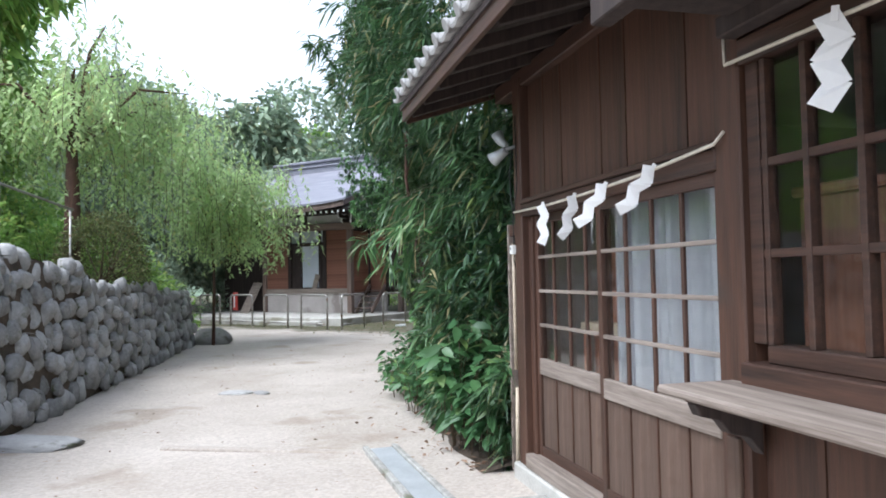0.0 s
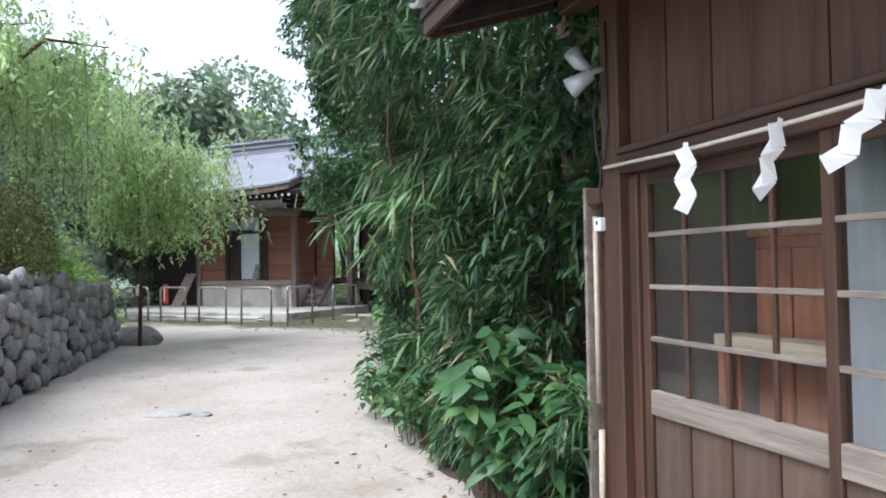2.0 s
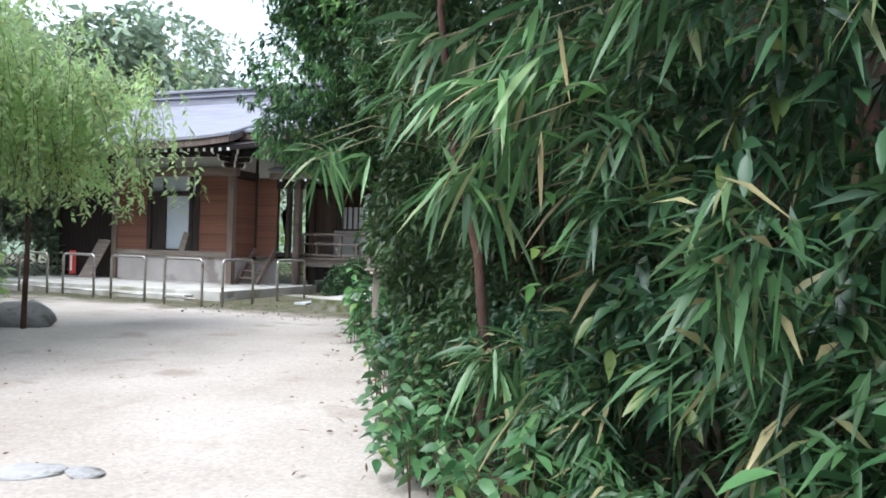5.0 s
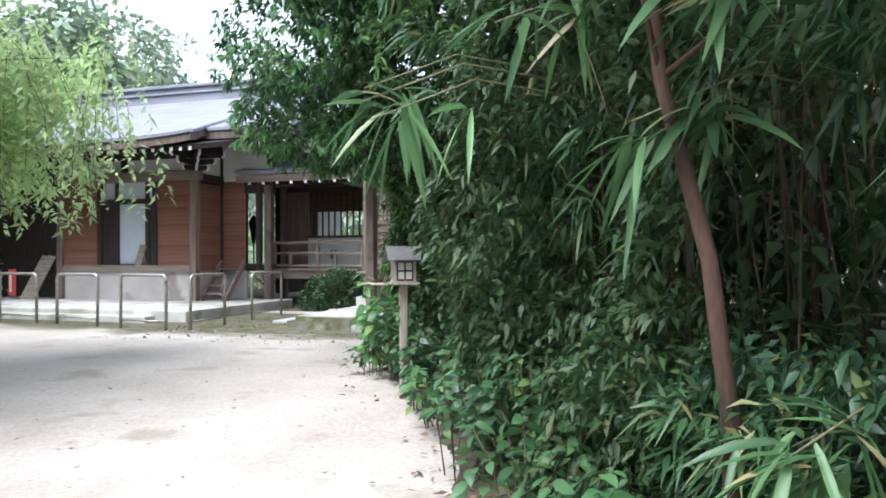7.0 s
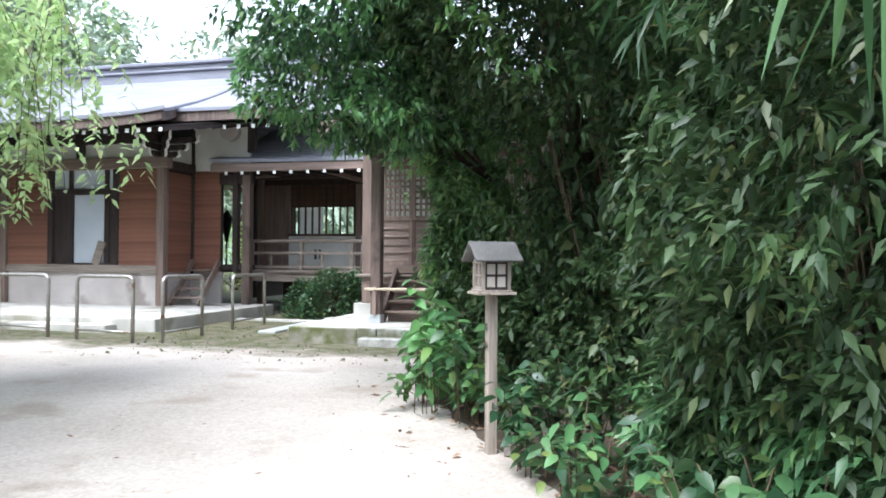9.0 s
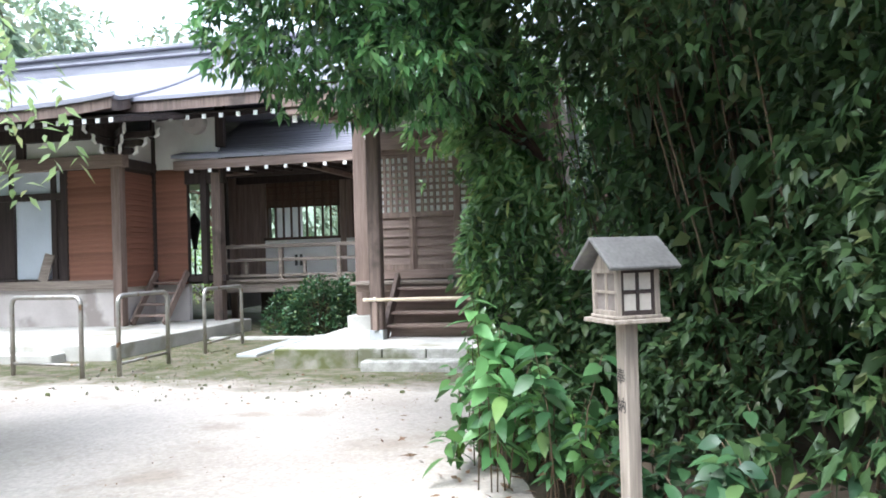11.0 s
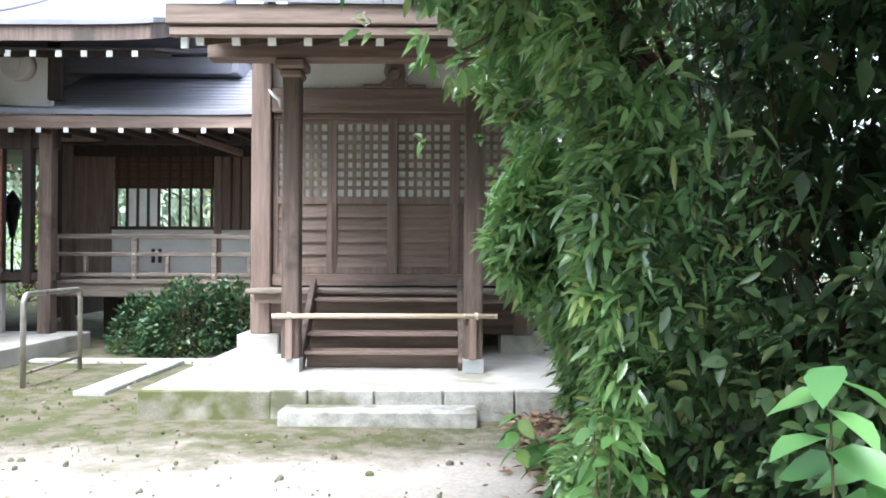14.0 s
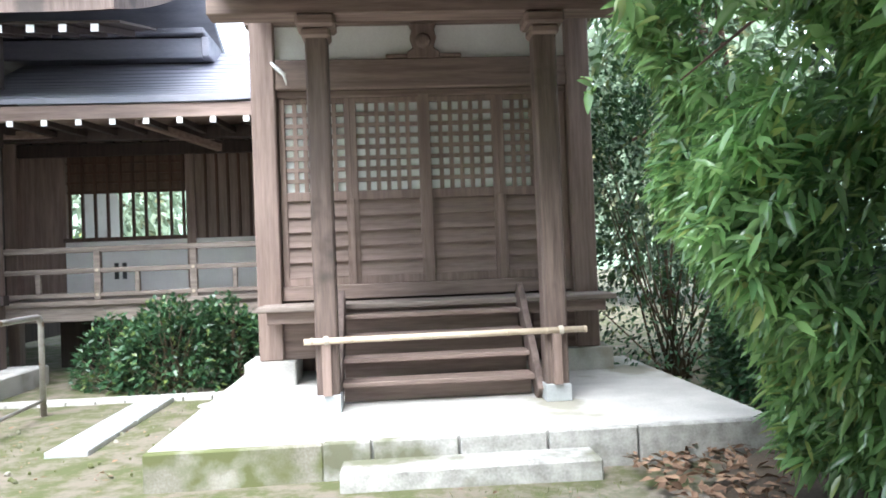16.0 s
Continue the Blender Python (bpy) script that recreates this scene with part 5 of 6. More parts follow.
while z < 1.85:
    hgt = rng.uniform(0.2, 0.25)
    s = -rng.uniform(0, 0.3)
    while s < WL + 0.1:
        w = rng.uniform(0.17, 0.33) * (1.2 if z < 0.3 or s < 5 else 1.0)
        zc = z + hgt / 2 + rng.uniform(-0.07, 0.07) + 0.05 * math.sin(s * 2.3 + row_no)
        if s > 1.5 and zc < wall_top(s + w / 2) - 0.03:
            lean = 0.2 * zc / 1.6
            m = Matrix.Translation((s + w / 2, lean + 0.03 + rng.uniform(-0.05, 0.05), zc)) @ pose(0, 0, 0, rng.uniform(-16, 8), rng.uniform(40, 100), rng.uniform(-14, 14)) @ Matrix.Diagonal((hgt * rng.uniform(1.2, 1.55), rng.uniform(0.3, 0.4), w * rng.uniform(0.95, 1.15), 1))
            if 2.5 < s < 9.5 and count < 320:
                piece("stone", RM[rng.randrange(12)], rw, m)
                count += 1
            else:
                nv = len(rest.verts)
                rest.from_mesh(RM[rng.randrange(12)])
                rest.verts.ensure_lookup_table()
                for v in rest.verts[nv:]:
                    v.co = m @ v.co
        s += w * 0.97
    z += hgt * 0.95
    row_no += 1
finish("stones", rest, "field_stone", rw)["kind"] = "stuff"
bm = bmesh.new()
prev = None
for k in range(41):
    s = WL * k / 40
    t = wall_top(s) - 0.06
    row = [bm.verts.new((s, d, t + 0.35 * (1 - math.exp(-max(0, d - 0.5))) + 0.06 * noise.noise((s, d, 1)))) for d in (0.35, 0.9, 1.6, 3, 6, 14, 40)]
    if prev:
        for j in range(6):
            bm.faces.new((prev[j], prev[j + 1], row[j + 1], row[j])).smooth = True
    prev = row
# the terrace's ends fall away to the yard
bm.verts.ensure_lookup_table()
first = bm.verts[0:7]
near = [bm.verts.new((-1.5, d, -0.1)) for d in (0.35, 0.9, 1.6, 3, 6, 14, 40)]
for j in range(6):
    bm.faces.new((near[j], near[j + 1], first[j + 1], first[j])).smooth = True
low = [bm.verts.new((WL + 0.5, d, -0.1)) for d in (0.35, 0.9, 1.6, 3, 6, 14, 40)]
for j in range(6):
    bm.faces.new((prev[j], prev[j + 1], low[j + 1], low[j])).smooth = True
tagged(finish("terrace", bm, "soil", m=WM), "planted earth terrace behind the stone wall", "ground", kind="structure")
hr = thing("hand_rail", "thin grey pipe handrail on the terrace", "handrail", WM)
bm = bmesh.new()
tube(bm, [(2.6, 0.9, 2.78), (8.3, 0.9, 2.6)], 0.02, 8)
for s in (3.2, 5.7, 8.2):
    tube(bm, [(s, 0.9, 1.2), (s, 0.9, 2.78 - 0.03 * (s - 2.6))], 0.018, 8)
finish("pipe", bm, "metal_pipe", hr)

# ---- plants ----
RS = np.random.RandomState(11)


def unit(v):
    return v / np.maximum(np.linalg.norm(v, axis=-1, keepdims=True), 1e-9)


def leaves(name, base, way, length, width, material, parent=None, bend=0.25, fold=0.2, rich=False):
    """One mesh of many leaves: each starts at base, points along way, bends down and is folded at its rib."""
    n = len(base)
    way = unit(way)
    side = unit(np.cross(way, np.array([0, 0, 1.0]) + 0.5 * RS.randn(n, 3)))
    nrm = np.cross(side, way)
    nrm *= np.where(nrm[:, 2:] < 0, -1, 1)
    L, W = length[:, None], width[:, None]
    down = np.array([0, 0, -1.0])
    if rich:
        st = [(0, 0), (0.22, 0.8), (0.5, 1.0), (0.78, 0.6), (1, 0)]
    else:
        st = [(0, 0), (0.4, 1.0), (1, 0)]
    cols, idx = [], []
    for f, w in st:
        mid = base + way * L * f + down * L * bend * f * f
        if w == 0:
            idx.append((len(cols),))
            cols.append(mid)
        else:
            idx.append((len(cols), len(cols) + 1, len(cols) + 2))
            cols += [mid - side * W * w / 2 + nrm * W * fold * w, mid, mid + side * W * w / 2 + nrm * W * fold * w]
    faces = []
    for a, b in zip(idx, idx[1:]):
        if len(a) == 1:
            faces += [(a[0], b[1], b[0]), (a[0], b[2], b[1])]
        elif len(b) == 1:
            faces += [(a[0], a[1], b[0]), (a[1], a[2], b[0])]
        else:
            faces += [(a[0], a[1], b[1]), (a[0], b[1], b[0]), (a[1], a[2], b[2]), (a[1], b[2], b[1])]
    m = len(cols)
    co = np.stack(cols, 1).reshape(-1, 3)
    fa = (np.arange(n)[:, None, None] * m + np.array(faces)[None]).reshape(-1, 3)
    me = bpy.data.meshes.new(name)
    me.vertices.add(len(co))
    me.vertices.foreach_set("co", co.astype(np.float32).ravel())
    me.loops.add(fa.size)
    me.loops.foreach_set("vertex_index", fa.astype(np.int32).ravel())
    me.polygons.add(len(fa))
    me.polygons.foreach_set("loop_start", np.arange(0, fa.size, 3, dtype=np.int32))
    me.polygons.foreach_set("use_smooth", np.ones(len(fa), dtype=bool))
    me.update()
    me.validate()
    me.materials.append(MATS[material])
    ob = new(name, me)
    if parent is not None:
        ob.parent = parent
    ob["kind"] = "stuff"
    return ob


def lump(p, f, seed):
    """Cheap smooth noise for arrays of points, about -1 to 1."""
    a = np.array([[1.0, 0.7, 0.4], [-0.6, 1.1, 0.5], [0.5, -0.4, 1.2], [-0.9, -0.8, 0.7]]) * f
    return sum(np.sin(p @ a[k] + seed * (k + 1.3) + k) for k in range(4)) / 2.6


def edge_points(s):
    s = np.clip(s, 0, len(EDGE) - 1.001)
    e = np.array(EDGE)
    i = s.astype(int)
    f = (s - i)[:, None]
    p = e[i] * (1 - f) + e[i + 1] * f
    d = unit(e[i + 1] - e[i])
    return p, np.stack([-d[:, 1], d[:, 0]], 1)  # outward, to the path


def bulge(z, s):
    """How far the foliage stands out over the path at height z."""
    k = np.interp(s, [1, 2, 3, 4, 5, 5.6, 6.5, 8, 9], [0.15, 0.3, 0.35, 0.45, 0.7, 1.0, 1.25, 1.25, 1.0])
    low = np.interp(z, [0, 0.3, 0.9, 1.6, 2.6], [-0.08, 0.0, 0.12, 0.02, 0.1])
    low = low - np.interp(s, [4.6, 5.3, 6.8, 7.3], [0, 0.45, 0.5, 0]) * np.interp(z, [0.5, 1.0, 2.0, 3.2], [0.0, 1, 1, 0])
    arch = np.interp(s, [1.3, 2.0, 2.8, 3.6], [0, 1, 1, 0]) * np.interp(z, [2.7, 3.2, 4.0, 7.0], [0, 0.75, 1.05, 1.2])
    yard = np.interp(s, [7.2, 7.6, 8.3, 8.8], [0, 0.3, 0.3, 0.1]) * np.interp(z, [0.8, 1.5, 2.8, 4], [0, 1, 1, 0])
    return low + arch + yard + k * np.interp(z, [0, 2.2, 3.2, 4.5, 6, 8], [0, 0, 0.45, 1.0, 1.5, 1.2])


def hedge_points(n, s0, s1, z0, z1, depth, seed, thin=-0.35, amp=0.28):
    """Points in the front shell of the planting, thinned by lumps so that dark gaps stay."""
    s = RS.uniform(s0, s1, n * 2)
    z = z0 + (z1 - z0) * RS.uniform(0, 1, n * 2)
    p, out = edge_points(s)
    d = RS.exponential(depth, n * 2)
    q3 = np.c_[p, z]
    off = bulge(z, s) + amp * lump(q3, 1.7, seed) + 0.12 * lump(q3, 5.0, seed + 2) - 0.25 - d
    pos = np.c_[p + out * off[:, None], z]
    keep = lump(pos, 2.6, seed + 5) > thin
    return pos[keep][:n], np.c_[out, np.zeros(len(out))][keep][:n]


def fans(pos, out, k, spread, droop):
    """k leaf bases and directions about each twig tip."""
    n = len(pos)
    main = unit(out * 0.8 + RS.randn(n, 3) * 0.62 + np.array([0, 0, -droop]))
    base = np.repeat(pos, k, 0) + RS.randn(n * k, 3) * 0.02
    way = unit(np.repeat(main, k, 0) + RS.randn(n * k, 3) * spread)
    return base, way


def stems(name, parent, tips, root, radius, material, n=40, wav=0.06):
    bm = bmesh.new()
    for i in RS.choice(len(tips), min(n, len(tips)), replace=False):
        t = Vector(tips[i])
        r = Vector((root[0] + RS.randn() * root[2], root[1] + RS.randn() * root[2], 0.0))
        pts = []
        for k in range(6):
            f = k / 5
            p = r.lerp(t, f)
            p.z = t.z * (1 - (1 - f) ** 1.6)
            pts.append(p + Vector((RS.randn(), RS.randn(), 0)) * wav * f)
        tube(bm, pts, [radius * (1 - 0.8 * k / 5) for k in range(6)], 5)
    return finish(name, bm, material, parent)


# bamboo next to the hut, then glossy shrubs, one clump a stretch
CLUMPS = [(1.0, 1.75, "bamboo"), (1.65, 2.5, "bamboo"), (2.4, 3.2, "sparse"), (3.1, 3.9, "mixed"), (3.8, 4.6, "mixed"), (4.4, 5.2, "shrub"), (5.1, 6.0, "shrub"), (5.9, 6.8, "shrub"), (6.6, 7.45, "shrub"), (7.35, 8.3, "shrub"), (8.1, 9.0, "shrub")]
for ci, (s0, s1, sort) in enumerate(CLUMPS):
    last = ci >= 9
    top = 7.6 if ci < 9 else (5.2 if ci == 9 else 3.9)
    if sort != "shrub":
        ob = thing("bamboo_clump", "dense clump of dark green bamboo with drooping leaves", "bamboo", group="planting along the path")
        pos, out = hedge_points({"bamboo": 1750, "sparse": 700, "mixed": 260}[sort], s0, s1, {"bamboo": 0.5, "sparse": 1.9, "mixed": 1.4}[sort], top, 0.38, ci, 0.02 if sort == "bamboo" else -0.2)
        base, way = fans(pos, out, 6, 0.5, 0.45)
        n = len(base)
        leaves("leaves", base, way, RS.uniform(0.13, 0.25, n), RS.uniform(0.018, 0.032, n), "bamboo_leaf", ob, 0.3, 0.15)
        pos, out = hedge_points(420, s0, s1, 0.02, 0.8, 0.2, ci + 30, -0.6)
        base, way = fans(pos, out, 6, 0.6, -0.1)
        n = len(base)
        leaves("low_leaves", base, way, RS.uniform(0.1, 0.2, n) * (0.55 if sort == "mixed" else 1), RS.uniform(0.016, 0.028, n) * (1.2 if sort == "mixed" else 1), "bamboo_leaf" if sort != "mixed" else "big_leaf", ob, 0.4, 0.15)
        pos, out = hedge_points({"bamboo": 380, "sparse": 700, "mixed": 3600}[sort], s0, s1, 0.8 if sort == "bamboo" else 0.05, {"bamboo": 3.4, "sparse": 1.0, "mixed": top}[sort], 0.3, ci + 50, -0.2)
        base, way = fans(pos, out, 5, 0.6, 0.3)
        n = len(base)
        leaves("broad_leaves", base, way, RS.uniform(0.09, 0.16, n) * (1 if sort == "bamboo" else 0.62), RS.uniform(0.03, 0.05, n) * (1 if sort == "bamboo" else 0.75), "shaded_leaf" if sort == "mixed" else "shrub_leaf", ob, 0.3, 0.15, sort == "bamboo")
    else:
        ob = thing("shrub", "dense glossy evergreen shrub, greens toned for light and shade", "shrub", group="planting along the path")
        pos, out = hedge_points(2600 if not last else 3300, s0, s1, 0.05 if ci < 9 else 0.3, top, 0.34 if ci < 9 else 0.24, ci, -0.35 if ci < 6 else -0.05 if ci < 9 else 0.15, 0.28 if ci < 9 else 0.42)
        base, way = fans(pos, out, 5, 0.65, 0.35 if ci < 9 else 0.3)
        n = len(base)
        # path shrubs have shade in their leaf colour, yard shrubs have light
        leaves("leaves", base, way, RS.uniform(0.07, 0.13, n) * (0.85 if ci < 9 else 1.1), RS.uniform(0.03, 0.052, n) * (1.0 if ci < 9 else 0.68), "shaded_leaf" if ci < 9 else "lit_leaf", ob, 0.25, 0.15, ci >= 8)
        pos, out = hedge_points((330 if ci < 8 else 400) if not last else 2600, s0, s1, 2.6 if ci < 9 else 0.4, top, 0.12, ci + (70 if ci < 9 else 0), -0.35, 0.28 if ci < 9 else 0.42)
        base, way = fans(pos, out, 5, 0.6, 0.3)
        n = len(base)
        # paler outer leaves paint the light on the shrub's skin
        leaves("young_leaves", base, way, RS.uniform(0.06, 0.115, n) * (1.0 if ci < 9 else 1.3), RS.uniform(0.022, 0.036, n), "bright_leaf" if ci < 9 else "lit_yard_leaf", ob, 0.25, 0.15, True)
    p, o = edge_points(np.array([(s0 + s1) / 2]))
    root = (p[0][0] - o[0][0] * 1.5, p[0][1] - o[0][1] * 1.5, 0.3)
    tips, out = hedge_points(60, s0, s1, 0.8, top, 0.5, ci + 9)
    stems("stems", ob, tips - out * 0.9, root, 0.009 if sort == "bamboo" else 0.008, "cane" if sort == "bamboo" else "twig", 14)

# deep planting behind the front shell, trunks in it
def deep(s0, s1, d0, d1, z1, n, ci):
    s, z = RS.uniform(s0, s1, n), RS.uniform(0.0, z1, n)
    p, o = edge_points(s)
    d = RS.uniform(d0, d1, n)
    pos = np.c_[p - o * d[:, None], z]
    pos = pos[lump(pos, 1.2, ci) > -0.55]
    # keep clear of the hut
    a = radians(-45.07)
    q = pos[:, :2] - np.array([-3.05, 5.26])
    u, w = q[:, 0] * math.cos(a) + q[:, 1] * math.sin(a), -q[:, 0] * math.sin(a) + q[:, 1] * math.cos(a)
    return pos[~((u > -0.9) & (w > -0.9) & (w < 4.2))]


for k, (s0, s1) in enumerate(((1.0, 3.0), (3.0, 5.0), (5.0, 7.0), (7.0, 9.0))):
    ob = thing("thicket", "deep shaded thicket of bamboo and evergreen leaves", "thicket", group="shaded wood beside the path")
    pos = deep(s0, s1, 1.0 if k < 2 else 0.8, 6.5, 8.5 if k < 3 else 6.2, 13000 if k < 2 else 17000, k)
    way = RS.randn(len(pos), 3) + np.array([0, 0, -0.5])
    leaves("leaves", pos, way, RS.uniform(0.12, 0.26, len(pos)), RS.uniform(0.045, 0.1, len(pos)), "shaded_leaf", ob, 0.3, 0.15)
    bm = bmesh.new()
    for j in range(16):
        p, o = edge_points(np.array([RS.uniform(s0, s1)]))
        d = RS.uniform(1.6, 5)
        x, y = p[0] - o[0] * d
        r = RS.uniform(0.012, 0.035)
        tube(bm, [(x, y, 0), (x + RS.randn() * 0.1, y + RS.randn() * 0.1, 2), (x + RS.randn() * 0.3, y + RS.randn() * 0.3, 4.2), (x + RS.randn() * 0.5, y + RS.randn() * 0.5, 7)], [r, r * 0.9, r * 0.8, r * 0.4], 6)
    finish("stems", bm, "twig", ob)

# two reddish trunks at the edge of the path
for (x, y, pts, r) in ((-5.66, 8.19, ((0, 0, 0), (0.02, 0.0, 0.7), (-0.05, 0.02, 1.3), (-0.2, -0.02, 1.9), (-0.28, -0.1, 2.7), (-0.3, 0.0, 4.2)), 0.032), (-4.2, 8.6, ((0, 0, 0), (0.05, 0, 1.0), (0.02, 0.05, 2.2), (-0.1, 0.1, 3.4), (0.1, 0.1, 5.5)), 0.13), (-3.6, 9.3, ((0, 0, 0), (-0.05, 0, 1.2), (0.1, 0.05, 2.6), (0.1, 0.2, 5.5)), 0.1)):
    tr = thing("tree", "slender tree with reddish-brown bark among the leaves", "tree", group="trees in the wood")
    bm = bmesh.new()
    P = [Vector((x + a, y + b, c)) for a, b, c in pts]
    tube(bm, P, [r * (1.15 - 0.13 * k) for k in range(len(P))], 10)
    for k in range(4):
        a = P[3 + k % (len(P) - 3)]
        d = Vector((RS.randn(), RS.randn(), 0.6)).normalized()
        tube(bm, [a, a + d * 0.25 + Vector((0, 0, 0.05)), a + d * 0.5 + Vector((0, 0, 0.25))], [r * 0.35, r * 0.22, r * 0.08], 6)
    finish("trunk", bm, "bark", tr)
    pos = np.array([P[-1]]) + np.clip(RS.randn(350, 3), -1.6, 1.6) * np.array([0.4, 0.4, 0.6])
    leaves("leaves", pos, RS.randn(350, 3), RS.uniform(0.08, 0.14, 350), RS.uniform(0.03, 0.05, 350), "shrub_leaf", tr)


def seedling(x, y, h, n, size, material="big_leaf", seed=0, spread=0.35):
    """A leafy young plant with whorls of broad leaves."""
    ob = thing("broadleaf_plant", "young plant with broad fresh green leaves", "plant", group="broad-leaved plants")
    bm = bmesh.new()
    base, way = [], []
    for k in range(n):
        a = RS.uniform(0, 2 * math.pi)
        r = spread * math.sqrt(RS.uniform(0, 1))
        top = Vector((x + r * math.cos(a), y + r * math.sin(a), h * RS.uniform(0.55, 1.0)))
        tube(bm, [(x + 0.1 * math.cos(a), y + 0.1 * math.sin(a), 0.03), Vector((x, y, 0)).lerp(top, 0.6) + Vector((0, 0, 0.05)), top], [0.005, 0.004, 0.002], 5)
        for j in range(7):
            b = a + j * 2.4 + RS.uniform(-0.3, 0.3)
            base.append(top - Vector((0, 0, 0.03 * j)))
            way.append((math.cos(b), math.sin(b), RS.uniform(-0.35, 0.35)))
        for j in range(6):
            b = a + j * 2.1 + RS.uniform(-0.4, 0.4)
            base.append(Vector((x, y, 0.04)).lerp(top, 0.3 + 0.1 * j))
            way.append((math.cos(b), math.sin(b), RS.uniform(-0.5, 0.2)))
    finish("stem", bm, "twig", ob)
    base, way = np.array(base), np.array(way)
    m = len(base)
    leaves("leaves", base, way, RS.uniform(0.7, 1.2, m) * size, RS.uniform(0.42, 0.55, m) * size, material, ob, 0.35, 0.1, True)
    return ob


seedling(-4.1, 6.0, 1.1, 7, 0.17, spread=0.25)
seedling(-3.85, 5.78, 1.05, 8, 0.18, spread=0.25)
seedling(-3.58, 5.6, 0.9, 7, 0.18, spread=0.2)
seedling(-4.05, 6.1, 0.75, 6, 0.16, spread=0.25)
for x, y, h, n, z in ((-7.0, 9.75, 0.7, 6, 0.1), (-6.5, 9.3, 0.9, 8, 0.1), (-7.55, 10.9, 0.6, 6, 0.1), (-8.4, 12.75, 0.7, 7, 0.11), (-8.65, 13.1, 0.6, 7, 0.12), (-9.0, 13.9, 0.6, 7, 0.12), (-8.9, 14.6, 0.9, 9, 0.14), (-9.1, 15.1, 0.6, 7, 0.14), (-9.15, 13.4, 0.55, 5, 0.15)):
    seedling(x, y, h, n, z, "big_leaf" if y < 12.5 else "bright_leaf")
for x, y, h in ((-5.75, 7.65, 0.6), (-5.35, 7.3, 0.65), (-5.95, 8.0, 0.5), (-5.1, 7.0, 0.6), (-6.2, 8.5, 0.55), (-6.45, 8.85, 0.6)):
    seedling(x, y, h, 8, 0.11, "big_leaf", spread=0.3)
for x, y, h in ((-7.85, 11.5, 0.55), (-7.45, 10.85, 0.6), (-7.1, 10.3, 0.6), (-6.8, 9.75, 0.65), (-7.6, 11.6, 0.8), (-7.0, 10.7, 0.85), (-8.1, 12.5, 0.6)):
    seedling(x, y, h, 9, 0.115, "shrub_leaf", spread=0.32)
seedling(-8.93, 13.0, 1.14, 6, 0.165, "fresh_or_lit_leaf", spread=0.27)
seedling(-9.12, 13.3, 0.72, 4, 0.12, "fresh_or_lit_leaf", spread=0.18)
seedling(-8.5, 12.7, 0.9, 7, 0.15, "big_leaf", spread=0.3)
seedling(-9.22, 14.05, 0.85, 3, 0.11, "bright_leaf", spread=0.2)

# hanging sprays that reach over the path close to the walker
sp = thing("bamboo_spray", "drooping bamboo sprays with long pale-edged leaves", "bamboo", group="planting along the path")
bm = bmesh.new()
tips, outs = [], []
for x, y, z, n in ((-5.75, 7.4, 2.3, 5), (-5.35, 7.15, 2.0, 9), (-5.2, 7.0, 2.2, 9), (-4.75, 6.9, 2.25, 8), (-5.0, 7.25, 1.6, 6), (-5.6, 7.7, 0.75, 9), (-5.2, 7.3, 0.6, 9), (-6.5, 8.5, 2.25, 5), (-7.2, 8.8, 2.1, 1), (-7.08, 8.5, 1.97, 4), (-7.0, 8.4, 1.87, 2), (-5.38, 6.8, 1.98, 5), (-5.3, 6.75, 1.72, 4), (-5.4, 6.9, 1.55, 3), (-5.85, 7.85, 2.45, 6), (-5.95, 8.1, 1.75, 6), (-5.8, 7.95, 2.1, 6)):
    o = Vector((-0.75, -0.55, 0))
    tube(bm, [Vector((x, y, z)) - o * 1.1 + Vector((0, 0, 0.15)), Vector((x, y, z)) - o * 0.5 + Vector((0, 0, 0.2)), Vector((x, y, z))], [0.006, 0.005, 0.003], 5)
    for k in range(n):
        f = RS.uniform(0, 0.5)
        tips.append(Vector((x, y, z)) - o * f + Vector((0, 0, 0.15 * f + RS.randn() * 0.04)))
        outs.append((-0.75, -0.55, 0))
finish("twig", bm, "cane", sp)
base, way = fans(np.array(tips), np.array(outs), 5, 0.35, 0.9)
n = len(base)
leaves("leaves", base, way, RS.uniform(0.2, 0.36, n), RS.uniform(0.026, 0.042, n), "pale_bamboo", sp, 0.35, 0.15, True)

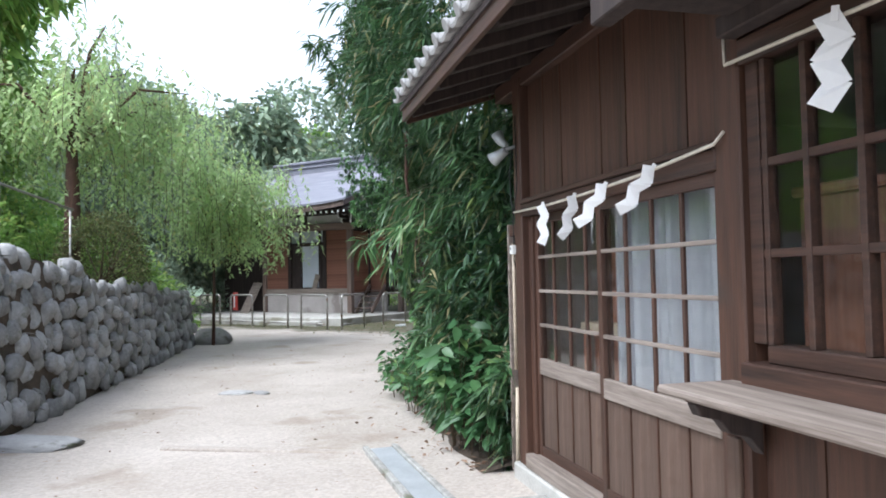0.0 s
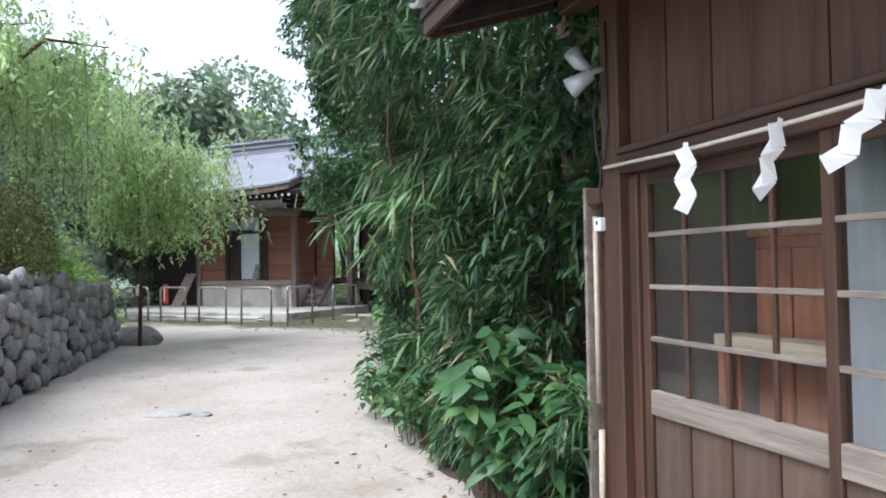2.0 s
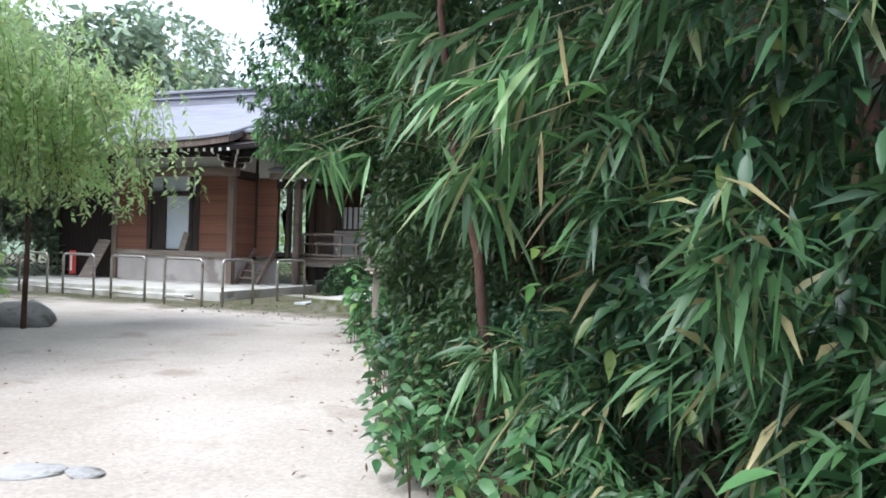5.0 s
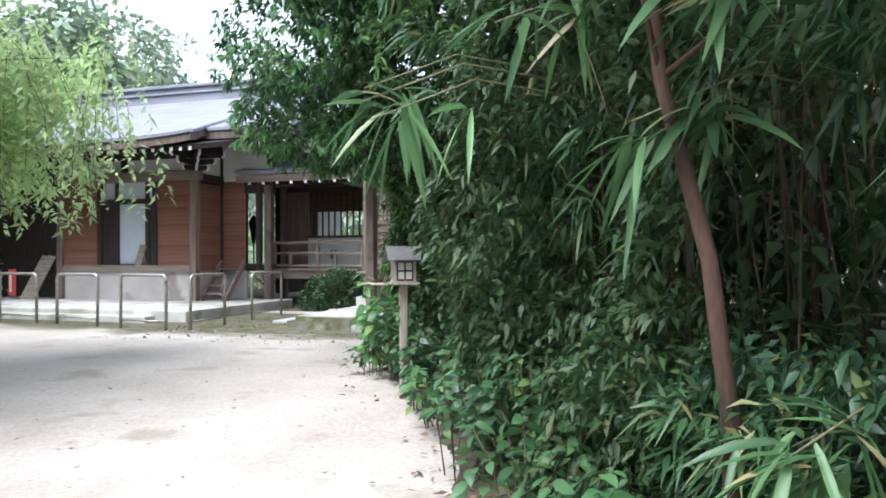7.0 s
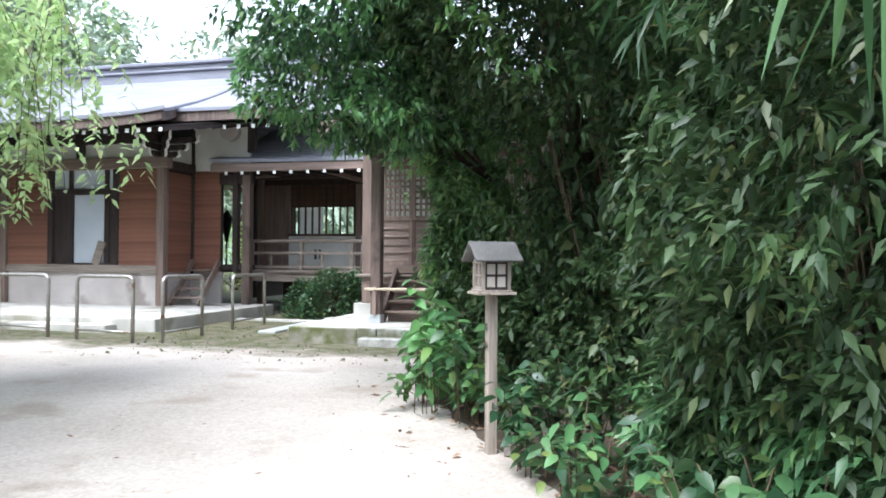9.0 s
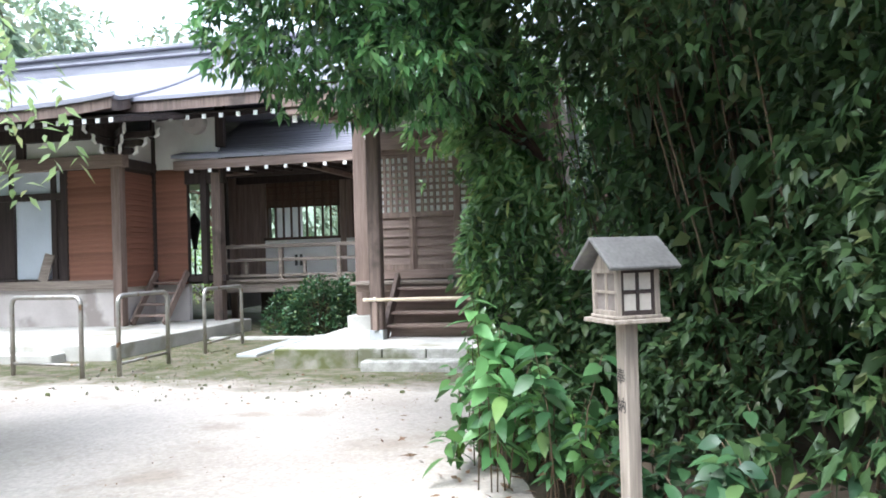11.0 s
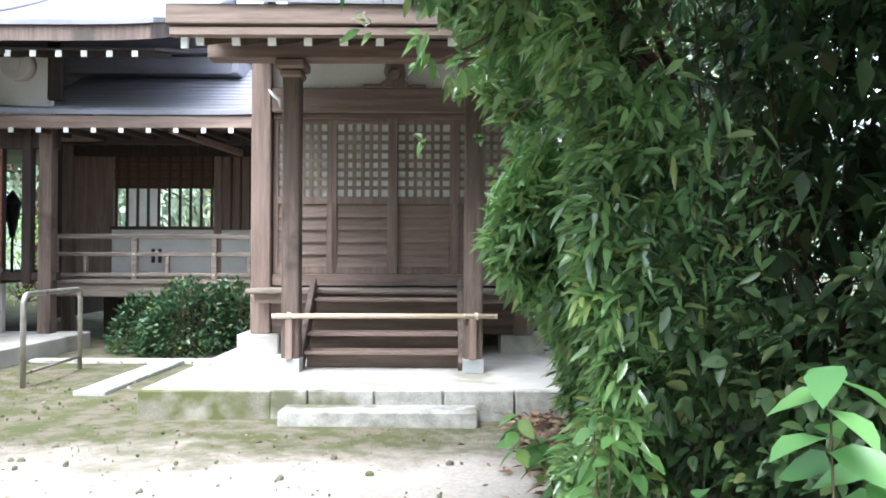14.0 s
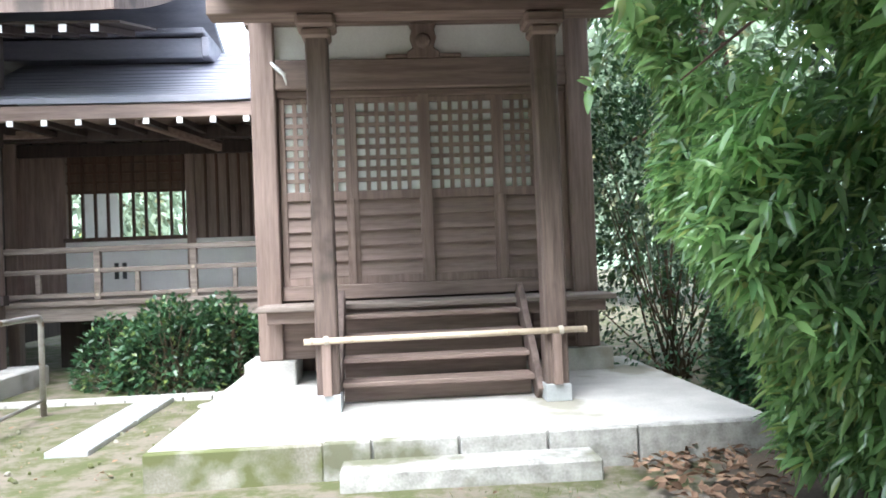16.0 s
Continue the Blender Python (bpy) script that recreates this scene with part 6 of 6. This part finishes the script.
# evergreen whose crown hangs over the yard's corner
ov = thing("tree", "evergreen tree with a dense dark crown over the path", "tree", group="trees in the wood")
bm = bmesh.new()
tube(bm, [(-7.3, 14.5, -0.1), (-7.45, 14.45, 1.5), (-7.9, 14.1, 3.0), (-8.5, 13.8, 4.8), (-8.7, 13.8, 6.8)], [0.08, 0.07, 0.06, 0.045, 0.02], 9)
pos = []
for cx, cy, cz, rx, ry, rz, n in ((-9.7, 13.6, 4.0, 1.3, 1.3, 1.3, 1600), (-9.6, 13.3, 5.6, 1.5, 1.5, 1.4, 1600), (-9.1, 13.6, 7.0, 1.3, 1.4, 1.2, 900), (-10.0, 13.75, 3.0, 0.95, 0.8, 0.65, 900), (-9.5, 13.6, 2.65, 0.7, 0.7, 0.4, 450), (-8.9, 12.6, 4.6, 1.1, 1.0, 1.3, 900), (-7.7, 14.9, 3.6, 1.2, 1.3, 1.5, 1300)):
    d = unit(RS.randn(n, 3))
    k = (0.55 + 0.45 * RS.uniform(0, 1, n) ** 0.5) * (1 + 0.14 * lump(d * 2, 1.7, cx) + 0.08 * lump(d * 5, 1.4, cz))
    p = np.array((cx, cy, cz)) + d * k[:, None] * np.array((rx, ry, rz))
    pos.append(np.c_[p[lump(p, 2.2, cy) > -0.5], d[lump(p, 2.2, cy) > -0.5]])
    for j in range(4 if cz > 3.5 else 0):
        b = Vector((cx, cy, cz)) + Vector(RS.randn(3)) * 0.45
        a = Vector((-7.9, 14.1, 3.0)).lerp(Vector((-8.7, 13.8, 6.4)), min(1, max(0, (cz - 3.2) / 3.5)))
        tube(bm, [a, a.lerp(b, 0.5) + Vector((0, 0, 0.15)), b], [0.025, 0.015, 0.005], 6)
finish("trunk", bm, "bark", ov)
pos = np.concatenate(pos)
base, way = fans(pos[:, :3], pos[:, 3:], 6, 0.6, 0.45)
n = len(base)
# leaves meant as lit are coloured paler, most of them low in the crown
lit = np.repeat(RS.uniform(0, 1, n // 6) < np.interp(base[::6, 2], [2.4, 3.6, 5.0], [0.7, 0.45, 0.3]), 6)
for pick, sort in ((lit, "fresh_or_lit_leaf"), (~lit, "shrub_leaf")):
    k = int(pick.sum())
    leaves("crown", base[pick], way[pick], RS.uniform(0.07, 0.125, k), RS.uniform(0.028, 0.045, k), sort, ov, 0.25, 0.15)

# evergreen behind the yard shrub
ev = thing("tree", "small evergreen tree with a dark dense crown", "tree", group="trees in the wood")
bm = bmesh.new()
tube(bm, [(-7.0, 17.0, -0.1), (-7.05, 17.0, 1.5), (-6.95, 17.1, 3.2), (-7.0, 17.0, 5.4)], [0.07, 0.06, 0.045, 0.01], 8)
finish("trunk", bm, "bark", ev)
pos = []
for cx, cy, cz, rx, ry, rz in ((-7.1, 16.8, 2.6, 1.1, 1.3, 1.3), (-7.0, 17.0, 4.4, 1.0, 1.2, 1.4), (-6.9, 15.9, 4.0, 1.0, 1.1, 1.8)):
    d = unit(RS.randn(1100, 3))
    k = (0.4 + 0.6 * RS.uniform(0, 1, 1100) ** 0.5) * (1 + 0.14 * lump(d * 2, 1.7, cz))
    pos.append(np.c_[np.array((cx, cy, cz)) + d * k[:, None] * np.array((rx, ry, rz)), d])
pos = np.concatenate(pos)
base, way = fans(pos[:, :3], pos[:, 3:], 6, 0.6, 0.4)
n = len(base)
leaves("crown", base, way, RS.uniform(0.08, 0.14, n), RS.uniform(0.035, 0.06, n), "shaded_leaf", ev, 0.25, 0.15)

# broad-leaved spray beside the bamboo
bs = thing("broadleaf_spray", "leafy spray of broad fresh green leaves", "branch", group="planting along the path")
bm = bmesh.new()
base, way = [], []
for x, y, z in ((-5.3, 7.0, 1.95), (-5.15, 6.95, 1.75), (-5.25, 6.85, 1.5), (-5.05, 6.9, 1.3), (-5.35, 7.1, 1.65), (-4.95, 6.75, 1.9), (-5.1, 7.05, 1.15)):
    a, t = Vector((-4.6, 7.5, z + 0.1)), Vector((x, y, z))
    tube(bm, [a, a.lerp(t, 0.5) + Vector((0, 0, 0.08)), t], [0.007, 0.005, 0.002], 5)
    for k in range(11):
        base.append(a.lerp(t, 0.4 + 0.06 * k) + Vector((0, 0, 0.03)))
        g = 2.4 * k
        way.append((math.cos(g) - 0.4, math.sin(g) - 0.3, RS.uniform(-0.5, 0.1)))
finish("twig", bm, "twig", bs)
n = len(base)
leaves("leaves", np.array(base), np.array(way), RS.uniform(0.09, 0.14, n), RS.uniform(0.032, 0.048, n), "bright_leaf", bs, 0.3, 0.12, True)

# leafy boughs over the yard before the worship hall
bo = thing("bough", "leafy evergreen bough reaching over the yard", "branch", group="planting along the path")
bm = bmesh.new()
tips, outs = [], []
for x, y, z, k in ((-10.55, 14.2, 2.72, 22), (-10.2, 14.5, 2.62, 24), (-9.9, 14.3, 2.75, 26), (-9.95, 15.5, 2.4, 24), (-9.7, 15.8, 2.5, 24), (-9.5, 16.0, 2.1, 22), (-10.0, 14.9, 2.9, 24), (-9.6, 15.2, 2.8, 24), (-9.4, 14.2, 2.6, 22)):
    a = Vector((-8.7, 14.8, 2.1))
    t = Vector((x, y, z))
    tube(bm, [a, a.lerp(t, 0.5) + Vector((0, 0, 0.35)), t], [0.02, 0.012, 0.004], 6)
    for _ in range(k):
        f = RS.uniform(0.35, 1.0)
        tips.append(a.lerp(t, f) + Vector((0, 0, 1.4 * f * (1 - f))) + Vector(RS.randn(3)) * 0.17)
        outs.append((-0.8, -0.2, 0))
finish("branch", bm, "bark", bo)
base, way = fans(np.array(tips), np.array(outs), 6, 0.6, 0.4)
n = len(base)
# same daylit green as the yard shrubs
leaves("leaves", base, way, RS.uniform(0.08, 0.14, n), RS.uniform(0.032, 0.052, n), "lit_yard_leaf", bo, 0.25, 0.15, True)


# ---- trees ----
def crown(c, r, n, seed, hollow=0.45):
    d = unit(RS.randn(n, 3))
    k = hollow + (1 - hollow) * RS.uniform(0, 1, n) ** 0.6
    k *= 1 + 0.16 * lump(d * 2, 1.6, seed) + 0.06 * lump(d * 5, 1.5, seed + 3)
    p = np.array(c) + d * k[:, None] * np.array(r)
    return p[lump(p, 1.4, seed) > -0.45], d[lump(p, 1.4, seed) > -0.45]


def tree(x, y, z0, h, crowns, n, size, material, label, r=0.16, group="trees round the yard", limbs=9):
    ob = thing("tree", label, "tree", group=group)
    bm = bmesh.new()
    top = Vector((x + RS.randn() * 0.2, y + RS.randn() * 0.2, z0 + h * 0.8))
    P = [Vector((x, y, z0 - 0.2)), Vector((x, y, z0)).lerp(top, 0.3) + Vector((RS.randn(), RS.randn(), 0)) * 0.12, Vector((x, y, z0)).lerp(top, 0.65) + Vector((RS.randn(), RS.randn(), 0)) * 0.2, top]
    tube(bm, P, [r * 1.2, r, r * 0.7, r * 0.25], 9)
    for k in range(limbs):
        c, rr = crowns[k % len(crowns)]
        a = P[1].lerp(P[3], RS.uniform(0, 0.9))
        b = Vector(c) + Vector(RS.randn(3) * np.array(rr) * 0.45)
        tube(bm, [a, a.lerp(b, 0.5) + Vector((0, 0, 0.3)), b], [r * 0.45, r * 0.25, r * 0.06], 6)
    finish("trunk", bm, "bark", ob)
    for i, (c, rr) in enumerate(crowns):
        p, d = crown(c, rr, n, x + i * 3.1)
        m = len(p)
        leaves("crown", p, d + RS.randn(m, 3) * 0.8 + np.array([0, 0, -0.4]), RS.uniform(0.7, 1.3, m) * size, RS.uniform(0.35, 0.5, m) * size, material, ob, 0.3, 0.15)
    return ob


def weeping(x, y, z0, h, arms, label, r=0.1):
    """A weeping tree: limbs arch out and long leafy strands hang from them."""
    ob = thing("weeping_tree", label, "tree", group="weeping trees")
    bm, tw = bmesh.new(), bmesh.new()
    tube(bm, [(x, y, z0 - 0.3), (x + 0.05, y, z0 + h * 0.35), (x - 0.05, y + 0.05, z0 + h * 0.7), (x, y, z0 + h)], [r * 1.2, r, r * 0.7, r * 0.3], 9)
    base, way = [], []
    for ax, ay, az, zend, cnt in arms:
        a, t = Vector((x, y, z0 + h * 0.7)), Vector((ax, ay, az))
        mid = a.lerp(t, 0.55) + Vector((0, 0, 0.5))
        tube(bm, [a, mid, t], [r * 0.4, r * 0.25, r * 0.08], 6)
        for k in range(cnt):
            f = RS.uniform(0.15, 1.0)
            p = a.lerp(mid, min(1, f * 2)) if f < 0.5 else mid.lerp(t, f * 2 - 1)
            p = p + Vector((RS.randn() * 0.45, RS.randn() * 0.45, RS.uniform(-0.3, 0.35)))
            ln = max(0.5, (p.z - zend) * RS.uniform(0.35, 1.0))
            ox, oy = RS.randn() * 0.32, RS.randn() * 0.32
            e = p + Vector((ox, oy, -ln))
            if k % 3 == 0:
                tube(tw, [p, p.lerp(e, 0.5) + Vector((ox, oy, 0)) * 0.3, e], 0.004, 4)
            m = int(ln / 0.045)
            for j in range(m):
                q = p.lerp(e, j / m)
                base.append(q)
                b = RS.uniform(0, 2 * math.pi)
                way.append((math.cos(b), math.sin(b), RS.uniform(-1.2, 0.1)))
    finish("trunk", bm, "bark", ob)
    finish("strands", tw, "twig", ob)
    base, way = np.array(base), np.array(way)
    n = len(base)
    leaves("leaves", base, way, RS.uniform(0.08, 0.16, n), RS.uniform(0.035, 0.065, n), "willow_leaf", ob, 0.2, 0.1)


weeping(-12.9, 8.0, 1.6, 3.2, [(-11.2, 7.0, 4.7, 3.5, 45), (-13.4, 6.6, 4.7, 3.8, 45), (-12.0, 9.8, 5.0, 2.9, 60), (-13.6, 9.6, 5.6, 2.8, 50), (-12.2, 8.2, 5.9, 3.9, 45), (-12.9, 11.0, 4.9, 2.0, 70), (-14.6, 8.4, 5.2, 2.9, 40)], "weeping tree with pale green hanging leaves on the terrace", 0.13)
weeping(-14.0, 12.1, 0.0, 3.6, [(-13.0, 12.9, 4.0, 1.5, 60), (-13.8, 13.4, 3.9, 1.5, 60), (-13.3, 11.6, 4.4, 1.8, 60), (-14.9, 12.8, 4.2, 1.8, 50), (-14.4, 11.2, 4.8, 1.8, 50), (-12.6, 12.3, 3.6, 1.6, 50)], "young weeping tree with pale green hanging leaves", 0.035)


def round_bush(x, y, z, rx, ry, rz, n, size, material, label, name="shrub"):
    ob = thing(name, label, "shrub", group="clipped bushes" if "clipped" in label else "bushes by the halls")
    d = unit(RS.randn(n, 3))
    d[:, 2] = np.abs(d[:, 2])
    k = (0.75 + 0.25 * RS.uniform(0, 1, n)) * (1 + 0.16 * lump(d, 3.0, x))
    p = np.array((x, y, z)) + d * k[:, None] * np.array((rx, ry, rz))
    leaves("leaves", p, d + RS.randn(n, 3) * 0.6, RS.uniform(0.7, 1.3, n) * size, RS.uniform(0.38, 0.5, n) * size, material, ob, 0.2, 0.15)
    tips = p[RS.choice(n, 25)]
    bm = bmesh.new()
    for t in tips:
        tube(bm, [(x + RS.randn() * 0.1, y + RS.randn() * 0.1, z - 0.05), Vector((x, y, z)).lerp(Vector(t), 0.55), t], [0.015, 0.01, 0.004], 5)
    finish("stems", bm, "twig", ob)


mm = lambda s, d: (WM @ Vector((s, d, 0)))
for s, d, rx, rz, n in ((9.3, 0.75, 0.9, 1.3, 7500), (5.6, 2.6, 1.2, 1.3, 3500), (11.5, 2.4, 1.2, 1.0, 3000)):
    p = mm(s, d)
    round_bush(p.x, p.y, 1.45, rx, rx * 0.8, rz, n, 0.06, "olive_leaf" if s == 9.3 else "terrace_leaf", "clipped round evergreen bush on the terrace" if s == 9.3 else "bright green bush on the terrace")
round_bush(-13.35, 21.6, 0.0, 0.75, 0.6, 1.1, 2600, 0.1, "shrub_leaf", "dark green glossy bush beside the gallery")
round_bush(-12.75, 21.9, 0.0, 0.6, 0.5, 1.0, 1800, 0.1, "shrub_leaf", "dark green glossy bush beside the gallery")
round_bush(-14.1, 21.9, 0.0, 0.5, 0.45, 0.75, 1200, 0.09, "shrub_leaf", "dark green glossy bush beside the gallery")

# wood and hill behind
far = [(-24, 12, 0.8, 8, 3.2), (-20.5, 9.0, 1.5, 7, 3.0), (-17.8, 6.6, 1.6, 7.5, 2.8), (-27, 17, 0.4, 8.5, 3.6), (-30, 22, 0, 10, 4.5), (-27, 27, 0, 9.6, 3.6), (-35, 31, 0, 11.5, 5), (-26, 40, 0, 9, 4.5), (-38, 42, 0, 14, 6), (-28, 46, 0, 13, 6), (-40, 26, 0, 11.5, 6), (-8, 38, 0, 11, 4.5), (-3, 33, 0, 10, 4), (-42, 14, 2, 15, 6), (-33, 6, 2, 13, 5), (-24, 3, 2, 10, 4), (-34, 36, 0, 11, 5)]
for k, (x, y, z0, h, r) in enumerate(far):
    cs = [((x + RS.randn() * r * 0.3, y + RS.randn() * r * 0.3, z0 + h * f), (r * g, r * g, h * 0.26)) for f, g in ((0.35, 0.9), (0.62, 1.0), (0.84, 0.65))]
    tree(x, y, z0, h, cs, 3200, 0.34 if h < 9.5 else 0.55, "terrace_leaf" if k in (1, 2, 16) else "haze_leaf", "tall broadleaf tree in pale green", 0.2)
for x, y, rx, rz in ((-15.5, 9.6, 1.6, 1.6), (-17.2, 11.8, 1.8, 2.2), (-19.5, 13.4, 1.8, 2.4), (-22.0, 15.2, 2.0, 2.6), (-23.8, 17.6, 1.9, 2.6), (-25.0, 20.0, 1.9, 2.8), (-18.5, 9.5, 2.2, 3.0), (-14.6, 6.4, 1.6, 1.8), (-22.5, 11.0, 2.6, 3.4), (-16.5, 4.5, 2.2, 2.6), (-26.5, 14.5, 2.6, 4.0)):
    round_bush(x, y, 1.3 if y < 11 else 0.1, rx, rx, rz, 2600, 0.17, "terrace_leaf" if x > -20 else "haze_leaf", "leafy green bush at the edge of the wood")
for x, y, rx, rz in ((-19.5, 34.0, 2.2, 2.2), (-22.5, 33.5, 2.0, 2.6), (-17.0, 36.0, 2.4, 1.6), (-7.75, 20.7, 1.2, 4.4), (-6.2, 19.4, 1.4, 3.0), (-7.2, 18.9, 0.8, 2.0)):
    round_bush(x, y, 0.0, rx, rx, rz, 2200 if y > 25 else 9000, 0.17 if y > 25 else 0.09, "terrace_leaf" if y > 25 else "shrub_leaf", "leafy green bush behind the halls")
# right side: trees seen through and over the planting
for x, y, h, r in ((-5.2, 17.5, 6.5, 1.9), (-4.5, 13.2, 9, 2.6), (-1.2, 11.0, 9, 2.8), (-3.0, 16.0, 9, 2.8), (-1.5, 20.5, 9, 3), (2.5, 9.0, 10, 3.4), (1.0, 15.0, 10, 3.5), (-6.6, 22.0, 7.5, 2.2)):
    cs = [((x, y, h * f), (r * g, r * g, h * 0.24)) for f, g in ((0.3, 0.9), (0.58, 1.0), (0.82, 0.7))]
    tree(x, y, 0, h, cs, 1500, 0.2, "shaded_leaf", "shaded evergreen tree in the wood", 0.13, "trees in the wood")
# behind the walker
for x, y, h, r in ((8, -6, 9, 3.5), (3, -11, 10, 4), (-6, -10, 9, 4), (-13, -4, 9, 4), (10, 3, 9, 3.5)):
    cs = [((x, y, h * f), (r * g, r * g, h * 0.28)) for f, g in ((0.4, 0.9), (0.7, 0.9))]
    tree(x, y, 0, h, cs, 900, 0.35, "haze_leaf", "tall broadleaf tree in pale green", 0.2)
# wooded hill in the distance
bm = bmesh.new()
pv = None
for k in range(60):
    a = radians(-20 + k * 3.2)
    row = []
    for d, z in ((60, 0), (85, 11), (115, 22), (150, 30)):
        f = 0.75 + 0.3 * noise.noise((math.cos(a) * 2.2, math.sin(a) * 2.2, d * 0.01))
        row.append(bm.verts.new((-10 + d * math.cos(a + 0.6), 15 + d * math.sin(a + 0.6), z * f * (1 + 0.08 * RS.randn()))))
    if pv:
        for j in range(3):
            bm.faces.new((pv[j], row[j], row[j + 1], pv[j + 1])).smooth = True
    pv = row
# the hill's haze is only in its leaf colour
tagged(finish("backdrop_hill", bm, "haze_leaf"), "hazy wooded hill in the distance", "hill", kind="structure")

# ---- loose things on the ground ----
p, o = edge_points(RS.uniform(1.0, 9.0, 2600))
q = p + o * (RS.exponential(0.22, 2600) - 0.45)[:, None]
base = np.c_[q, np.full(2600, 0.012) + np.where((((q - p) * o).sum(1)) < -0.05, 0.05, 0)]
fl = leaves("fallen_leaves", base, np.c_[RS.randn(2600, 2), RS.randn(2600) * 0.15], RS.uniform(0.04, 0.11, 2600), RS.uniform(0.012, 0.035, 2600), "litter", None, 0.05, 0.1)
tagged(fl, "scattered brown fallen leaves along the planting", "fallen leaves", kind="stuff")
n = 1500
base = np.c_[RS.uniform(-9.3, -7.6, n), RS.uniform(15.2, 17.6, n), np.full(n, 0.03) + RS.uniform(0, 0.05, n)]
fl = leaves("fallen_leaves", base, np.c_[RS.randn(n, 2), RS.randn(n) * 0.3], RS.uniform(0.06, 0.13, n), RS.uniform(0.03, 0.05, n), "litter", None, 0.1, 0.2)
tagged(fl, "heap of reddish-brown fallen leaves by the platform", "fallen leaves", kind="stuff")
n = 900
base = np.c_[RS.uniform(-12, -3, n), RS.uniform(3, 16, n), np.full(n, 0.006)]
fl = leaves("path_litter", base, np.c_[RS.randn(n, 2), RS.randn(n) * 0.05], RS.uniform(0.015, 0.06, n), RS.uniform(0.006, 0.015, n), "litter", None, 0.0, 0.1)
tagged(fl, "sparse dry leaf bits on the sand", "leaf bits", kind="stuff")
n = 15000
q = np.c_[RS.uniform(-21, -9.4, n), RS.uniform(16.2, 20.5, n)]
ok = (lump(np.c_[q, np.zeros(n)], 1.5, 3) + RS.randn(n) * 0.3 > 0.1) & ~((q[:, 0] > -12.4) & (q[:, 1] > 17.2)) & ~((q[:, 0] < -15) & (q[:, 1] > 17.8)) & (q[:, 1] > 16.5 + 0.4 * lump(np.c_[q, np.zeros(n)], 0.8, 9))
q = q[ok]
n = len(q)
gr = leaves("grass", np.c_[q, np.full(n, -0.005)], np.c_[RS.randn(n, 2) * 0.5, np.ones(n)], RS.uniform(0.02, 0.06, n), RS.uniform(0.003, 0.006, n), "grass_blade", None, 0.1, 0.1)
tagged(gr, "thin short yellow-green grass before the halls", "grass", kind="stuff")
n = 420
q = np.c_[RS.uniform(-15, -9.4, n), RS.uniform(15.2, 19.8, n)]
q = q[~((q[:, 0] > -12.4) & (q[:, 1] > 17.2))]
n = len(q)
yl = leaves("yard_litter", np.c_[q, np.full(n, 0.008)], np.c_[RS.randn(n, 2), RS.randn(n) * 0.1], RS.uniform(0.02, 0.06, n), RS.uniform(0.01, 0.022, n), "litter", None, 0.05, 0.2)
tagged(yl, "dry brown leaf bits on the mossy yard", "leaf bits", kind="stuff")
# clods and pebbles in the moss
bm = bmesh.new()
for k in range(260):
    x, y = RS.uniform(-14.8, -9.6), RS.uniform(15.4, 19.6)
    if x > -12.5 and y > 17.1:
        continue
    r = 0.008 + 0.02 * RS.uniform() ** 3
    m = pose(x, y, 0.0, RS.uniform(0, 360), RS.uniform(0, 360), 0) @ Matrix.Diagonal((r * RS.uniform(0.8, 1.5), r, r * 0.7, 1))
    bmesh.ops.create_icosphere(bm, subdivisions=1, radius=1.0, matrix=m)
tagged(finish("pebbles", bm, "mossy_concrete"), "small pebbles and clods in the mossy yard", "pebbles", kind="stuff")
